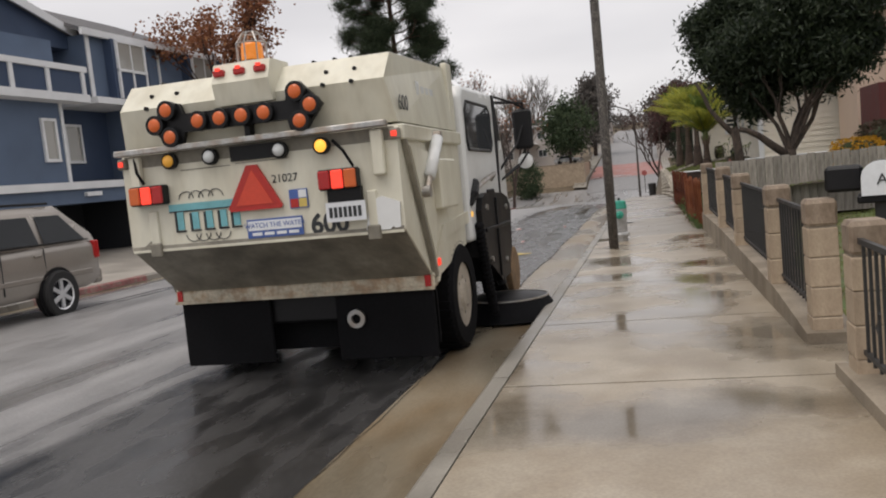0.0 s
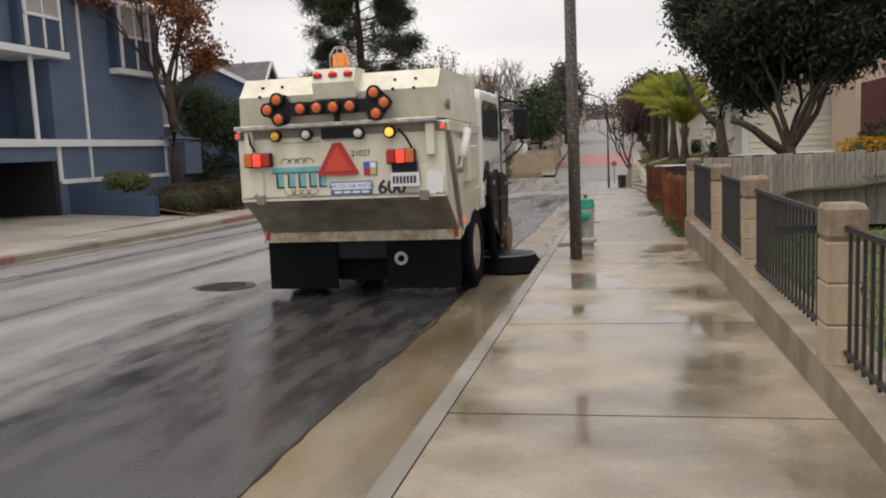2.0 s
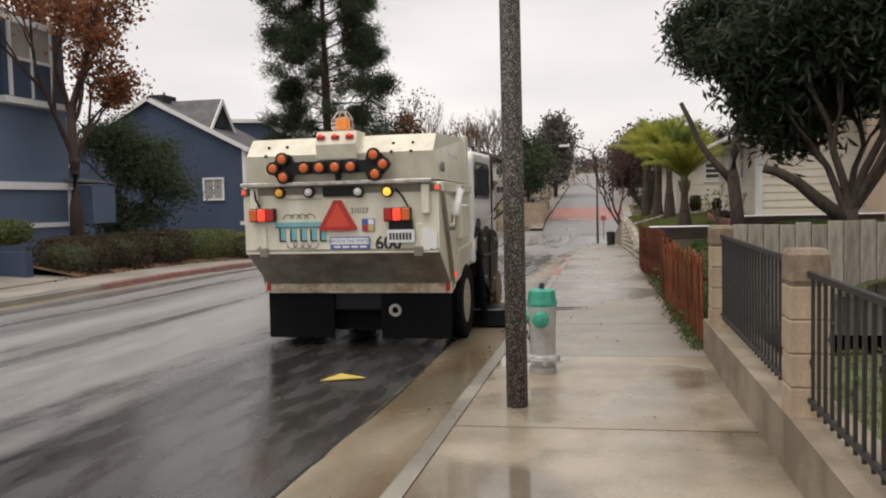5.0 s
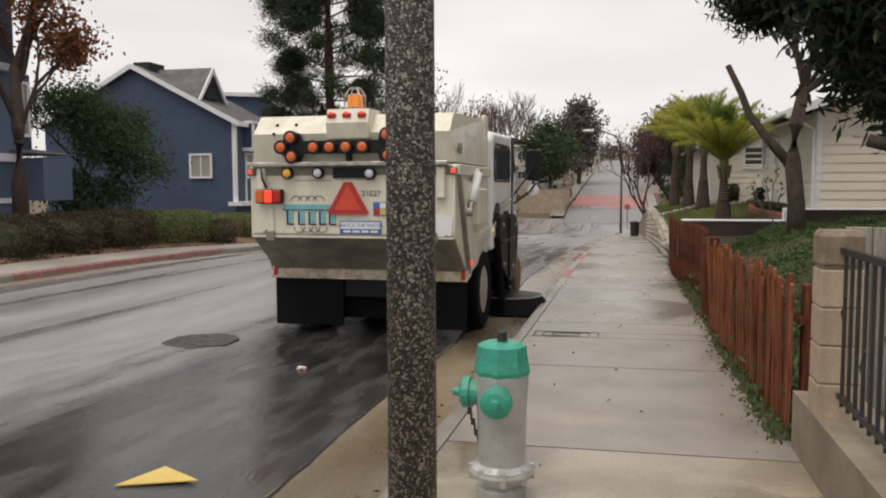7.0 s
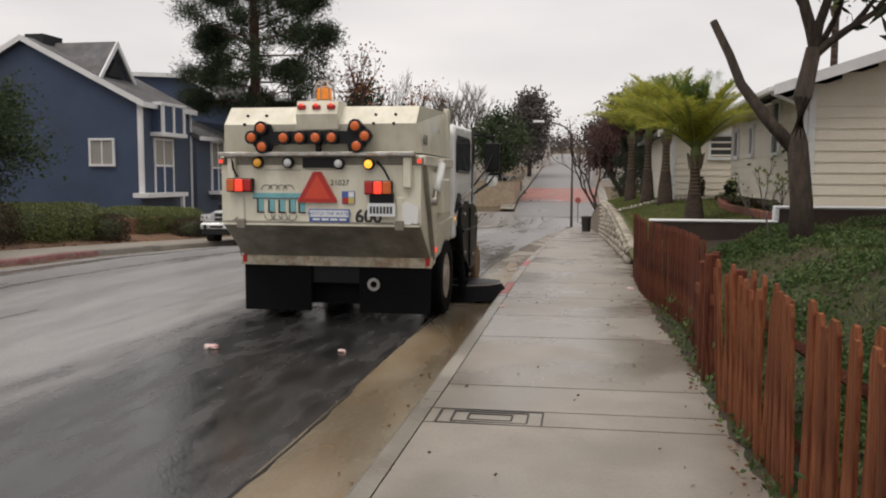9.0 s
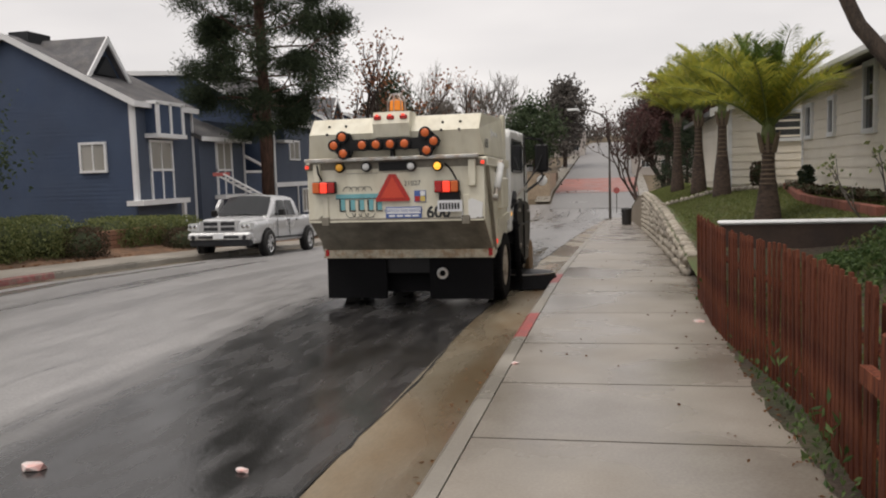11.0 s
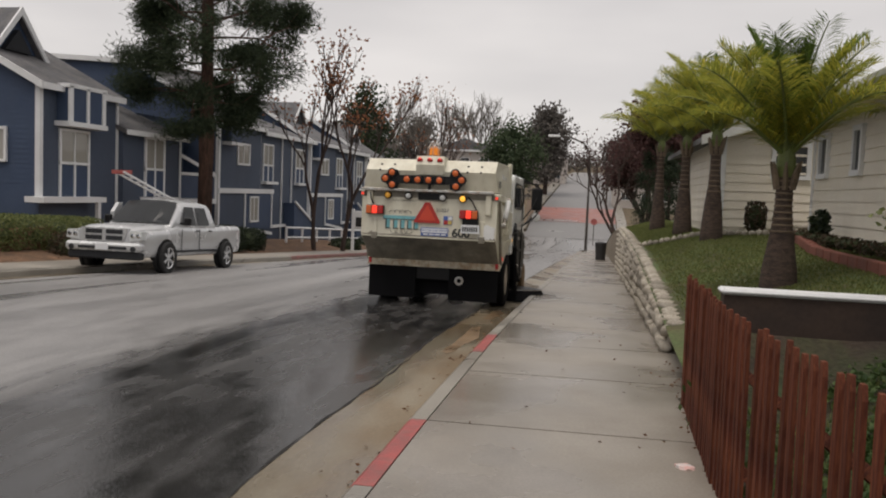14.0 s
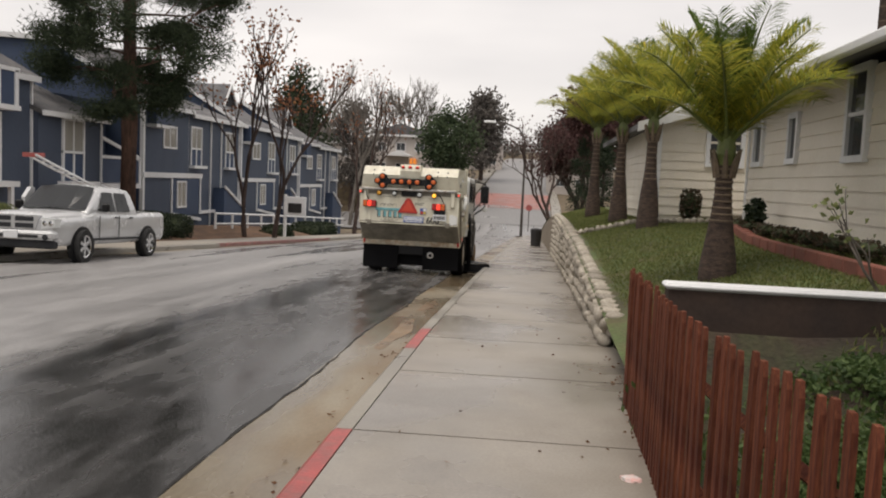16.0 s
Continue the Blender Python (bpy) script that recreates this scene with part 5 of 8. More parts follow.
PAPER = material("white_litter", (0.72, 0.66, 0.64), 0.7, var=0.15, scale=8, fine=30, bump=0.2, tint=(0.62, 0.35, 0.32))
for i, (x, y, s, lab) in enumerate(((-2.9, 18.1, 0.09, "crumpled red and white paper lying on the wet road"), (-1.65, 18.3, 0.05, "small scrap of white paper on the road"), (-2.2, 14.2, 0.05, "small scrap of white paper on the road"), (1.30, 22.55, 0.07, "white paper scrap at the fence foot"), (-0.33, 20.6, 0.035, "white paper scrap at the kerb"))):
    bm = bmesh.new()
    bmesh.ops.create_icosphere(bm, subdivisions=1, radius=s)
    for v in bm.verts:
        v.co = Vector((v.co.x * random.uniform(0.7, 1.3), v.co.y * random.uniform(0.5, 0.9), max(v.co.z * 0.45, -0.2 * s) * random.uniform(0.6, 1.3)))
    lit = part("litter", bm, PAPER, None, "", Matrix.Translation((x, y, (road_z(x, y) if x < -1.15 else zs(y)) + 0.2 * s)))
    tagged(lit, lab, "litter")

# utility cover outlines in the pavement
cv = thing("utility_cover", "rectangular concrete utility cover with an outlined lid", "utility cover", Matrix.Translation((0.05, 15.9, zs(15.9) + 0.004)))
for i, s in enumerate((1.0, 0.72, 0.42)):
    w, d = 0.33 * s, 0.15 * s
    bm = bmesh.new()
    for a in ((-w, w, -d - 0.006, -d + 0.006), (-w, w, d - 0.006, d + 0.006), (-w - 0.006, -w + 0.006, -d, d), (w - 0.006, w + 0.006, -d, d)):
        box(bm, a[0], a[1], a[2], a[3], 0, 0.004)
    part("groove", bm, IRON, cv)

# street lamp and stop sign at the corner
DARKPOLE = material("dark_pole_paint", (0.05, 0.042, 0.036), 0.5, var=0.1, scale=4)
LY = 107.0
lp = thing("street_lamp", "tall dark street lamp with a curved arm", "street lamp", Matrix.Translation((-0.45, LY, -4.25)))
part("mast", pipe([(0, 0, 0), (0, 0, 4), (0, 0, 9.5), (-0.15, 0, 10.7), (-0.8, 0, 11.6), (-2.2, 0, 12.15), (-3.4, 0, 12.25)], [0.16, 0.13, 0.11, 0.10, 0.09, 0.08, 0.07], 10), DARKPOLE, lp)
part("lamp_head", bx(-4.6, -3.3, -0.2, 0.2, 12.15, 12.4, 0.06), TRIM, lp)
ss = thing("stop_sign", "red octagonal stop sign seen at the far corner", "sign", Matrix.Translation((0.25, 118, -4.3)))
part("post", bx(-0.05, 0.05, -0.05, 0.05, 0, 2.6), DARKPOLE, ss)
part("plate", revolve([(0.40, -0.02), (0.40, 0.02)], 8, "y"), REDPAINT, ss, "", Matrix.Translation((0, -0.08, 2.9)))
bn = thing("litter_bin", "dark bin standing beside the stone wall", "bin", Matrix.Translation((0.95, 62, zs(62))))
part("body", revolve([(0.26, 0), (0.30, 0.85)], 12, "z"), IRON, bn)
part("lid", revolve([(0.32, 0.85), (0.30, 0.95), (0.1, 1.0)], 12, "z"), IRON, bn)

# ---- the blue townhouses ----
CURTAIN = glass("glass_with_curtain", (0.34, 0.33, 0.30))
# near-black standing for shade in garage, arches, vents, openings; also plain dark parts
DARKANDSHADE = material("dark_parts_and_shade", (0.02, 0.022, 0.026), 0.8, var=0.2)


def fac(x, y, z):
    """Pose of a thing on a facade that faces the street from the far side."""
    return pose(x, y, z, 0, 0, 90)


def band(parent, x, y0, y1, z0, z1, name="trim", out=0.05):
    return part(name, bx(x - 0.01, x + out, y0, y1, z0, z1), TRIM, parent)


def lap_mesh(x0, x1, z_of, z0, course, y, clip):
    """Fine lap siding over an end wall, as one skin."""
    bm = bmesh.new()
    z = z0
    while z < z_of:
        a, b = clip(z + course / 2)
        if b - a > 0.05:
            v = [bm.verts.new(p) for p in ((a, y - 0.011, z), (b, y - 0.011, z), (b, y - 0.004, z + course), (a, y - 0.004, z + course), (a, y, z), (b, y, z))]
            bm.faces.new((v[0], v[1], v[2], v[3]))
            bm.faces.new((v[4], v[5], v[1], v[0]))
        z += course
    return bm


def townhouse(y0, dz, base, label):
    X = -15.85
    h = thing("townhouse", label, "house", Matrix.Translation((0, 0, 0)))
    ev, rg = 4.17 + dz, 6.65 + dz
    part("wall", prism([(X, base), (X, ev), (-20.6, rg), (-25.2, ev), (-25.2, base)], y0, y0 + 4.0, "y"), SLATE, h)
    part("end_siding", lap_mesh(-25.2, X, rg, base, 0.15, y0, lambda z: (-25.2 if z < ev else -25.2 + (z - ev) * 1.855, X if z < ev else X - (z - ev) * 1.915)), BLUE, h)
    part("roof", prism([(X + 0.25, ev - 0.06), (X + 0.25, ev + 0.06), (-20.6, rg + 0.16), (-25.5, ev + 0.06), (-25.5, ev - 0.06), (-20.6, rg + 0.02)], y0 - 0.22, y0 + 4.2, "y"), SHINGLE, h, "grey shingle roof")
    part("rake_trim", prism([(X + 0.28, ev - 0.14), (X + 0.28, ev + 0.08), (-20.6, rg + 0.18), (-20.6, rg - 0.04)], y0 - 0.26, y0 - 0.22, "y"), TRIM, h)
    part("rake_trim", prism([(-20.6, rg - 0.04), (-20.6, rg + 0.18), (-25.5, ev + 0.08), (-25.5, ev - 0.14)], y0 - 0.26, y0 - 0.22, "y"), TRIM, h)
    part("corner_trim", bx(X - 0.10, X + 0.06, y0 - 0.06, y0 + 0.10, 0.75 + dz, ev), TRIM, h)
    part("eave_trim", bx(X + 0.2, X + 0.29, y0 - 0.2, y0 + 4.1, ev - 0.12, ev + 0.07), TRIM, h)
    # dormer
    dm = part("dormer", prism([(y0 + 0.25, rg - 1.35), (y0 + 1.35, rg - 0.05), (y0 + 2.45, rg - 1.35)], -20.4, -17.8, "x"), BLUE, h)
    part("dormer_roof", prism([(y0 + 0.05, rg - 1.42), (y0 + 1.35, rg + 0.10), (y0 + 2.65, rg - 1.42), (y0 + 2.65, rg - 1.58), (y0 + 1.35, rg - 0.06), (y0 + 0.05, rg - 1.58)], -20.5, -17.55, "x"), SHINGLE, dm)
    part("dormer_trim", prism([(y0 + 0.05, rg - 1.42), (y0 + 1.35, rg + 0.12), (y0 + 2.65, rg - 1.42), (y0 + 2.65, rg - 1.64), (y0 + 1.35, rg - 0.14), (y0 + 0.05, rg - 1.64)], -17.55, -17.48, "x"), TRIM, dm)
    part("dormer_vent", prism([(y0 + 0.75, rg - 1.3), (y0 + 1.35, rg - 0.6), (y0 + 1.95, rg - 1.3)], -17.8, -17.6, "x"), DARKANDSHADE, dm)
    part("chimney", bx(-21.0, -20.2, y0 + 0.6, y0 + 1.8, rg - 0.1, rg + 0.35), DARKANDSHADE, h)
    # end window, bay and lower window
    window(h, pose(-17.9, y0 - 0.025, 1.92 + dz, 0, 0, 0), 0.9, 0.9, glass_mat=CURTAIN)
    bay = part("bay", bx(X, X + 0.45, y0 + 0.8, y0 + 2.55, 3.15 + dz, 4.25 + dz, 0.0), BLUE, h)
    for a, b in ((0.76, 0.92), (1.62, 1.74), (2.44, 2.60)):
        part("bay_post", bx(X + 0.42, X + 0.50, y0 + a, y0 + b, 3.1 + dz, 4.25 + dz), TRIM, bay)
    part("bay_sill", bx(X, X + 0.54, y0 + 0.68, y0 + 2.66, 3.02 + dz, 3.17 + dz), TRIM, bay)
    part("bay_head", bx(X, X + 0.50, y0 + 0.7, y0 + 2.66, 4.20 + dz, 4.32 + dz), TRIM, bay)
    window(h, fac(X + 0.0, y0 + 0.98, 1.93 + dz), 1.35, 0.95, panel=1.2, glass_mat=CURTAIN, panel_mat=BLUE)
    part("sill_shelf", bx(X - 0.1, X + 0.55, y0 - 0.5, y0 + 2.6, 0.66 + dz, 0.83 + dz), TRIM, h)
    part("shelf_post", bx(X + 0.40, X + 0.52, y0 + 2.2, y0 + 2.35, base, 0.66 + dz), TRIM, h)
    part("downpipe", bx(X, X + 0.07, y0 + 3.92, y0 + 3.99, base, ev), TRIM, h)
    # low block with hipped lean-to roof
    part("low_wall", bx(-20, X + 0.25, y0 + 4.0, y0 + 7.9, base, 3.15 + dz), SLATE, h)
    bm = bmesh.new()
    e = [bm.verts.new(p) for p in ((X + 0.5, y0 + 3.9, 3.15 + dz), (X + 0.5, y0 + 8.1, 3.15 + dz), (-19.2, y0 + 8.1, 4.75 + dz), (-19.2, y0 + 3.9, 4.75 + dz), (X + 0.5, y0 + 3.9, 3.0 + dz), (X + 0.5, y0 + 8.1, 3.0 + dz), (-19.2, y0 + 8.1, 4.55 + dz), (-19.2, y0 + 3.9, 4.55 + dz))]
    for q in ((0, 1, 2, 3), (7, 6, 5, 4), (0, 4, 5, 1), (1, 5, 6, 2), (2, 6, 7, 3), (3, 7, 4, 0)):
        bm.faces.new([e[i] for i in q])
    part("low_roof", bm, SHINGLE, h)
    part("low_eave", bx(X + 0.46, X + 0.56, y0 + 3.88, y0 + 8.12, 3.0 + dz, 3.17 + dz), TRIM, h)
    part("vent_pipe", pipe([(X - 0.9, y0 + 5.0, 3.5 + dz), (X - 0.9, y0 + 5.0, 4.1 + dz)], 0.06, 8), SHINGLE, h)
    window(h, fac(X + 0.27, y0 + 5.4, 1.9 + dz), 1.2, 1.05, panel=1.05, glass_mat=CURTAIN, panel_mat=BLUE)
    part("window_shelf", bx(X + 0.2, X + 0.75, y0 + 5.1, y0 + 7.0, 0.68 + dz, 0.84 + dz), TRIM, h)
    part("downpipe", bx(X + 0.25, X + 0.32, y0 + 7.83, y0 + 7.9, base, 3.0 + dz), TRIM, h)
    # recessed balcony
    part("balcony_back", bx(-20, X - 1.6, y0 + 7.9, y0 + 11.6, base, 4.1 + dz), BLUE, h)
    part("balcony_floor", bx(X - 1.6, X + 0.1, y0 + 7.9, y0 + 11.4, 0.55 + dz, 0.75 + dz), TRIM, h)
    rail = part("balcony_rail", bx(X - 0.02, X + 0.08, y0 + 7.9, y0 + 11.4, 1.72 + dz, 1.84 + dz), TRIM, h)
    part("post", bx(X - 0.02, X + 0.08, y0 + 11.28, y0 + 11.42, 0.75 + dz, 1.80 + dz), TRIM, rail)
    part("panel", bx(X, X + 0.04, y0 + 7.95, y0 + 11.3, 0.78 + dz, 1.7 + dz), BLUE, rail)
    part("sloped_rail", prism([(y0 + 7.9, 2.55 + dz), (y0 + 7.9, 2.68 + dz), (y0 + 11.3, 1.90 + dz), (y0 + 11.3, 1.78 + dz)], X - 0.02, X + 0.06, "x"), TRIM, rail)
    return h


def row_house(y0, dz, base, label):
    """A house of the lower row: gable end, long eave, tall windows, a recessed entry under a white band."""
    X = -15.85
    h = thing("townhouse", label, "house")
    ev, rg, y1 = 4.17 + dz, 6.65 + dz, y0 + 11.6
    part("wall", prism([(X, base), (X, ev), (-19.9, rg), (-24.6, rg + 0.25), (-24.6, base)], y0, y0 + 4.6, "y"), SLATE, h)
    part("end_siding", lap_mesh(-24.6, X, rg, base, 0.15, y0, lambda z: (-24.6, X if z < ev else X - (z - ev) * 1.633)), BLUE, h)
    part("roof", prism([(X + 0.25, ev - 0.06), (X + 0.25, ev + 0.06), (-19.9, rg + 0.14), (-24.8, rg + 0.40), (-24.8, rg + 0.26), (-19.9, rg)], y0 - 0.22, y0 + 4.8, "y"), SHINGLE, h, "grey shingle roof")
    for xa, za, xb, zb in ((X + 0.28, ev - 0.03, -19.9, rg + 0.05), (-19.9, rg + 0.05, -24.8, rg + 0.30)):
        part("rake_trim", prism([(xa, za - 0.11), (xa, za + 0.11), (xb, zb + 0.11), (xb, zb - 0.11)], y0 - 0.26, y0 - 0.22, "y"), TRIM, h)
    part("corner_trim", bx(X - 0.10, X + 0.06, y0 - 0.06, y0 + 0.10, base, ev), TRIM, h)
    part("eave_trim", bx(X + 0.2, X + 0.29, y0 - 0.2, y0 + 4.7, ev - 0.12, ev + 0.07), TRIM, h)
    dm = part("dormer", prism([(y0 + 1.6, rg - 1.35), (y0 + 2.7, rg - 0.05), (y0 + 3.8, rg - 1.35)], -20.4, -17.8, "x"), BLUE, h)
    part("dormer_roof", prism([(y0 + 1.4, rg - 1.42), (y0 + 2.7, rg + 0.10), (y0 + 4.0, rg - 1.42), (y0 + 4.0, rg - 1.58), (y0 + 2.7, rg - 0.06), (y0 + 1.4, rg - 1.58)], -20.5, -17.55, "x"), SHINGLE, dm)
    part("dormer_trim", prism([(y0 + 1.4, rg - 1.42), (y0 + 2.7, rg + 0.12), (y0 + 4.0, rg - 1.42), (y0 + 4.0, rg - 1.64), (y0 + 2.7, rg - 0.14), (y0 + 1.4, rg - 1.64)], -17.55, -17.48, "x"), TRIM, dm)
    part("dormer_vent", prism([(y0 + 2.1, rg - 1.3), (y0 + 2.7, rg - 0.6), (y0 + 3.3, rg - 1.3)], -17.8, -17.6, "x"), DARKANDSHADE, dm)
    # longer wing with a lower lean-to roof
    part("wing_wall", bx(-20, X - 0.12, y0 + 4.6, y1, base, ev - 0.12), SLATE, h)
    part("wing_roof", prism([(X + 0.2, ev - 0.22), (X + 0.2, ev - 0.08), (-19.6, ev + 1.35), (-19.6, ev + 1.15)], y0 + 4.5, y1 + 0.1, "y"), SHINGLE, h)
    part("wing_eave", bx(X + 0.14, X + 0.23, y0 + 4.8, y1 + 0.1, ev - 0.26, ev - 0.06), TRIM, h)
    for vy in (5.4, 8.7):
        part("vent_pipe", pipe([(X - 1.1, y0 + vy, ev + 0.1), (X - 1.1, y0 + vy, ev + 0.75)], 0.06, 8), SHINGLE, h)
    window(h, fac(X, y0 + 1.95, 2.42 + dz), 1.2, 0.86, glass_mat=CURTAIN)
    for wy, px in ((5.15, X - 0.12), (9.60, X - 0.12)):
        window(h, fac(px, y0 + wy, 2.50 + dz), 1.15, 0.95, panel=0.85, glass_mat=CURTAIN, panel_mat=BLUE)
        part("window_shelf", bx(px, px + 0.30, y0 + wy - 0.2, y0 + wy + 1.35, 1.50 + dz, 1.64 + dz), TRIM, h)
    part("bay", bx(X, X + 0.40, y0 + 0.4, y0 + 1.5, 3.3 + dz, ev, 0.0), BLUE, h)
    part("bay_frame", bx(X, X + 0.45, y0 + 0.35, y0 + 1.55, 3.18 + dz, 3.32 + dz), TRIM, h)
    for yy in (4.66, 7.5, 8.9, 11.5):
        part("downpipe", bx(X - 0.12, X - 0.05, y0 + yy, y0 + yy + 0.07, base, ev - 0.2), TRIM, h)
    band(h, X, y0 - 0.05, y0 + 4.6, 1.02 + dz, 1.24 + dz, "ledge", 0.12)
    part("ledge", bx(X - 0.13, X + 0.02, y0 + 4.6, y0 + 6.3, 1.02 + dz, 1.24 + dz), TRIM, h)
    # entry recess below the ledge
    part("recess", bx(X - 0.4, X + 0.012, y0 + 2.8, y0 + 6.0, max(base, -0.75 + dz), 0.98 + dz), BLUE, h)
    for yy in (2.74, 5.94):
        part("recess_jamb", bx(X - 0.02, X + 0.06, y0 + yy, y0 + yy + 0.10, max(base, -0.75 + dz), 1.02 + dz), TRIM, h)
    window(h, fac(X + 0.014, y0 + 3.4, -0.30 + dz), 0.85, 1.1, glass_mat=CURTAIN)
    part("slope_rail", prism([(y0 + 2.8, -0.72 + dz), (y0 + 2.8, -0.58 + dz), (y0 + 6.0, -0.95 + dz), (y0 + 6.0, -1.10 + dz)], X + 0.02, X + 0.10, "x"), TRIM, h)
    part("stair_rail", prism([(y0 + 8.0, 0.55 + dz), (y0 + 8.0, 0.68 + dz), (y0 + 11.0, -0.55 + dz), (y0 + 11.0, -0.68 + dz)], X + 0.5, X + 0.58, "x"), TRIM, h)
    part("stair_wall", prism([(y0 + 8.0, base), (y0 + 8.0, 0.55 + dz), (y0 + 11.0, -0.68 + dz), (y0 + 11.0, base)], X - 0.1, X + 0.5, "x"), BLUE, h)
    part("base_band", bx(X - 0.13, X + 0.03, y0 + 6.2, y1, -0.75 + dz, -0.60 + dz), TRIM, h)
    return h


townhouse(39.5, 0.0, -1.2, "dark blue townhouse with white trim, dormer and grey roof")
row_house(51.2, 0.0, -2.2, "blue townhouse with white trim further down the street")
row_house(62.8, -0.15, -2.9, "blue townhouse with white bays and a recessed entry")
row_house(74.4, -0.5, -3.6, "blue townhouse at the end of the row")

# the nearest townhouse, with a garage under it
hb = thing("townhouse", "blue three-storey townhouse over a dark garage entry", "house")
X = -16.1
part("wall", bx(-26, X, 20.95, 27.1, -0.6, 7.05), BLUEPALE, hb)
part("wall_above_garage", bx(-26, X, 13.0, 17.05, 2.3, 6.6), BLUEPALE, hb)
part("recess_back", bx(-26, X - 1.3, 17.05, 20.95, 2.35, 7.0), BLUE, hb)
part("upper_bay_wall", bx(X - 1.3, X, 18.6, 20.95, 4.95, 7.0), BLUEPALE, hb)
# near-black back and side walls added to put shade into the garage entry
part("garage_back", bx(-26, X - 2.6, 13.0, 20.95, -0.6, 2.3), DARKANDSHADE, hb)
part("garage_side", bx(X - 2.6, X - 0.05, 12.9, 13.1, -0.6, 2.0), DARKANDSHADE, hb)
part("garage_side", bx(X - 2.6, X - 0.05, 20.75, 20.946, -0.6, 1.746), DARKANDSHADE, hb)
part("garage_lintel", bx(-21.5, X, 13.0, 20.95, 1.75, 2.35), BLUEPALE, hb)
part("balcony_parapet_floor", bx(X - 1.4, X, 17.05, 20.0, 2.3, 2.42), SHINGLE, hb)
part("gable_wall", prism([(13.0, 6.6), (13.0, 8.6), (18.7, 7.02), (18.7, 6.6)], -24, X - 0.6, "x"), BLUE, hb)
part("roof", prism([(X + 0.25, 6.98), (X + 0.25, 7.12), (-21, 9.2), (-26, 7.1), (-21, 9.05)], 18.2, 27.4, "y"), SHINGLE, hb, "grey shingle roof")
part("eave_trim", bx(X + 0.16, X + 0.27, 18.2, 27.4, 6.93, 7.14), TRIM, hb)
part("roof_near", prism([(13.0, 8.6), (13.0, 8.78), (18.75, 7.2), (18.75, 7.02)], -24, X - 0.4, "x"), SHINGLE, hb)
part("rake_trim", prism([(13.0, 8.5), (13.0, 8.78), (18.75, 7.2), (18.75, 6.95)], X - 0.4, X - 0.34, "x"), TRIM, hb)
for y0, y1, z0, z1 in ((18.60, 18.76, 4.95, 7.0), (22.46, 22.56, 1.15, 6.95), (16.98, 17.10, 2.35, 4.9), (20.05, 20.20, 2.35, 4.95), (20.92, 21.06, 1.10, 2.2), (26.98, 27.12, 1.1, 2.2)):
    band(hb, X, y0, y1, z0, z1)
band(hb, X, 13.0, 27.1, 2.18, 2.40, "ledge", 0.14)
band(hb, X, 21.0, 27.1, 1.04, 1.18, "ledge", 0.06)
part("bay_ledge", bx(X - 1.3, X + 0.35, 18.4, 21.5, 4.82, 5.02), TRIM, hb)
part("bay_ledge", bx(X, X + 0.4, 24.0, 26.8, 4.62, 4.80), TRIM, hb)
part("bay_body", bx(X, X + 0.3, 19.5, 21.45, 5.0, 6.95), BLUE, hb)
part("bay_body", bx(X, X + 0.3, 24.05, 26.7, 4.78, 6.95), BLUE, hb)
window(hb, fac(X + 0.32, 19.75, 6.0), 1.4, 0.85, panel=0.95, glass_mat=CURTAIN, panel_mat=BLUE)
window(hb, fac(X + 0.32, 24.35, 5.95), 1.65, 0.95, panel=1.12, glass_mat=CURTAIN, panel_mat=BLUE)
window(hb, fac(X - 1.27, 18.1, 3.15), 1.3, 1.1, glass_mat=CURTAIN)
window(hb, fac(X + 0.02, 16.2, 3.1), 0.45, 1.1, glass_mat=CURTAIN, mid=False)
bay = part("bay", bx(X, X + 0.5, 13.5, 17.6, 4.9, 5.75), BLUE, hb)
for z0, z1 in ((4.75, 4.98), (5.65, 5.82)):
    part("bay_trim", bx(X, X + 0.58, 13.5, 17.75, z0, z1), TRIM, bay)
for y in (14.6, 16.0, 17.5):
    part("bay_post", bx(X + 0.48, X + 0.56, y, y + 0.14, 4.95, 5.7), TRIM, bay)
part("side_bay", bx(X - 3.5, X - 0.2, 27.1, 27.9, 2.4, 4.7), BLUE, hb)
window(hb, fac(X - 0.18, 27.2, 3.0), 0.5, 1.4, glass_mat=CURTAIN, mid=False)
part("porch_roof", prism([(X - 3, 2.95), (X - 3, 2.4), (X + 0.9, 2.4)], 26.8, 28.4, "y"), SHINGLE, hb)
part("porch_wall", bx(X - 3, X + 0.8, 27.1, 28.3, 1.1, 2.3), BLUEPALE, hb)
part("lamp_box", bx(X, X + 0.12, 17.6, 18.3, 1.95, 2.08), TRIM, hb)
for x0, x1, zt in ((-16.1, -15.3, 1.0), (-15.3, -14.4, 0.78), (-14.4, -13.2, 0.55)):
    part("garden_wall", bx(x0, x1, 21.3, 21.55, -0.5, zt), BLUE, hb)
part("drive", bx(-21, -12.1, 14.0, 21.2, -0.35, -0.09), PALEWALK, hb)

# low brick planter
BRICKWALL = material("planter_brick", (0.24, 0.12, 0.075), 0.85, var=0.2, scale=3, fine=40, bump=0.4, piece=0.12)
pl = thing("brick_planter", "low red-brown brick planter wall at the hedge", "planter", Matrix.Translation((-13.1, 31.6, zs(33) - 0.05)))
for r in range(5):
    for i in range(14):
        part("brick", bx(-0.11, 0.11, i * 0.34 + (0.17 if r % 2 else 0), i * 0.34 + 0.325 + (0.17 if r % 2 else 0), r * 0.135, r * 0.135 + 0.122, 0.008), BRICKWALL, pl)

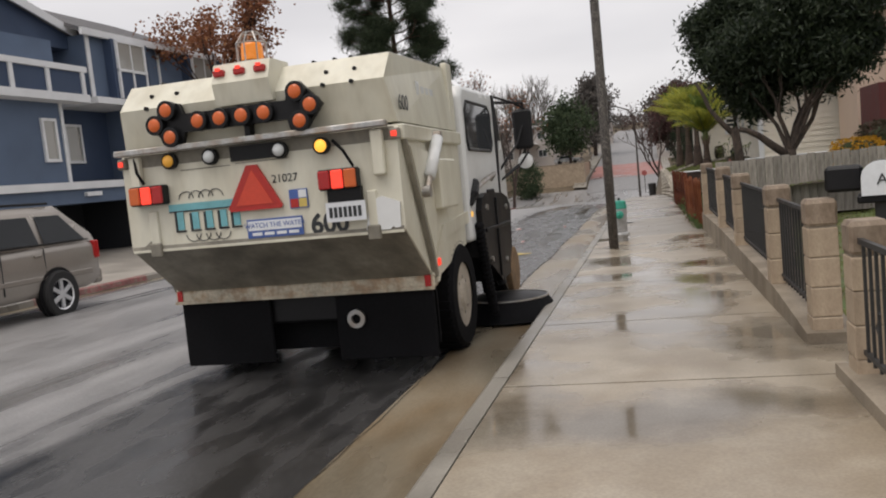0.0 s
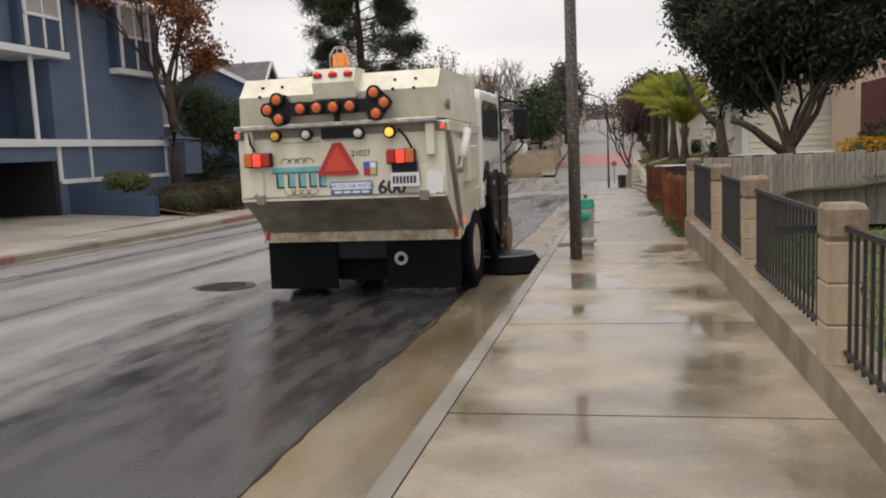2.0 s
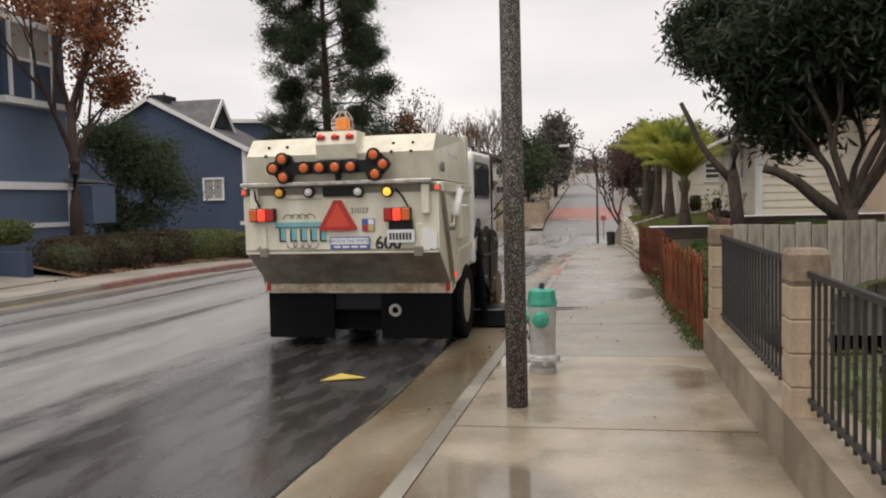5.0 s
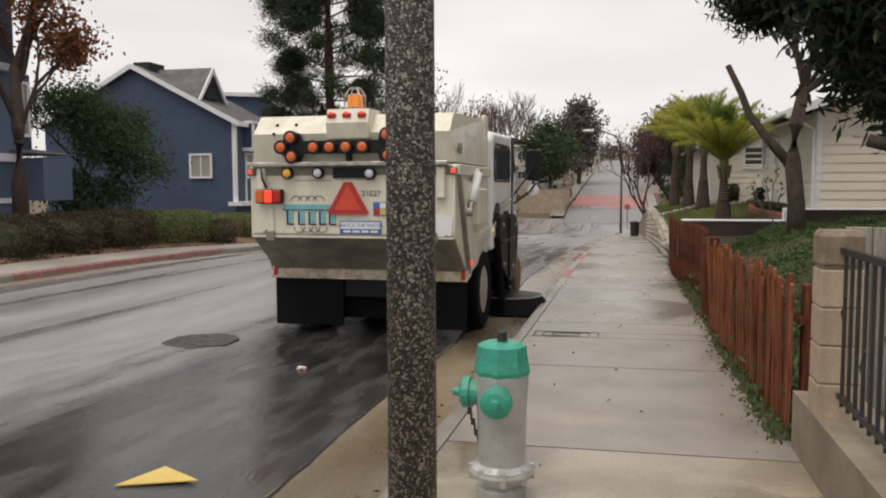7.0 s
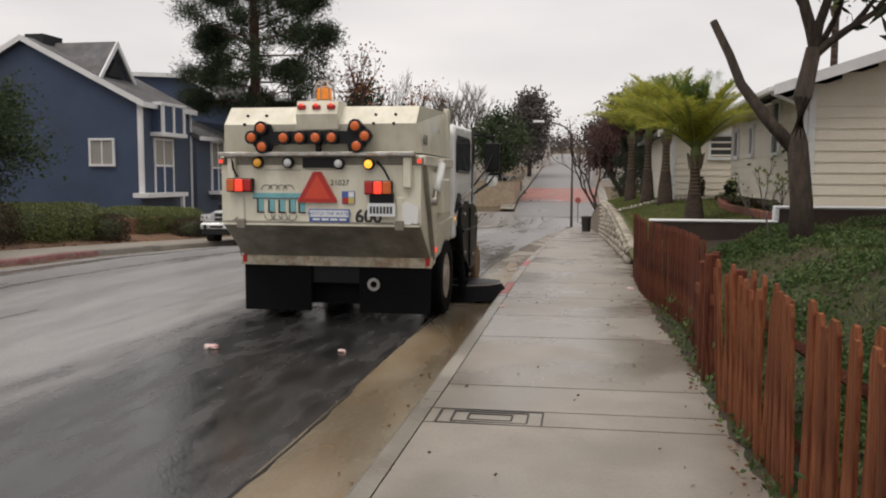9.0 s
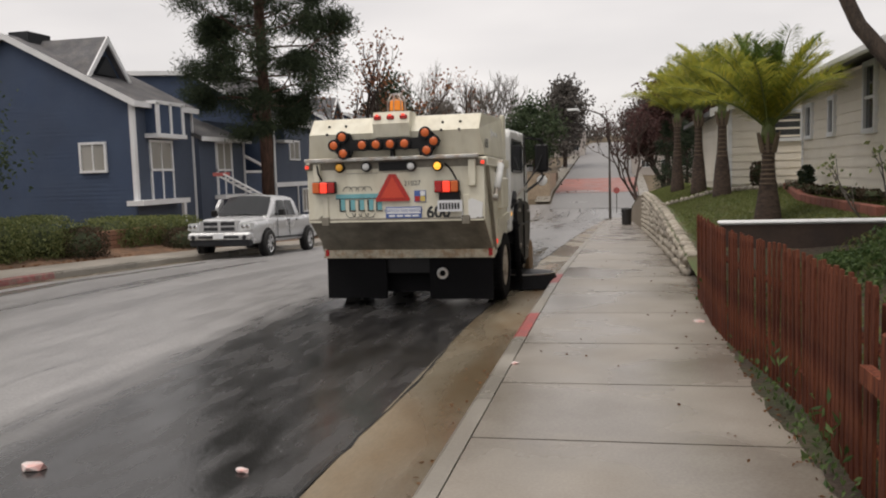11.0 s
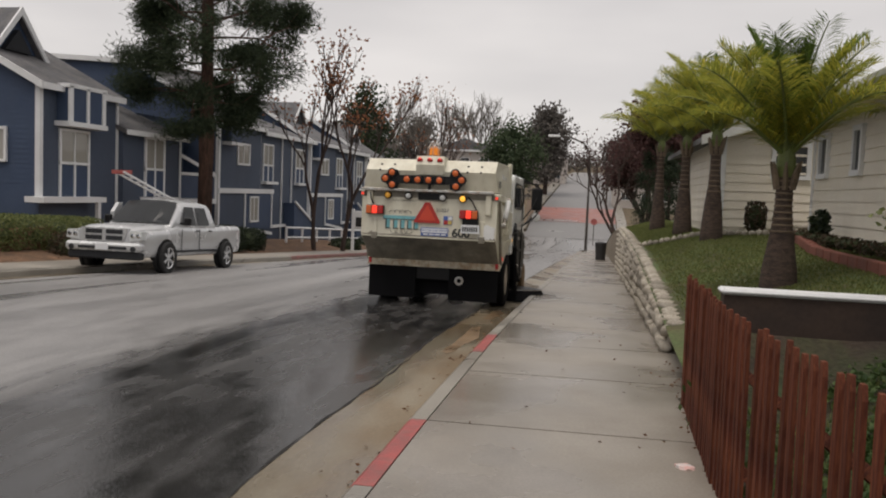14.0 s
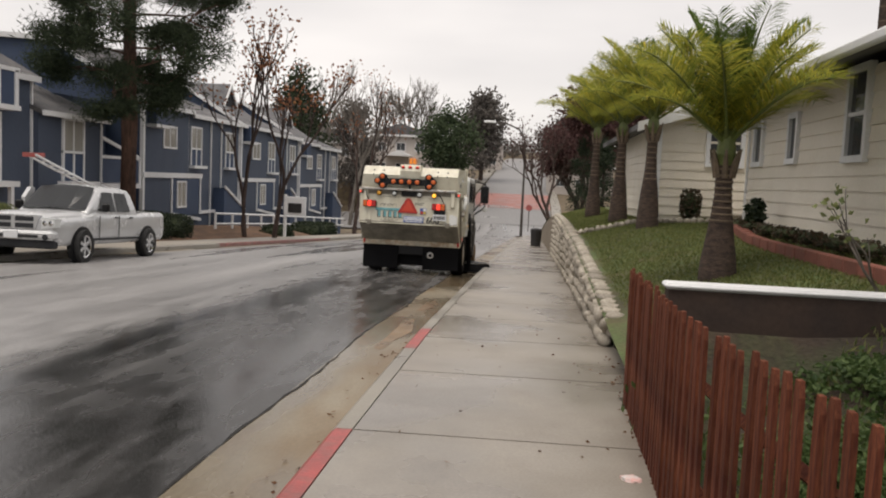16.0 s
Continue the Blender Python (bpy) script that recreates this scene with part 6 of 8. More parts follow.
# sale sign box
sg = thing("sign_box", "small white notice box on a post with a dark panel", "sign", Matrix.Translation((-10.9, 55.5, zs(55.5))))
part("post", bx(-0.06, 0.06, -0.06, 0.06, 0, 2.0), TRIM, sg)
part("board", bx(-0.05, 1.0, -0.05, 0.05, 1.0, 1.9, 0.02), TRIM, sg)
part("panel", bx(0.15, 0.8, -0.07, -0.05, 1.15, 1.6), IRON, sg)

# rails along the lower path
rl = thing("handrail", "white stepped handrail along the path below the houses", "railing")
for i in range(12):
    y = 52 + i * 2.0
    part("post", bx(-12.95, -12.87, y - 0.05, y + 0.05, zs(y) - 0.2, zs(y) + 1.0), TRIM, rl)
    for hh in (0.5, 0.95):
        part("rail", pipe([(-12.9, y, zs(y) + hh), (-12.9, y + 2, zs(y + 2) + hh)], 0.045, 4), TRIM, rl)


# ---- parked vehicles ----
# base colour lifted above the window glass to stand for reflected sky
SCREENGLASS = glass("glass_with_sky_reflection", (0.075, 0.08, 0.085))
PICKSILVER = material("silver_car_paint", (0.60, 0.61, 0.62), 0.25, metal=0.35, var=0.04, scale=2, fine=30, bump=0.02)
TAUPE = material("taupe_car_paint", (0.34, 0.31, 0.275), 0.22, metal=0.4, var=0.04, scale=2, fine=30, bump=0.02)
CHROME = material("chrome", (0.7, 0.7, 0.7), 0.12, metal=1.0, var=0.03, bump=0)
TYRE = material("car_tyre", (0.018, 0.018, 0.018), 0.8, var=0.2, scale=5, fine=40, bump=0.1)


def car_wheel(parent, x, y, r, w):
    s = 1 if x > 0 else -1
    t = part("wheel", revolve([(r * 0.66, -w / 2), (r * 0.94, -w / 2), (r, -w / 2 + 0.03), (r, w / 2 - 0.03), (r * 0.94, w / 2), (r * 0.66, w / 2)], 28, "x", False), TYRE, parent, "", Matrix.Translation((x, y, r)))
    part("brake_disc", revolve([(r * 0.60, s * w * 0.10), (r * 0.58, s * w * 0.14), (r * 0.1, s * w * 0.14)], 20), DARKANDSHADE, t)
    rm = part("rim", revolve([(r * 0.67, s * w * 0.46), (r * 0.60, s * w * 0.40), (r * 0.58, s * w * 0.10), (r * 0.66, s * w * 0.05)], 24, "x", False), CHROME, t)
    part("hub", revolve([(r * 0.17, s * w * 0.20), (r * 0.16, s * w * 0.42), (r * 0.06, s * w * 0.45)], 14), PICKSILVER, rm)
    for k in range(6):
        a = k * 2 * math.pi / 6
        part("spoke", bx(s * w * 0.34 - 0.02, s * w * 0.34 + 0.02, -0.034, 0.034, r * 0.10, r * 0.62, 0.008), PICKSILVER, rm, "", Euler((a, 0, 0)).to_matrix().to_4x4())


def loft(sections, mat, name, parent, label=""):
    """A body skin from cross-sections: (y, [(x, z), ...]) on the right half, mirrored."""
    bm = bmesh.new()
    rows = []
    for y, pts in sections:
        full = [(-x, z) for x, z in pts] + [(x, z) for x, z in reversed(pts)]
        rows.append([bm.verts.new((x, y, z)) for x, z in full])
    n = len(rows[0])
    for a, b in zip(rows, rows[1:]):
        for i in range(n):
            bm.faces.new((a[i], a[(i + 1) % n], b[(i + 1) % n], b[i]))
    bm.faces.new(rows[0][::-1])
    bm.faces.new(rows[-1])
    bmesh.ops.recalc_face_normals(bm, faces=bm.faces)
    es = [e for e in bm.edges if len(e.link_faces) == 2 and e.calc_face_angle() > 0.5]
    bmesh.ops.bevel(bm, geom=es, offset=0.03, segments=2, affect="EDGES", profile=0.6)
    for e in bm.edges:
        e.smooth = not (len(e.link_faces) == 2 and e.calc_face_angle() > 0.55)
    return part(name, bm, mat, parent, label, smooth=True)


# pickup, its nose towards the camera
pk = thing("pickup_truck", "silver crew-cab pickup parked at the far kerb", "pickup truck", pose(-9.58, 33.32, road_z(-9.3, 33.5) + 0.0, -2.6, 0, 1.5))
pk.scale = (0.91, 0.9, 0.9)
def flank(w, sill, belt, mid, crown):
    """Half outline of the body: sill, door crease, shoulder, fender top and raised middle."""
    return [(w * 0.93, sill), (w * 0.985, sill + 0.10), (w, 0.80), (w * 0.985, belt - 0.08), (w * 0.93, belt), (w * mid, belt + 0.02), (w * mid - 0.10, belt + crown), (w * 0.25, belt + crown + 0.02)]


body = loft([(-0.02, flank(0.86, 0.50, 0.98, 0.74, 0.05)), (0.10, flank(0.95, 0.46, 1.02, 0.72, 0.09)), (0.32, flank(0.99, 0.42, 1.05, 0.72, 0.11)), (1.05, flank(1.01, 0.42, 1.08, 0.74, 0.11)),
             (1.62, flank(0.99, 0.42, 1.13, 0.80, 0.08)), (1.72, flank(0.985, 0.42, 1.16, 0.84, 0.02)), (3.95, flank(0.985, 0.43, 1.17, 0.84, 0.01)), (4.45, flank(1.01, 0.44, 1.20, 0.84, 0.01)), (5.5, flank(0.985, 0.46, 1.21, 0.84, 0.01)), (5.6, flank(0.96, 0.50, 1.20, 0.84, 0.01))], PICKSILVER, "body", pk)
cabp = loft([(1.50, [(0.87, 1.10), (0.86, 1.16), (0.82, 1.19), (0.4, 1.21)]), (2.20, [(0.92, 1.14), (0.80, 1.66), (0.70, 1.79), (0.35, 1.83)]), (2.45, [(0.93, 1.14), (0.79, 1.70), (0.70, 1.82), (0.35, 1.87)]), (3.3, [(0.93, 1.14), (0.79, 1.72), (0.70, 1.83), (0.35, 1.88)]), (3.78, [(0.93, 1.14), (0.80, 1.66), (0.70, 1.78), (0.35, 1.82)]), (3.98, [(0.93, 1.14), (0.88, 1.28), (0.82, 1.32), (0.4, 1.34)])], PICKSILVER, "cab", pk)
bm = bmesh.new()
cols = []
for u in (-1, -0.5, 0, 0.5, 1):
    c = 0.05 * (1 - u * u)
    cols.append([bm.verts.new((u * 0.80, 1.51 - c, 1.245 + c * 0.6)), bm.verts.new((u * 0.68, 2.13 - c, 1.80 + c))])
for a, b in zip(cols, cols[1:]):
    bm.faces.new((a[0], b[0], b[1], a[1]))
bmesh.ops.solidify(bm, geom=bm.faces[:], thickness=-0.03)
part("windscreen", bm, SCREENGLASS, cabp)
for sx in (-1, 1):
    part("wiper", pipe([(sx * 0.05, 1.53, 1.27), (sx * 0.55, 1.60, 1.33)], 0.012, 4), BLACKPAINT, cabp)
    part("door_seam", bx(sx * 1.0 - 0.008, sx * 1.0 + 0.008, 2.83, 2.842, 0.55, 1.12), DARKANDSHADE, body)
    part("door_seam", bx(sx * 1.0 - 0.008, sx * 1.0 + 0.008, 1.84, 1.852, 0.55, 1.12), DARKANDSHADE, body)
    part("sill_strip", bx(sx * 0.985 - 0.02, sx * 0.985 + 0.03, 1.55, 3.95, 0.52, 0.57, 0.01), DARKANDSHADE, body)
    for wy in (1.05, 4.45):
        # raised near-black discs stand for the shade inside the wheel arches
        part("arch_hollow", revolve([(0.44, -0.03), (0.44, 0.012), (0.05, 0.012), (0.05, -0.03)], 24, "x"), DARKANDSHADE, body, "", Matrix.Translation((sx * 1.003, wy, 0.43)))
for sx in (-1, 1):
    for ya, yb, yc, yd in ((1.95, 2.75, 2.75, 2.25), (2.85, 3.55, 3.45, 2.85)):
        bm = bmesh.new()
        f = [bm.verts.new(p) for p in ((sx * 0.935, ya, 1.22), (sx * 0.935, yb, 1.22), (sx * 0.805, yc, 1.70), (sx * 0.805, yd, 1.70))]
        bm.faces.new(f)
        bmesh.ops.solidify(bm, geom=bm.faces[:], thickness=0.012)
        part("side_window", bm, DARKGLASS, cabp)
    part("door_handle", bx(sx * 0.985, sx * 1.02, 2.62, 2.78, 1.06, 1.10, 0.01), BLACKPAINT, pk)
    part("door_handle", bx(sx * 0.985, sx * 1.02, 3.40, 3.56, 1.06, 1.10, 0.01), BLACKPAINT, pk)
    mr = part("wing_mirror", bx(sx * 1.10 - 0.09, sx * 1.10 + 0.09, 1.86, 1.98, 1.22, 1.42, 0.03), BLACKPAINT, pk)
    part("arm", bx(min(sx * 0.9, sx * 1.05), max(sx * 0.9, sx * 1.05), 1.90, 1.95, 1.24, 1.29), BLACKPAINT, mr)
    hl = part("headlight", prism([(sx * 0.64, 0.80), (sx * 0.96, 0.84), (sx * 0.94, 1.03), (sx * 0.66, 1.05)], -0.045, 0.25, "y"), CLEARLENS, pk)
    for hx in (0.73, 0.87):
        part("reflector", revolve([(0.062, -0.02), (0.05, -0.035), (0.01, -0.04)], 12, "y"), CHROME, hl, "", Matrix.Translation((sx * hx, -0.03, 0.93)))
    part("wheel_arch", revolve([(0.45, -0.01), (0.45, 0.02), (0.39, 0.02), (0.39, -0.01)], 24, "x", False), BLACKPAINT, pk, "", Matrix.Translation((sx * 1.0, 1.05, 0.42)))
    part("wheel_arch", revolve([(0.45, -0.01), (0.45, 0.02), (0.39, 0.02), (0.39, -0.01)], 24, "x", False), BLACKPAINT, pk, "", Matrix.Translation((sx * 1.0, 4.45, 0.42)))
    part("fog_light", revolve([(0.07, -0.02), (0.06, -0.04)], 12, "y"), DARKANDSHADE, pk, "", Matrix.Translation((sx * 0.78, -0.10, 0.62)))
    for y in (1.05, 4.45):
        car_wheel(pk, sx * 0.97, y, 0.40, 0.26)
gr = part("grille", prism([(-0.50, 0.78), (0.50, 0.78), (0.60, 1.10), (-0.60, 1.10)], -0.05, 0.08, "y"), PICKSILVER, pk, "bright cross-bar grille")
for x0, x1 in ((-0.47, -0.05), (0.05, 0.47)):
    for z0, z1 in ((0.815, 0.915), (0.965, 1.065)):
        # near-black plates for the shade behind the bars
        part("grille_opening", bx(x0, x1, -0.06, -0.045, z0, z1), DARKANDSHADE, gr)
bmpr = part("bumper", bx(-0.97, 0.97, -0.12, 0.15, 0.55, 0.76, 0.06), PICKSILVER, pk)
part("air_intake", bx(-0.62, 0.62, -0.128, -0.10, 0.60, 0.67, 0.01), DARKANDSHADE, bmpr)
part("lower_valance", bx(-0.92, 0.92, -0.06, 0.2, 0.36, 0.56, 0.04), DARKANDSHADE, bmpr)
part("number_plate", bx(-0.16, 0.16, -0.14, -0.12, 0.58, 0.73), DECALWHITE, bmpr)
# near-black panel in place of the shaded bed floor
part("bed_hollow", bx(-0.84, 0.84, 4.1, 5.5, 1.20, 1.225), DARKANDSHADE, pk)
part("far_door", prism([(2.0, 0.6), (2.0, 1.5), (2.25, 1.75), (2.4, 1.75), (2.4, 0.6)], -1.10, -1.0, "x"), PICKSILVER, pk)
ALU = material("aluminium", (0.6, 0.6, 0.6), 0.4, metal=0.7, var=0.1, scale=5, bump=0.05)
ld = thing("ladder", "aluminium ladder with red foot lying over the pickup bed", "ladder")
la, lb = Vector((-10.75, 35.5, 1.62)), Vector((-10.0, 38.2, 0.50))
side = Vector((0.36, -0.2, 0.0))
for k in (0, 1):
    part("rail", pipe([la + side * k, lb + side * k], 0.028, 6), ALU, ld)
for i in range(12):
    p = la.lerp(lb, (i + 0.5) / 12)
    part("rung", pipe([p, p + side], 0.018, 5), ALU, ld)
part("foot", bx(-0.05, 0.42, -0.06, 0.06, -0.05, 0.05), REDPAINT, ld, "red plastic foot", Matrix.Translation(la))

# silver-brown SUV, its tail down the street
sv = thing("suv", "taupe sport utility car parked at the far kerb", "car", pose(-9.42, 2.95, road_z(-9.3, 5.5), -1.0, 0, 0))
svb = loft([(0.0, flank(0.86, 0.45, 0.90, 0.80, 0.03)), (0.3, flank(0.95, 0.38, 0.98, 0.82, 0.05)), (1.4, flank(0.97, 0.36, 1.08, 0.84, 0.04)), (3.85, flank(0.985, 0.38, 1.15, 0.86, 0.02)), (4.6, flank(0.97, 0.40, 1.17, 0.86, 0.02)), (4.95, flank(0.93, 0.46, 1.15, 0.86, 0.02))], TAUPE, "body", sv)
for sx in (-1, 1):
    part("body_moulding", bx(sx * 0.965 - 0.01, sx * 0.965 + 0.02, 1.2, 4.7, 0.62, 0.70, 0.01), TAUPE, svb)
    part("door_seam", bx(sx * 0.975 - 0.008, sx * 0.975 + 0.008, 2.74, 2.752, 0.5, 1.12), DARKANDSHADE, svb)
    part("door_seam", bx(sx * 0.975 - 0.008, sx * 0.975 + 0.008, 3.62, 3.632, 0.75, 1.12), DARKANDSHADE, svb)
    part("door_handle", bx(sx * 0.97 - 0.01, sx * 0.97 + 0.035, 3.40, 3.56, 1.0, 1.035, 0.008), TAUPE, svb)
    part("window_seal", pipe([(sx * 0.935, 1.70, 1.165), (sx * 0.945, 4.70, 1.185)], 0.014, 5), BLACKPAINT, svb)
    for wy in (0.95, 3.85):
        # shade of the wheel housings, drawn as near-black discs on the flank
        part("arch_hollow", revolve([(0.42, -0.03), (0.42, 0.012), (0.05, 0.012), (0.05, -0.03)], 24, "x"), DARKANDSHADE, svb, "", Matrix.Translation((sx * 0.972, wy, 0.39)))
cs = loft([(1.3, [(0.86, 1.08), (0.86, 1.12), (0.84, 1.15)]), (2.0, [(0.92, 1.12), (0.76, 1.66), (0.68, 1.76)]), (4.3, [(0.92, 1.14), (0.78, 1.68), (0.68, 1.78)]), (4.92, [(0.92, 1.14), (0.86, 1.25), (0.84, 1.28)])], TAUPE, "cabin", sv)
for sx in (-1, 1):
    for ya, yb, yc, yd in ((1.75, 2.7, 2.7, 2.1), (2.8, 3.6, 3.55, 2.8), (3.7, 4.65, 4.25, 3.7)):
        bm = bmesh.new()
        f = [bm.verts.new(p) for p in ((sx * 0.93, ya, 1.19), (sx * 0.93, yb, 1.19), (sx * 0.80, yc, 1.62), (sx * 0.80, yd, 1.62))]
        bm.faces.new(f)
        bmesh.ops.solidify(bm, geom=bm.faces[:], thickness=0.012)
        part("side_window", bm, DARKGLASS, cs)
    part("tail_light", bx(sx * 0.90 - 0.06, sx * 0.90 + 0.06, 4.82, 4.96, 0.85, 1.15, 0.02), REDLENS, sv)
    part("roof_rail", bx(sx * 0.66 - 0.02, sx * 0.66 + 0.02, 2.2, 4.2, 1.80, 1.84, 0.01), BLACKPAINT, sv)
    for y in (0.95, 3.85):
        part("wheel_arch", revolve([(0.43, -0.01), (0.43, 0.02), (0.38, 0.02), (0.38, -0.01)], 24, "x", False), BLACKPAINT, sv, "", Matrix.Translation((sx * 0.965, y, 0.38)))
        car_wheel(sv, sx * 0.94, y, 0.375, 0.24)
part("rear_bumper", bx(-0.9, 0.9, 4.85, 5.05, 0.42, 0.68, 0.04), TAUPE, sv)
part("rear_window", prism([(4.40, 1.72), (4.90, 1.22), (4.93, 1.22), (4.43, 1.74)], -0.66, 0.66, "x"), DARKGLASS, sv)


# ---- plants ----
def leaf_material(name, a, b, rough=0.55, c=None, thin=0.35):
    """Leaves that differ leaf by leaf."""
    m = bpy.data.materials.new(name)
    m.use_nodes = True
    n, l = m.node_tree.nodes, m.node_tree.links
    g, r = n.new("ShaderNodeNewGeometry"), n.new("ShaderNodeValToRGB")
    r.color_ramp.elements[0].color, r.color_ramp.elements[1].color = (*a, 1), (*b, 1)
    if c:
        r.color_ramp.elements.new(0.8).color = (*c, 1)
    l.new(g.outputs["Random Per Island"], r.inputs[0])
    p = n["Principled BSDF"]
    l.new(r.outputs[0], p.inputs["Base Color"])
    p.inputs["Roughness"].default_value = rough
    p.inputs["Specular IOR Level"].default_value = 0.35
    tr, mx = n.new("ShaderNodeBsdfTranslucent"), n.new("ShaderNodeMixShader")
    mx.inputs[0].default_value = thin
    l.new(r.outputs[0], tr.inputs["Color"])
    l.new(p.outputs[0], mx.inputs[1])
    l.new(tr.outputs[0], mx.inputs[2])
    l.new(mx.outputs[0], n["Material Output"].inputs["Surface"])
    return m


EVERGREEN = leaf_material("evergreen_leaves", (0.012, 0.022, 0.012), (0.045, 0.062, 0.030), 0.5)
PINENEEDLE = leaf_material("pine_needles", (0.020, 0.034, 0.018), (0.055, 0.075, 0.036), 0.7)
AUTUMN = leaf_material("autumn_leaves", (0.17, 0.075, 0.04), (0.38, 0.19, 0.085), 0.7, (0.28, 0.11, 0.055))
HEDGE = leaf_material("hedge_leaves", (0.075, 0.105, 0.035), (0.24, 0.26, 0.10), 0.6)
DARKHEDGE = leaf_material("shrub_leaves", (0.030, 0.038, 0.018), (0.12, 0.075, 0.05), 0.6)
PALMLEAF = leaf_material("palm_leaflets", (0.17, 0.23, 0.05), (0.72, 0.56, 0.09), 0.5, (0.44, 0.42, 0.07), 0.55)
GRASSBLADE = leaf_material("grass_blades", (0.09, 0.125, 0.035), (0.23, 0.24, 0.09), 0.7)
WEED = leaf_material("weed_leaves", (0.035, 0.072, 0.02), (0.13, 0.19, 0.065), 0.6)
FARGREEN = leaf_material("far_green_leaves", (0.030, 0.050, 0.026), (0.085, 0.115, 0.058), 0.8)
FARDARK = leaf_material("far_dark_twigs", (0.085, 0.078, 0.072), (0.17, 0.155, 0.14), 0.9)
PURPLE = leaf_material("purple_twigs", (0.06, 0.028, 0.028), (0.12, 0.06, 0.055), 0.8)
YELLOWFLOWER = leaf_material("yellow_flowers", (0.5, 0.25, 0.02), (0.65, 0.36, 0.03), 0.7)
LITTERLEAF = leaf_material("fallen_leaves", (0.10, 0.045, 0.025), (0.22, 0.11, 0.05), 0.8)
TWIG = material("grey_bark", (0.13, 0.115, 0.10), 0.9, var=0.25, scale=3, fine=30, bump=0.5)
REDBARK = material("dark_brown_bark", (0.055, 0.036, 0.030), 0.9, var=0.3, scale=3, fine=30, bump=0.5)
rng = np.random.default_rng(7)


def leaves(name, centres, length, width, mat, parent, axis=None, droop=0.0, jitter=0.35, label=""):
    """Many small folded leaves, one at each centre, as one mesh. axis: preferred direction of each."""
    c = np.asarray(centres, float)
    n = len(c)
    d = rng.normal(size=(n, 3)) if axis is None else np.asarray(axis, float) + rng.normal(size=(n, 3)) * jitter
    d[:, 2] -= droop
    d /= np.linalg.norm(d, axis=1)[:, None] + 1e-9
    s = np.cross(d, rng.normal(size=(n, 3)))
    s /= np.linalg.norm(s, axis=1)[:, None] + 1e-9
    u = np.cross(d, s)
    L = (length * rng.uniform(0.7, 1.3, n))[:, None]
    W = (width * rng.uniform(0.7, 1.3, n))[:, None]
    p0, p1 = c - d * L * 0.5, c + d * L * 0.5
    q0, q1 = c + s * W * 0.5 + u * W * 0.18, c - s * W * 0.5 + u * W * 0.18
    v = np.stack([p0, q0, p1, q1], 1).reshape(-1, 3)
    i = np.arange(n) * 4
    f = np.concatenate([np.stack([i, i + 1, i + 2], 1), np.stack([i, i + 2, i + 3], 1)])
    me = bpy.data.meshes.new(name)
    me.from_pydata(v.tolist(), [], f.tolist())
    me.materials.append(mat)
    ob = new(name, me)
    ob.parent = parent
    return tagged(ob, label) if label else ob


def branches(start, direction, length, radius, depth, spread, up=0.15, kids=3, seed=1, shrink=0.72, gnarl=0.18):
    """Segments of a branching limb and the tips of its twigs."""
    r = random.Random(seed)
    segs, tips = [], []

    def grow(p, d, ln, rad, k):
        q = p
        pts, n = [p.copy()], 3
        for i in range(n):
            d = (d + Vector((r.uniform(-gnarl, gnarl), r.uniform(-gnarl, gnarl), r.uniform(-gnarl, gnarl) + up * 0.3))).normalized()
            q = q + d * (ln / n)
            pts.append(q.copy())
        segs.append((pts, rad, rad * 0.62))
        if k == 0:
            tips.append((q.copy(), d.copy()))
            return
        for j in range(kids):
            a = r.uniform(0, 2 * math.pi) + j * 2 * math.pi / kids
            o = d.orthogonal().normalized()
            o.rotate(Matrix.Rotation(a, 3, d))
            nd = (d + o * spread * r.uniform(0.6, 1.2) + Vector((0, 0, up))).normalized()
            base = pts[-1] if j < 2 else pts[-2]
            grow(base.copy(), nd, ln * shrink * r.uniform(0.8, 1.15), rad * 0.6, k - 1)

    grow(Vector(start), Vector(direction).normalized(), length, radius, depth)
    return segs, tips


def limb_mesh(segs, sides=6, thin=4):
    bm = bmesh.new()
    for pts, r0, r1 in segs:
        n = sides if r0 > 0.04 else thin
        rings = []
        for i, p in enumerate(pts):
            d = (pts[min(i + 1, len(pts) - 1)] - pts[max(i - 1, 0)]).normalized()
            q = d.to_track_quat("Z", "Y")
            rad = r0 + (r1 - r0) * i / (len(pts) - 1)
            rings.append([bm.verts.new(p + q @ Vector((rad * math.cos(2 * math.pi * k / n), rad * math.sin(2 * math.pi * k / n), 0))) for k in range(n)])
        for a, b in zip(rings, rings[1:]):
            for k in range(n):
                bm.faces.new((a[k], a[(k + 1) % n], b[(k + 1) % n], b[k]))
    return bm


def clumps(tips, per, size, squash=0.7):
    """Leaf centres scattered in uneven clumps round the twig tips."""
    out = []
    for p, d in tips:
        k = int(per * rng.uniform(0.5, 1.5))
        o = rng.normal(size=(k, 3)) * size * rng.uniform(0.6, 1.2)
        o[:, 2] *= squash
        out.append(np.array(p) + o)
    return np.concatenate(out)


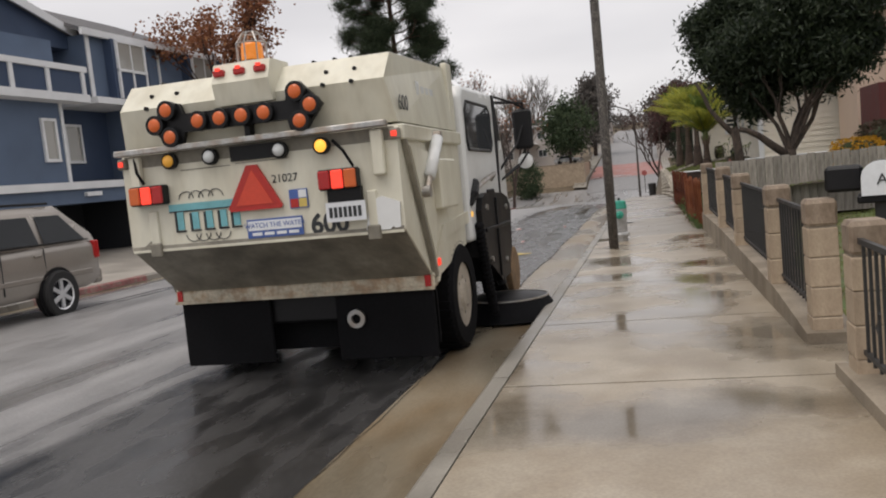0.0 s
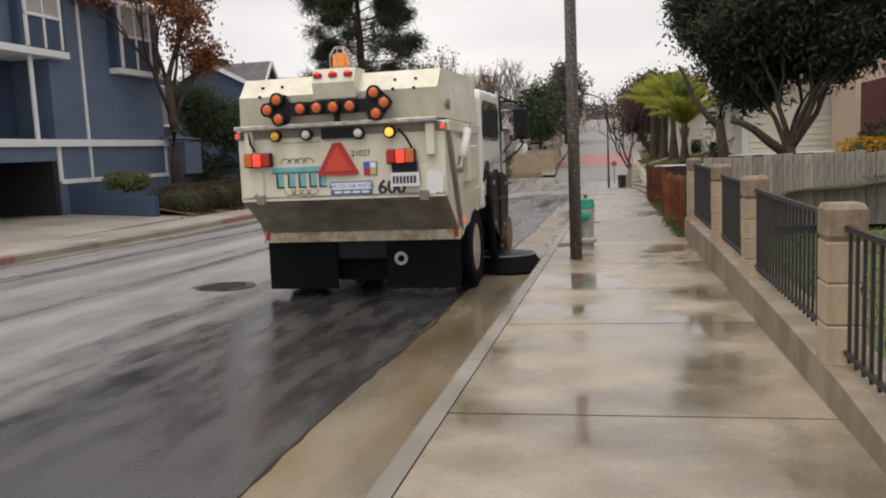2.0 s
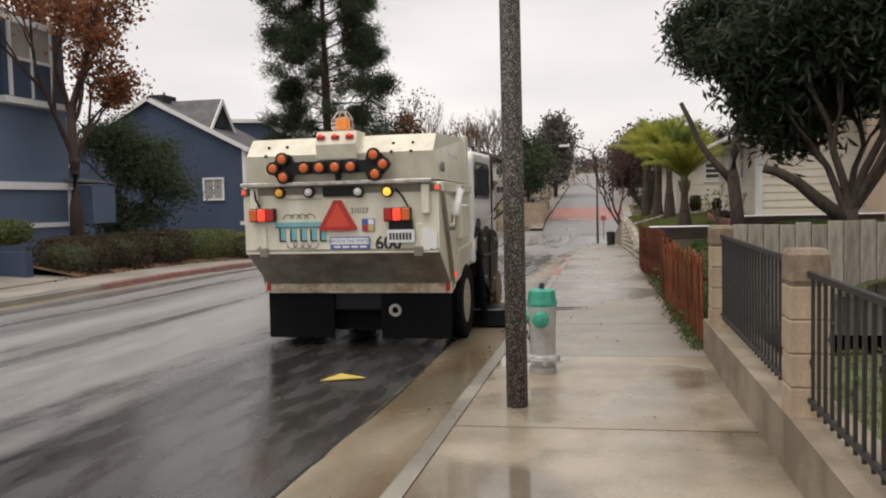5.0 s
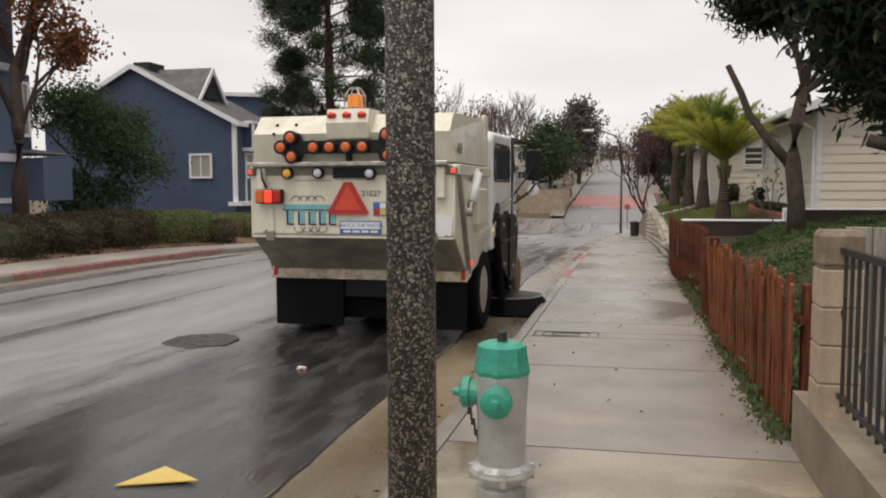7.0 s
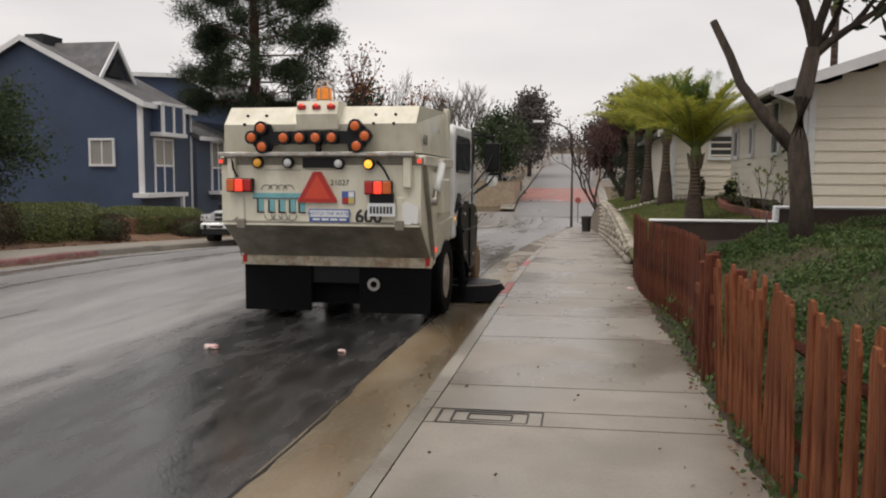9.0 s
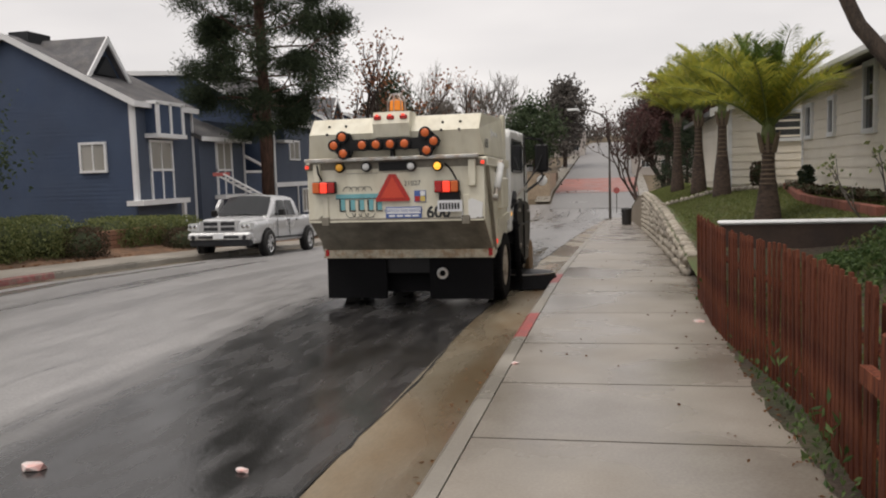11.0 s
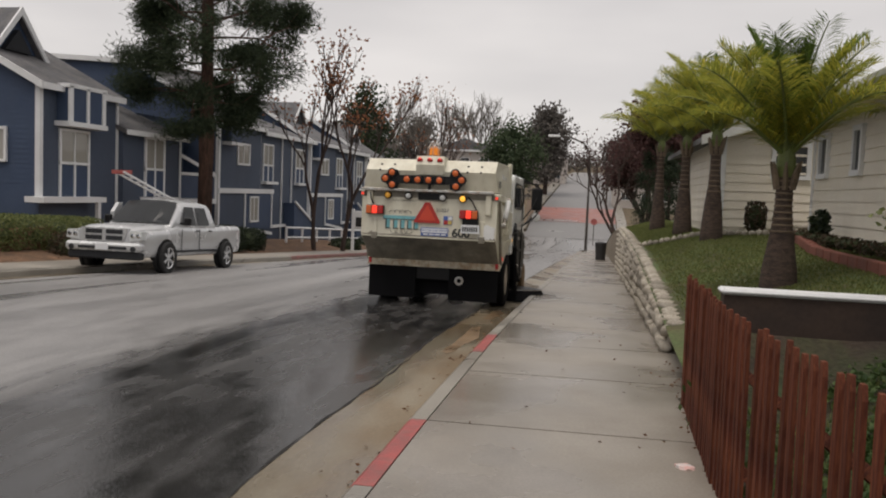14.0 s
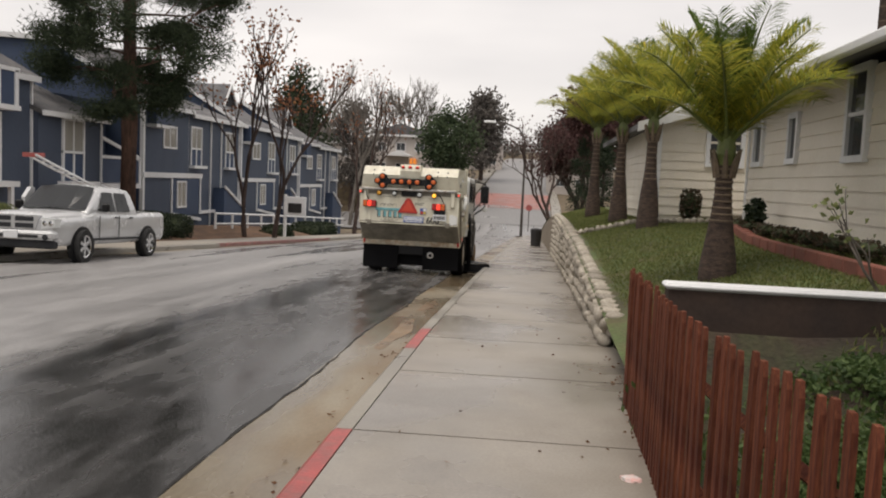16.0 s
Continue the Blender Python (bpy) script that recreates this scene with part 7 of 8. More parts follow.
def broad_tree(name, label, x, y, z, trunk, limbs, leaf, leaf_len, leaf_w, per, size, bark, depth=3, crown_label="", droop=0.2, thing_kind="tree", inner=0.0):
    """trunk: points and radii; limbs: (start, direction, length, radius, seed, spread)."""
    t = thing(name, label, thing_kind, Matrix.Translation((x, y, z)))
    part("trunk", pipe(trunk[0], trunk[1], 10), bark, t, smooth=True)
    tips = []
    for st, di, ln, ra, seed, spread in limbs:
        s, p = branches(st, di, ln, ra, depth, spread, seed=seed)
        tips += p + [(q[-1], Vector((0, 0, 1))) for q, r0, r1 in s if inner and r0 < inner]
        part("limb", limb_mesh(s), bark, t, smooth=True)
    if leaf:
        leaves("crown", clumps(tips, per, size), leaf_len, leaf_w, leaf, t, droop=droop, label=crown_label)
    return t


# two dark evergreens in the yards
broad_tree("tree", "dark evergreen tree with low forking limbs behind the fence", 3.71, 15.1, 0.55,
           ([(0, 0, -0.2), (-0.02, 0, 0.35), (-0.02, 0.02, 0.75)], [0.16, 0.125, 0.12]),
           [((-0.05, 0, 0.7), (-0.22, 0.15, 1.0), 0.95, 0.055, 3, 0.42), ((0, 0, 0.75), (-0.12, 0.2, 1.0), 1.15, 0.06, 4, 0.42), ((0, 0, 0.7), (0.75, -0.1, 1.0), 1.2, 0.065, 5, 0.5),
            ((0, 0, 0.75), (0.35, -0.35, 0.8), 1.0, 0.055, 6, 0.5), ((0, 0, 0.75), (0.3, 0.5, 0.9), 1.05, 0.055, 8, 0.5), ((0, 0, 0.75), (0.30, 0.0, 1.0), 1.5, 0.065, 9, 0.42)],
           EVERGREEN, 0.17, 0.045, 185, 0.25, BARK, 3, "dense dark leaves in drooping clusters", 0.6, inner=0.03)
broad_tree("tree", "dark evergreen tree with one sawn-off bare limb", 3.35, 21.7, 0.55,
           ([(0, 0, -0.2), (-0.02, 0, 0.6), (-0.10, 0, 1.35), (-0.06, 0, 1.9), (0.05, 0, 2.5)], [0.17, 0.135, 0.125, 0.11, 0.09]),
           [((0.05, 0, 2.45), (0.25, -0.1, 1.0), 1.05, 0.07, 13, 0.5), ((0.05, 0, 2.4), (0.9, -0.3, 0.6), 0.8, 0.06, 14, 0.5), ((0.05, 0, 2.45), (-0.40, -0.2, 1.0), 1.0, 0.06, 15, 0.45),
            ((0.05, 0, 2.45), (-0.15, 0.4, 1.0), 0.95, 0.06, 17, 0.5), ((0.05, 0, 2.4), (0.6, 0.5, 0.8), 0.9, 0.05, 16, 0.5)],
           EVERGREEN, 0.17, 0.045, 210, 0.24, BARK, 3, "dense dark leaves in drooping clusters", 0.6, inner=0.03)
stub = thing("limb", "short sawn limb reaching out from the low fork", "branch", Matrix.Translation((3.68, 15.1, 1.15)))
part("wood", pipe([(0, 0, 0), (-0.35, -0.02, 0.28), (-0.62, -0.05, 0.52), (-0.86, -0.05, 0.66), (-1.02, -0.05, 0.70)], [0.095, 0.085, 0.07, 0.06, 0.055], 8), BARK, stub, smooth=True)
cl = thing("limb", "bare sawn-off limb forking from the dark evergreen", "branch", Matrix.Translation((3.25, 21.7, 2.05)))
part("wood", pipe([(0.02, 0, -0.3), (-0.35, 0.1, 0.15), (-0.65, 0.25, 0.6), (-0.78, 0.4, 1.0), (-0.98, 0.5, 1.45)], [0.09, 0.075, 0.065, 0.06, 0.05], 8), BARK, cl, smooth=True)

# autumn tree before the first townhouse
broad_tree("tree", "tall autumn tree holding its last rust-brown leaves", -15.0, 25.8, 0.0,
           ([(0, 0, -0.4), (0.03, 0, 1.6), (0.05, 0, 3.0), (0.0, 0, 4.6)], [0.24, 0.20, 0.17, 0.12]),
           [((0.05, 0, 2.6), (-0.30, 0.1, 1), 2.5, 0.13, 23, 0.24), ((0.0, 0, 4.5), (0.12, 0.1, 1), 2.0, 0.11, 24, 0.28), ((0.05, 0, 2.9), (0.55, -0.1, 0.9), 1.35, 0.08, 25, 0.36),
            ((0, 0, 3.2), (-0.15, -0.4, 1.0), 1.9, 0.09, 26, 0.30), ((0, 0, 4.0), (0.38, 0.3, 1.0), 1.5, 0.08, 27, 0.32)],
           AUTUMN, 0.15, 0.10, 62, 0.33, REDBARK, 3, "sparse rust-brown leaves", 0.3)
# small green trees beside it
broad_tree("tree", "dark green bushy tree between the townhouses", -16.4, 31.0, -0.2,
           ([(0, 0, -0.2), (0, 0, 1.0)], [0.12, 0.09]),
           [((0, 0, 0.8), (0.6, 0.3, 1), 1.35, 0.06, 33, 0.8), ((0, 0, 0.8), (-0.8, 0.1, 0.8), 1.5, 0.06, 34, 0.8), ((0, 0, 0.9), (0.7, -0.6, 0.8), 1.2, 0.06, 35, 0.8), ((0, 0, 1.0), (-0.5, -0.5, 1.0), 1.6, 0.06, 36, 0.8), ((0, 0, 0.5), (0.2, -0.9, 0.3), 0.9, 0.05, 37, 0.8)],
           FARGREEN, 0.12, 0.07, 190, 0.40, BARK, 3)

# the tall pine
pn = thing("pine_tree", "tall dark pine with open tufted limbs over the townhouses", "tree", Matrix.Translation((-14.55, 47.45, -0.9)))
part("trunk", pipe([(0, 0, 0), (0.05, 0, 4), (0.0, 0, 9), (-0.05, 0, 14), (0, 0, 17.2)], [0.34, 0.30, 0.24, 0.15, 0.05], 12), PINEBARK, pn, smooth=True)
segs, tips = [], []
pr = random.Random(41)
for i in range(52):
    h = 4.7 + 11.9 * (i / 51) ** 0.95
    a = i * 2.4 + pr.uniform(-0.4, 0.4)
    ln = float(np.interp(h, [4.7, 6.5, 10, 13, 16.6], [1.9, 3.0, 2.9, 2.4, 1.0])) * pr.uniform(0.6, 1.25)
    s, p = branches((0, 0, h), (math.cos(a), math.sin(a), 0.18 if h > 8 else -0.05), ln * 0.62, 0.055, 2, 0.75, up=0.12, kids=3, seed=100 + i, shrink=0.6)
    part("limb", limb_mesh(s, 5, 3), PINEBARK, pn)
    tips += p
pts = clumps(tips, 330, 0.34, 0.7)
leaves("needles", pts, 0.27, 0.034, PINENEEDLE, pn, droop=-0.1, label="long dark needles in dense tufts")


def bare_tree(label, x, y, z, h, r, seed, bark, kids=3, depth=4, spread=0.5, leaf=None, per=4, size=0.5, lean=(0, 0, 1), leaf_len=0.2, name="tree"):
    t = thing(name, label, "tree", Matrix.Translation((x, y, z)))
    s, p = branches((0, 0, -0.3), lean, h * 0.36, r, depth, spread, up=0.25, kids=kids, seed=seed, shrink=0.74)
    part("crown_wood", limb_mesh(s, 6, 3), bark, t)
    if leaf:
        leaves("leaves", clumps(p, per, size), leaf_len, leaf_len * 0.75, leaf, t, droop=0.2)
    return t


bare_tree("slender street tree with a few red-brown leaves", -11.4, 51.6, -1.6, 9.0, 0.13, 51, REDBARK, 3, 4, 0.32, AUTUMN, 5, 0.32, leaf_len=0.17)
bare_tree("slender street tree with sparse orange leaves", -10.75, 53.3, -1.7, 8.2, 0.13, 52, REDBARK, 3, 4, 0.34, AUTUMN, 6, 0.32, leaf_len=0.17)
bare_tree("red-brown street tree beyond the townhouses", -13, 80, -3.0, 11, 0.2, 53, REDBARK, 3, 4, 0.4, AUTUMN, 4, 0.6)
bare_tree("tall bare winter tree with fine grey twigs", -22, 118, -4.5, 16, 0.28, 54, TWIG, 3, 5, 0.42)
bare_tree("pale bare winter tree on the slope", -21, 165, 1.0, 17, 0.4, 55, TWIG, 4, 5, 0.75)
bare_tree("bare winter tree behind the houses", -30, 125, -4.0, 17, 0.3, 56, TWIG, 3, 5, 0.5)
bare_tree("dark bare tree leaning over the pavement corner", 3.2, 84, -3.4, 10.0, 0.22, 57, REDBARK, 3, 5, 0.75, PURPLE, 3, 0.4, lean=(-0.3, 0, 1))
bare_tree("dark purple-brown bare tree behind the stone wall", 3.3, 60, -0.8, 8.0, 0.2, 58, REDBARK, 4, 4, 0.7, PURPLE, 44, 0.45, leaf_len=0.2)
bare_tree("bare twiggy shrub tree by the far corner", 5.0, 90, -3.0, 9.5, 0.25, 59, REDBARK, 4, 4, 0.7, PURPLE, 40, 0.55, leaf_len=0.3)


def far_tree(label, x, y, z, h, w, mat, seed, trunk=True, lows=0.25):
    """A distant tree: trunk, limbs and an uneven crown of many clumps."""
    r = np.random.default_rng(seed)
    t = thing("tree", label, "tree", Matrix.Translation((x, y, z)))
    part("trunk", pipe([(0, 0, -0.5), (0.1, 0, h * 0.45), (0, 0, h * 0.8)], [h * 0.03, h * 0.022, h * 0.008], 7), REDBARK, t)
    pts = []
    for k in range(58):
        u = r.uniform(lows, 1.0)
        prof = math.sin(math.pi * min(1, (u - lows) / (1 - lows) * 0.8 + 0.16))
        a, rad = r.uniform(0, 2 * math.pi), w * 0.5 * prof * r.uniform(0.35, 1.0)
        c = np.array((rad * math.cos(a), rad * math.sin(a), h * u))
        o = r.normal(size=(85, 3)) * w * 0.10
        pts.append(c + o)
    leaves("crown", np.concatenate(pts), w * 0.06, w * 0.042, mat, t)
    return t


far_tree("rounded dark green tree beside the far street", -12.0, 139, 1.4, 9.8, 8.6, FARGREEN, 61)
far_tree("low dark green bush tree at the far corner", -18, 128, -4.2, 6.0, 5, FARGREEN, 62, lows=0.1)
far_tree("large grey-brown tree over the far street", -10.6, 190, 1.5, 17.3, 12.5, FARDARK, 63)
far_tree("dark green conifer behind the townhouses", -21, 92, -3.5, 14.5, 5.5, PINENEEDLE, 64)
far_tree("dark tree beyond the houses", -25.5, 134, -3, 14.5, 8, FARDARK, 65)
far_tree("tree on the far slope", 9, 190, 2, 13, 12, FARDARK, 66)
far_tree("tree on the far slope", 22, 160, 0, 12, 12, FARDARK, 67)
far_tree("tree on the far slope", -45, 170, 0, 15, 14, FARDARK, 68)
far_tree("tree on the far slope", -16, 240, 6, 12, 10, FARDARK, 69)
far_tree("tree on the far slope", 8, 260, 7, 12, 14, FARDARK, 70)
far_tree("narrow dark cypress by the purple tree", 3.0, 58, -0.3, 4.0, 1.3, EVERGREEN, 71, lows=0.03)
far_tree("narrow dark cypress by the purple tree", 3.6, 54, 0.0, 3.4, 1.5, EVERGREEN, 72, lows=0.03)
far_tree("pointed conifer tip behind the townhouse roof", -27, 75, -2, 12, 3.0, FARGREEN, 73)


PALMBARK = material("brown_palm_bark", (0.085, 0.058, 0.045), 0.95, var=0.35, scale=5, fine=40, bump=0.9, dist=0.015, tint=(0.05, 0.036, 0.03), stretch=(1, 1, 2.5))
PALMGREEN = leaf_material("green_palm_leaflets", (0.06, 0.11, 0.03), (0.30, 0.34, 0.07), 0.45, (0.15, 0.215, 0.05), 0.5)
PALMRING = material("tan_palm_ring", (0.16, 0.12, 0.085), 0.9, var=0.25, scale=6, fine=40, bump=0.3)


def palm(x, y, z, trunk_h, label, seed, fronds=24, reach=1.75, green=0.5):
    r = random.Random(seed)
    t = thing("palm_tree", label, "palm", Matrix.Translation((x, y, z)))
    prof = [(0.215, -0.15), (0.215, 0.06), (0.195, trunk_h * 0.2), (0.155, trunk_h * 0.4), (0.115, trunk_h * 0.58), (0.098, trunk_h * 0.75), (0.095, trunk_h), (0.08, trunk_h + 0.12)]
    bm = revolve([(rr * r.uniform(0.96, 1.04), zz) for rr, zz in prof], 16, "z")
    part("trunk", bm, PALMBARK, t, "swollen brown palm trunk", smooth=True)
    for k in range(9):
        zz = trunk_h * (0.52 + 0.055 * k)
        rr = float(np.interp(zz, [q[1] for q in prof], [q[0] for q in prof]))
        part("ring", revolve([(rr + 0.004, zz), (rr + 0.010, zz + 0.012), (rr + 0.004, zz + 0.024)], 14, "z"), PALMRING, t)
    part("crownshaft", revolve([(0.10, trunk_h + 0.0), (0.115, trunk_h + 0.12), (0.07, trunk_h + 0.45), (0.03, trunk_h + 0.6)], 12, "z"), WEEDSTEM, t)
    for k in range(7):
        a = k * 0.9
        part("old_sheath", pipe([(0.09 * math.cos(a), 0.09 * math.sin(a), trunk_h - 0.14), (0.125 * math.cos(a), 0.125 * math.sin(a), trunk_h + 0.02), (0.17 * math.cos(a), 0.17 * math.sin(a), trunk_h + 0.16 + 0.05 * r.random())], [0.035, 0.032, 0.012], 5), PALMRING, t)
    for i in range(fronds):
        a = i * 2.39996 + r.uniform(-0.2, 0.2)
        age = i / fronds
        up_a = float(np.interp(age, [0, 0.35, 0.75, 1], [86, 70, 50, 30])) + r.uniform(-6, 6)
        ln = reach * r.uniform(0.88, 1.1) * (0.85 if age < 0.15 else 1.0)
        pts, d = [], Vector((math.cos(a) * math.cos(radians(up_a)), math.sin(a) * math.cos(radians(up_a)), math.sin(radians(up_a))))
        p = Vector((0, 0, trunk_h + 0.22))
        n = 12
        for k in range(n + 1):
            pts.append(p.copy())
            d = (d + Vector((0, 0, -0.02 - 0.13 * (k / n) ** 1.5))).normalized()
            p = p + d * ln / n
        fr = part("frond", pipe(pts, [0.022 * (1 - 0.85 * k / n) + 0.003 for k in range(n + 1)], 5), WEEDSTEM, t)
        out = Vector((math.cos(a), math.sin(a), 0))
        sd = Vector((0, 0, 1)).cross(out)
        cs, ax = [], []
        for k in range(18, 140):
            u = k / 140 * n
            i0 = min(int(u), n - 1)
            q = pts[i0].lerp(pts[i0 + 1], u - i0)
            tg = (pts[i0 + 1] - pts[i0]).normalized()
            lift = tg.cross(sd).normalized() * -1
            w = 0.56 * (1 - (abs(k / 140 - 0.50) / 0.66) ** 2) * reach / 1.7 * r.uniform(0.85, 1.1)
            for side in (-1, 1):
                dr = (sd * side * 0.80 + tg * 0.62 - lift * 0.22 + Vector((r.uniform(-0.1, 0.1), r.uniform(-0.1, 0.1), r.uniform(-0.3, 0.3)))).normalized()
                cs.append(q + dr * w * 0.5)
                ax.append((dr, max(w, 0.08)))
        leaflets(cs, ax, fr, PALMGREEN if age + r.uniform(-0.15, 0.15) < green else PALMLEAF)
    return t


def leaflets(cs, ax, parent, mat):
    v, f = [], []
    for (c, (d, w)) in zip(cs, ax):
        s = d.cross(Vector((0.1, 0.2, 1))).normalized() * 0.0065
        b = len(v)
        tip = c + d * w * 0.5 + Vector((0, 0, -0.22 * w * random.uniform(0.2, 1.6)))
        v += [tuple(c - d * w * 0.5), tuple(c + s), tuple(tip), tuple(c - s)]
        f.append((b, b + 1, b + 2, b + 3))
    me = bpy.data.meshes.new("blade")
    me.from_pydata(v, [], f)
    me.materials.append(mat)
    ob = new("blade", me)
    ob.parent = parent


WEEDSTEM = material("palm_stem", (0.12, 0.15, 0.04), 0.5, var=0.2, scale=5, fine=40, bump=0.1)
palm(2.82, 27.65, 0.45, 1.32, "short feather palm with a swollen trunk on the lawn", 81, 34, 1.48, 0.42)
palm(2.88, 34.0, 0.72, 1.80, "feather palm behind the stone border", 82, 28, 1.7, 0.25)
palm(2.68, 37.5, 0.72, 1.95, "feather palm with yellowing fronds further down", 83, 28, 1.75, 0.2)
palm(2.42, 42.0, 0.66, 2.2, "feather palm with yellowing fronds further down", 84, 28, 1.8, 0.2)
palm(7.8, 36.5, 0.9, 5.4, "tall palm crown above the house roof", 85, 18, 2.0)


# solid green core that fills each bush behind its leaf shell
HEDGECORE = material("hedge_core_green", (0.045, 0.06, 0.025), 0.9, var=0.4, scale=6, fine=30, bump=0.8, dist=0.03)


def shrub(name, label, boxes, mat, leaf_len, density, category="hedge"):
    """A bush of leaves filling uneven boxes: (x, y, z, half sizes)."""
    t = thing(name, label, category)
    pts = []
    for x, y, z, a, b, c in boxes:
        n = int(density * 8 * (a * b + b * c + a * c))
        d = rng.normal(size=(n, 3))
        d /= (np.abs(d) ** 4).sum(1)[:, None] ** 0.25
        k = rng.uniform(0.80, 1.05, n)[:, None]
        pts.append(np.array((x, y, z)) + d * k * np.array((a, b, c)))
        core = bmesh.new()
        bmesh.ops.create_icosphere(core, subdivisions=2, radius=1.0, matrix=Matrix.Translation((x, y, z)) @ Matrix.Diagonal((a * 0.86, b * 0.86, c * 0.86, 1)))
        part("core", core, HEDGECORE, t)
    leaves("foliage", np.concatenate(pts), leaf_len, leaf_len * 0.6, mat, t)
    return t


shrub("hedge", "clipped rounded hedge with pale tips by the pavement", [(-13.4, 29.4, 0.15, 0.9, 0.9, 0.6), (-13.3, 31.0, 0.12, 0.85, 0.9, 0.6)], HEDGE, 0.07, 420)
shrub("hedge", "long clipped hedge before the second townhouse", [(-13.6, 34.6 + i * 1.1, 0.0 - 0.05 * i, 0.8, 0.75, 0.5) for i in range(4)], HEDGE, 0.07, 420)
shrub("shrub", "low dark shrubs with brown tips on the bank", [(-13.2 - 0.3 * (i % 2), 22.9 + i * 1.0, 0.2, 0.95, 0.7, 0.62) for i in range(6)], DARKHEDGE, 0.08, 260, "shrub")
shrub("shrub", "clipped green bush before the garage wall", [(-14.9, 22.6, 1.0, 0.5, 0.8, 0.32)], HEDGE, 0.08, 380, "shrub")
shrub("shrub", "green shrubs with white flowers at the planter", [(-12.6, 31.9, -0.05, 0.4, 0.8, 0.42), (-12.4, 36.6, -0.4, 0.4, 1.0, 0.45)], DARKHEDGE, 0.07, 320, "shrub")
shrub("shrub", "round dark shrubs below the pine", [(-12.3, 44.5, -0.55, 0.7, 0.8, 0.5), (-12.2, 46.2, -0.65, 0.6, 0.8, 0.45)], EVERGREEN, 0.09, 320, "shrub")
shrub("shrub", "low shrubs in the bed at the lower corner", [(-11.6, 56.5, -1.5, 0.7, 0.9, 0.45), (-12.2, 64, -1.9, 0.9, 1.4, 0.6), (-12.5, 68, -2.1, 0.9, 1.4, 0.6)], EVERGREEN, 0.12, 180, "shrub")
shrub("shrub", "bush with yellow flowers behind the board fence", [(4.9, 14.6, 1.1, 0.5, 0.4, 0.32)], YELLOWFLOWER, 0.08, 260, "shrub")
shrub("shrub", "grey-green bush before the peach wall", [(6.4, 17.5, 1.25, 0.8, 0.6, 0.5)], DARKHEDGE, 0.09, 260, "shrub")
shrub("shrub", "low bed of reddish plants along the house", [(4.1, 26.8 + i * 0.9, 0.96, 0.16, 0.3, 0.08) for i in range(7)], DARKHEDGE, 0.06, 300, "shrub")
shrub("shrub", "small agave-like plant against the house", [(4.15, 31.3, 1.16, 0.12, 0.12, 0.2)], EVERGREEN, 0.14, 300, "shrub")
shrub("shrub", "small dark shrub at the wing's corner", [(3.9, 35.3, 1.2, 0.2, 0.2, 0.3)], DARKHEDGE, 0.08, 420, "shrub")
shrub("shrub", "creeping succulent mat in the yard", [(3.1, 23.0, 0.45, 0.5, 0.5, 0.06), (3.6, 21.6, 0.58, 0.6, 0.7, 0.06)], WEED, 0.055, 900, "ground cover")
for i, (x, y) in enumerate(((3.55, 24.9), (4.05, 25.2), (3.15, 22.6))):
    t = thing("sapling", "thin leafless sapling in the yard", "sapling", Matrix.Translation((x, y, right_z(x, y) - 0.05)))
    s, p = branches((0, 0, 0), (random.uniform(-0.3, 0.3), 0, 1), 0.5, 0.018, 2, 0.5, seed=200 + i)
    for piece in s:
        part("stem", limb_mesh([piece], 5, 4), TWIG, t)
    leaves("leaves", clumps(p, 4, 0.08), 0.07, 0.05, HEDGE, t)


# grass, weeds and fallen leaves
def scatter(name, label, n, where, z_of, length, width, mat, up=1.0, category="grass"):
    xy = where(n)
    c = np.array([(x, y, z_of(x, y) + length * 0.35) for x, y in xy])
    ob = leaves(name, c, length, width, mat, None, axis=np.tile((0, 0, up), (n, 1)), jitter=0.55)
    return tagged(ob, label, category, kind="stuff")


def area(x0, x1, y0, y1):
    return lambda n: np.stack([rng.uniform(x0, x1, n), rng.uniform(y0, y1, n)], 1)


scatter("grass", "short green lawn grass behind the block wall", 26000, area(1.95, 6.0, -3, 12.4), right_z, 0.055, 0.012, GRASSBLADE)
scatter("grass", "rough grass and weeds in the rising yard", 15000, area(1.75, 6.5, 12.7, 24.0), right_z, 0.08, 0.016, GRASSBLADE)
scatter("grass", "clipped lawn grass above the stone wall", 34000, area(1.75, 4.4, 24.6, 36), lawn_z, 0.05, 0.014, GRASSBLADE)
scatter("grass", "lawn grass of the further lot", 12000, area(1.75, 3.2, 36, 50), lawn_z, 0.07, 0.02, GRASSBLADE)
mats = np.concatenate([np.stack([cx + rng.normal(size=420) * w, cy + rng.normal(size=420) * w * 1.2], 1) for cx, cy, w in zip(rng.uniform(2.1, 6.0, 90), rng.uniform(12.9, 23.6, 90), rng.uniform(0.10, 0.30, 90))])
mats = mats[(mats[:, 0] > 1.8) & (mats[:, 1] < 24.0)]
scatter("ground_cover", "low green creeping plants in patches over dark soil", len(mats), lambda n: mats, lambda x, y: right_z(x, y) + 0.03 + rng.uniform(0, 0.07), 0.05, 0.034, WEED, 0.3, "ground cover")
scatter("weeds", "green weeds growing along the fence foot", 900, lambda n: np.stack([1.55 + rng.normal(size=n) * 0.05, 12.3 + rng.uniform(0, 1, n) ** 1.3 * 12], 1), lambda x, y: zs(y) + rng.uniform(0, 0.10), 0.045, 0.024, WEED, category="weeds")
scatter("weeds", "taller weeds between the pickets", 900, lambda n: np.stack([1.75 + rng.normal(size=n) * 0.10, rng.uniform(12.4, 24, n)], 1), lambda x, y: zs(y) + rng.uniform(0, 0.3), 0.085, 0.032, WEED, category="weeds")


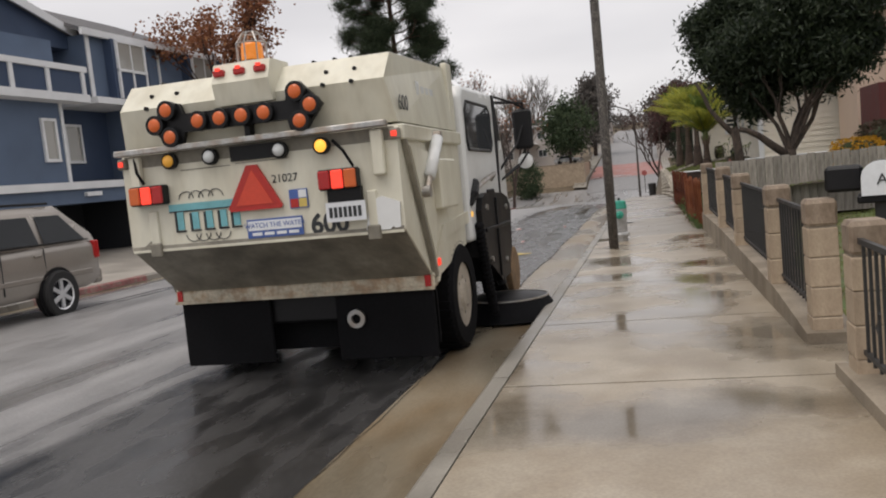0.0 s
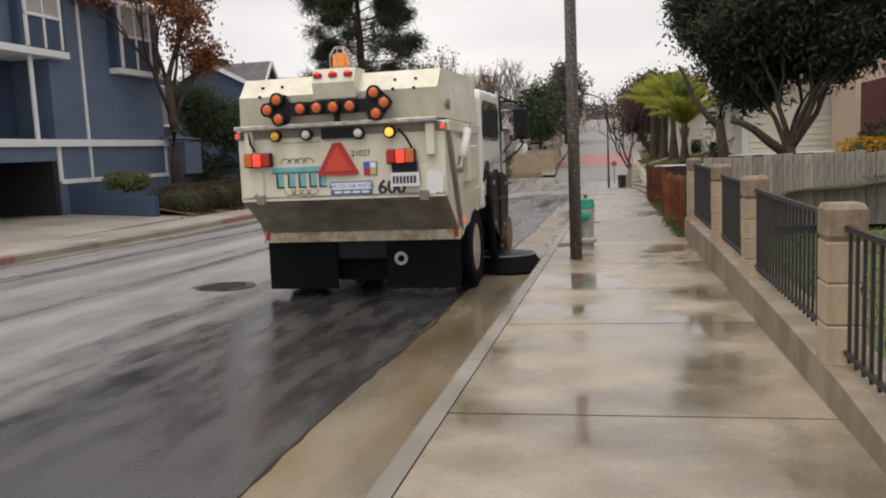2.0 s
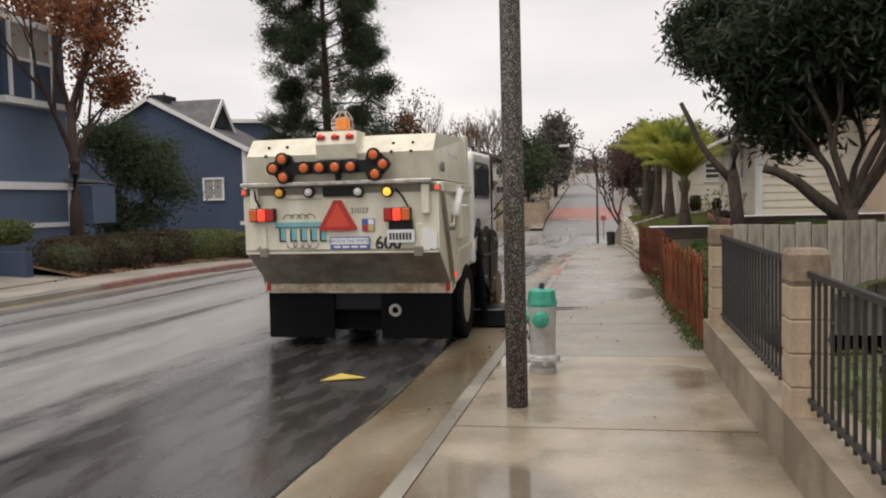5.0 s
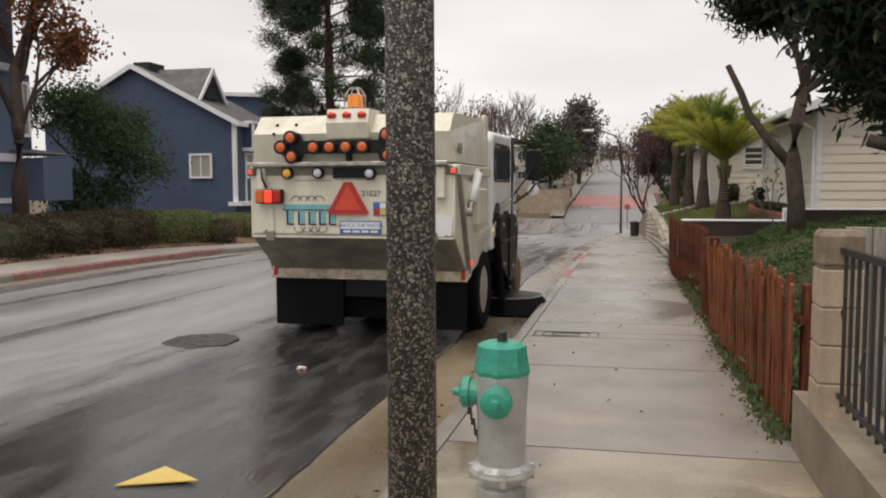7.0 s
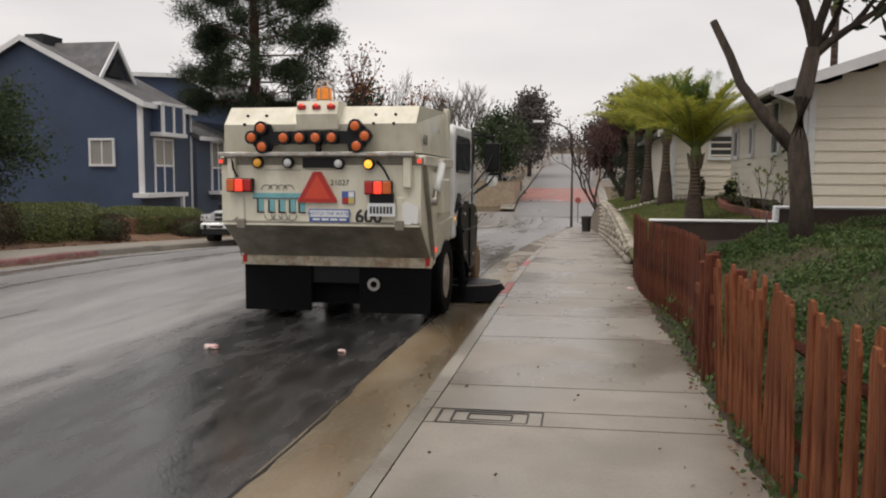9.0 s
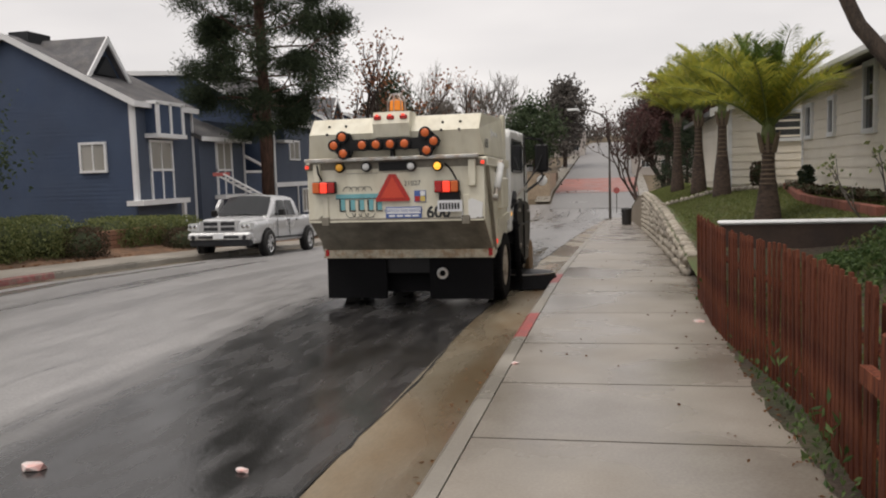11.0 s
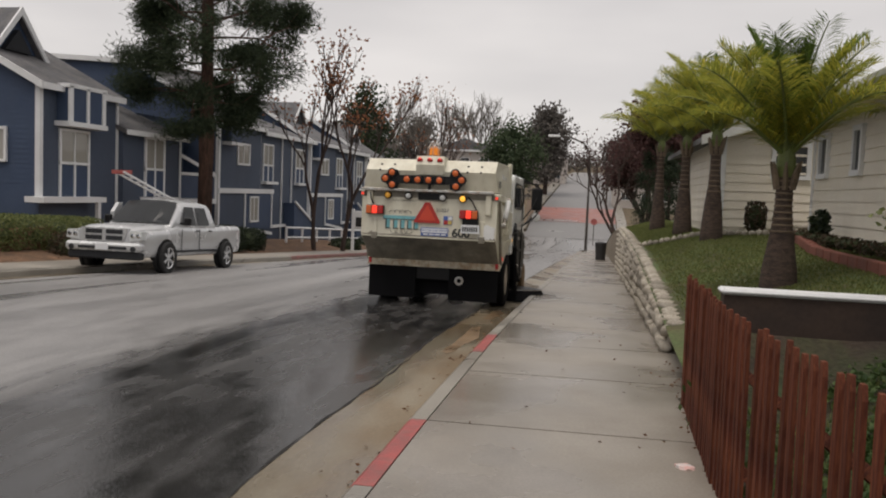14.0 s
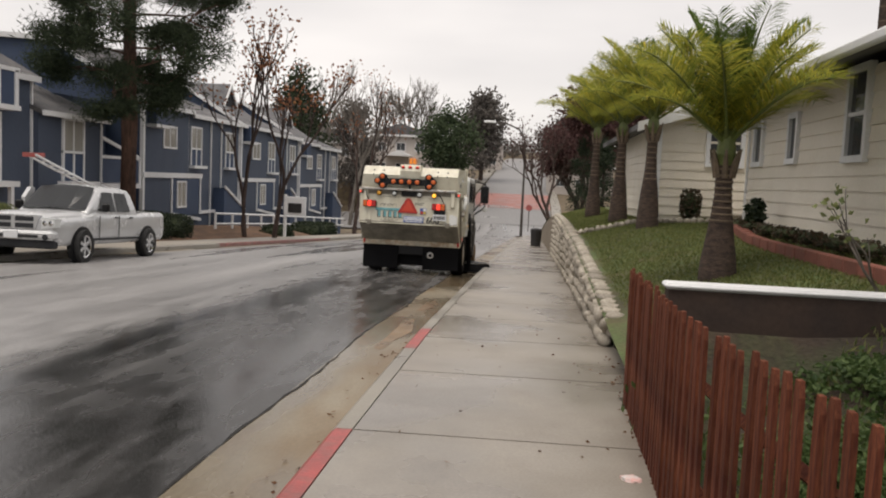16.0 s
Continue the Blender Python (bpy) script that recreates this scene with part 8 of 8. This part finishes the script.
def flat_leaves(name, label, n, where, z_of, size, mat):
    xy = where(n)
    c = np.array([(x, y, z_of(x, y) + 0.008) for x, y in xy])
    ax = rng.normal(size=(n, 3)) * np.array((1, 1, 0.08))
    ob = leaves(name, c, size, size * 0.5, mat, None, axis=ax, jitter=0.05)
    return tagged(ob, label, "leaf litter", kind="stuff")


flat_leaves("leaf_litter", "scattered fallen leaves and twigs on the pavement", 90, lambda n: np.stack([rng.uniform(-0.3, 1.5, n), rng.uniform(9, 30, n)], 1), lambda x, y: zs(y) + 0.012, 0.035, LITTERLEAF)
flat_leaves("leaf_litter", "brown leaves gathered along the fence foot", 300, lambda n: np.stack([1.47 + rng.normal(size=n) * 0.045, rng.uniform(12.5, 26, n)], 1), lambda x, y: zs(y) + 0.022, 0.034, LITTERLEAF)
flat_leaves("leaf_litter", "fallen brown leaves on the far planting bank", 2600, lambda n: np.stack([rng.uniform(-14.0, -12.0, n), rng.uniform(20, 62, n)], 1), lambda x, y: zs(y) + 0.0, 0.10, LITTERLEAF)
flat_leaves("leaf_litter", "dark debris lying in the gutter", 160, lambda n: np.stack([-0.55 - np.abs(rng.normal(size=n)) * 0.10, rng.uniform(10, 32, n)], 1), lambda x, y: zs(y) - 0.145, 0.04, LITTERLEAF)

# ---- the far end: cross street, brick paving, houses ----
BRICKPAVE = material("red_brick_paving", (0.31, 0.135, 0.115), 0.6, var=0.15, scale=0.3, fine=4, bump=0.1, wet=0.3)
FARASPHALT = material("far_asphalt", (0.19, 0.186, 0.185), 0.5, var=0.10, scale=0.15, fine=3, bump=0.1, stretch=(1, 0.2, 1))
sheet("road", [128, 133, 139, 143, 148, 153, 158, 163, 180, 200, 230, 260, 280, 300, 330, 400], lambda y: np.linspace(-9.1, 3.3, 6), lambda x, y: max(road_z(min(x, -1.2), y), zs(y) - 0.1) + 0.03, FARASPHALT, "grey asphalt street rising beyond the crossing", "road")
sheet("brick_paving", [139, 143, 148, 153, 158, 163], lambda y: np.linspace(-9.0, 3.3, 6), lambda x, y: max(road_z(min(x, -1.2), y), zs(y) - 0.1) + 0.06, BRICKPAVE, "red brick-coloured paving across the rising street", "paving")
sheet("road", [112, 116, 120, 124, 128, 132], lambda y: [-60, -30, -9.3, -1, 6, 30, 60], lambda x, y: zs(y) - 0.12, ASPHALT, "wet cross street at the bottom of the hill", "road")
sheet("pavement", list(range(133, 281, 7)), lambda y: (-11.5, -9.3), lambda x, y: zs(y) + 0.12, CURB, "pale pavement beside the rising street", "pavement")
sheet("pavement", list(range(133, 281, 7)), lambda y: (3.4, 4.8), lambda x, y: zs(y) + 0.12, CURB, "pale pavement beside the rising street", "pavement")
FARWALL = material("far_house_paint", (0.44, 0.40, 0.37), 0.8, var=0.08, scale=0.3, fine=4, bump=0.1)


def far_house(x, y, z, w, d, h, label, storeys=2):
    hs = thing("house", label, "house", Matrix.Translation((x, y, z)))
    part("wall", bx(-w / 2, w / 2, 0, d, -4, h), FARWALL, hs)
    part("roof", prism([(-w / 2 - 0.6, h), (0, h + w * 0.18), (w / 2 + 0.6, h)], -0.6, d + 0.6, "y"), SHINGLE, hs)
    part("eave", bx(-w / 2 - 0.6, w / 2 + 0.6, -0.65, -0.55, h - 0.25, h + 0.05), TRIM, hs)
    for s in range(storeys):
        for k in (-1, 0, 1):
            window(hs, pose(k * w * 0.3 - 0.7, -0.03, 0.8 + s * h / storeys, 0, 0, 0), 1.4, 1.2)
    if storeys > 1:
        part("porch_roof", prism([(-2.5, h * 0.48), (0, h * 0.62), (2.5, h * 0.48)], -2.5, 0, "y"), TRIM, hs)
    return hs


far_house(-21.2, 150, 1.9, 10.5, 10, 6.6, "grey two-storey house at the far corner")
far_house(-34, 150, 1.0, 12, 10, 6.0, "grey house half hidden by bare trees")
far_house(-13.5, 230, 5.5, 11, 9, 6.0, "distant house beside the rising street")
far_house(9, 170, 0.6, 12, 9, 4.5, "distant low house on the rising street", 1)
far_house(-17, 270, 8.0, 11, 9, 6.0, "distant house near the top of the street")
far_house(8, 225, 5.0, 11, 9, 5.0, "distant low house further up the street", 1)
fw2 = thing("garden_wall", "low tan wall round the far corner lot", "wall", kind="structure")
part("wall", bx(-24, -9.6, 136.6, 137.0, -4.0, 0.85), BLOCK, fw2)
part("coping", bx(-24, -9.55, 136.55, 137.05, 0.85, 0.98, 0.02), FOOTING, fw2)
part("return_wall", bx(-10.0, -9.6, 137.0, 149.5, -4.0, 0.85), BLOCK, fw2)
tagged(part("terrace", bx(-40, -10.0, 137.0, 160, -4.0, 0.95), EARTH), "raised earth lot behind the corner wall", "terrace", kind="structure")
pc = thing("parked_car", "pale parked car on the raised corner lot", "car", pose(-10.6, 142, 0.95, 0, 0, 90))
part("body", prism([(0, 0.35), (0.1, 0.85), (1.0, 0.95), (1.7, 1.42), (3.2, 1.42), (4.0, 0.95), (4.5, 0.9), (4.5, 0.35)], -0.85, 0.85, "x"), PICKSILVER, pc)
for sx in (-0.86, 0.84):
    part("side_window", prism([(1.15, 0.97), (1.75, 1.36), (3.15, 1.36), (3.75, 0.97)], sx, sx + 0.02, "x"), DARKGLASS, pc)
for sx in (-0.78, 0.78):
    for yy in (0.9, 3.6):
        part("wheel", revolve([(0.3, -0.1), (0.3, 0.1)], 14), TYRE, pc, "", Matrix.Translation((sx, yy, 0.3)))


# hills and woods on the horizon
def hill_z(x, y):
    return zs(min(y, 600)) + 6 * math.exp(-((y - 420) / 90) ** 2) * (1 + 0.3 * math.sin(x / 60)) - 1


sheet("hill", [300, 340, 380, 420, 460, 520], lambda y: np.linspace(-500, 500, 41), lambda x, y: hill_z(x, y) if abs(x + 4) > 8 or y > 340 else hill_z(x, y) - 3, EARTH, "low grey hill closing the street", "hill")
woods = []
for k in range(420):
    x = rng.uniform(-260, 260)
    y = rng.uniform(150, 330)
    if -14 < x < 6:
        continue
    w = rng.uniform(6, 12)
    z = zs(y) + rng.uniform(0.0, 0.35) * w + 0.004 * abs(x)
    woods.append(np.array((x, y, z)) + rng.normal(size=(70, 3)) * w * np.array((0.3, 0.3, 0.26)))
for k in range(90):
    x, y = rng.uniform(-70, 70), rng.uniform(335, 380)
    w = rng.uniform(5, 9)
    woods.append(np.array((x, y, hill_z(x, y) + 0.25 * w)) + rng.normal(size=(70, 3)) * w * np.array((0.3, 0.3, 0.24)))
wd = leaves("woods", np.concatenate(woods), 1.1, 0.7, FARDARK, None)
tagged(wd, "distant grey-brown woods on the rising ground", "woods", kind="stuff")


# ---- what moves ----
TRUCK_PATH = [(0, -2.17, 2.09), (0.5, -2.20, 3.46), (1, -2.21, 4.87), (1.5, -2.23, 6.27), (2, -2.25, 7.60), (2.5, -2.26, 8.72), (3, -2.24, 9.67), (3.5, -2.22, 10.55),
              (4, -2.23, 11.46), (4.5, -2.22, 12.33), (6.8, -2.19, 15.72), (7, -2.17, 16.06), (7.5, -2.17, 16.95), (8, -2.20, 17.95), (8.5, -2.18, 18.93), (9, -2.20, 19.92),
              (11.3, -2.16, 24.98), (11.5, -2.12, 25.47), (12, -2.12, 26.70), (12.5, -2.10, 27.80), (13, -2.04, 28.90), (13.5, -2.04, 30.05), (14, -1.99, 31.20),
              (14.5, -2.00, 32.52), (15, -2.01, 33.95), (15.5, -2.07, 35.45), (16, -2.07, 36.80)]


def truck_pose(x, y):
    z0, z1 = road_z(x, y + 0.9), road_z(x, y + 3.25)
    s = (z1 - z0) / 2.35
    return pose(x, y, z0 - s * 0.9 - 0.01, math.degrees(math.atan(s)), 0, -0.9)


def motions():
    walk(truck, [(t, truck_pose(x, y)) for t, x, y in TRUCK_PATH])
    ts, ys = [r[0] for r in TRUCK_PATH], [r[2] for r in TRUCK_PATH]
    for wh, wx, wy, r in wheels:
        rows = []
        for i in range(81):
            t = i * 0.2
            roll = -(float(np.interp(t, ts, ys)) - ys[0]) / r
            rows.append((t, pose(wx, wy, r, math.degrees(roll), 0, 0)))
        walk(wh, rows)


motions()
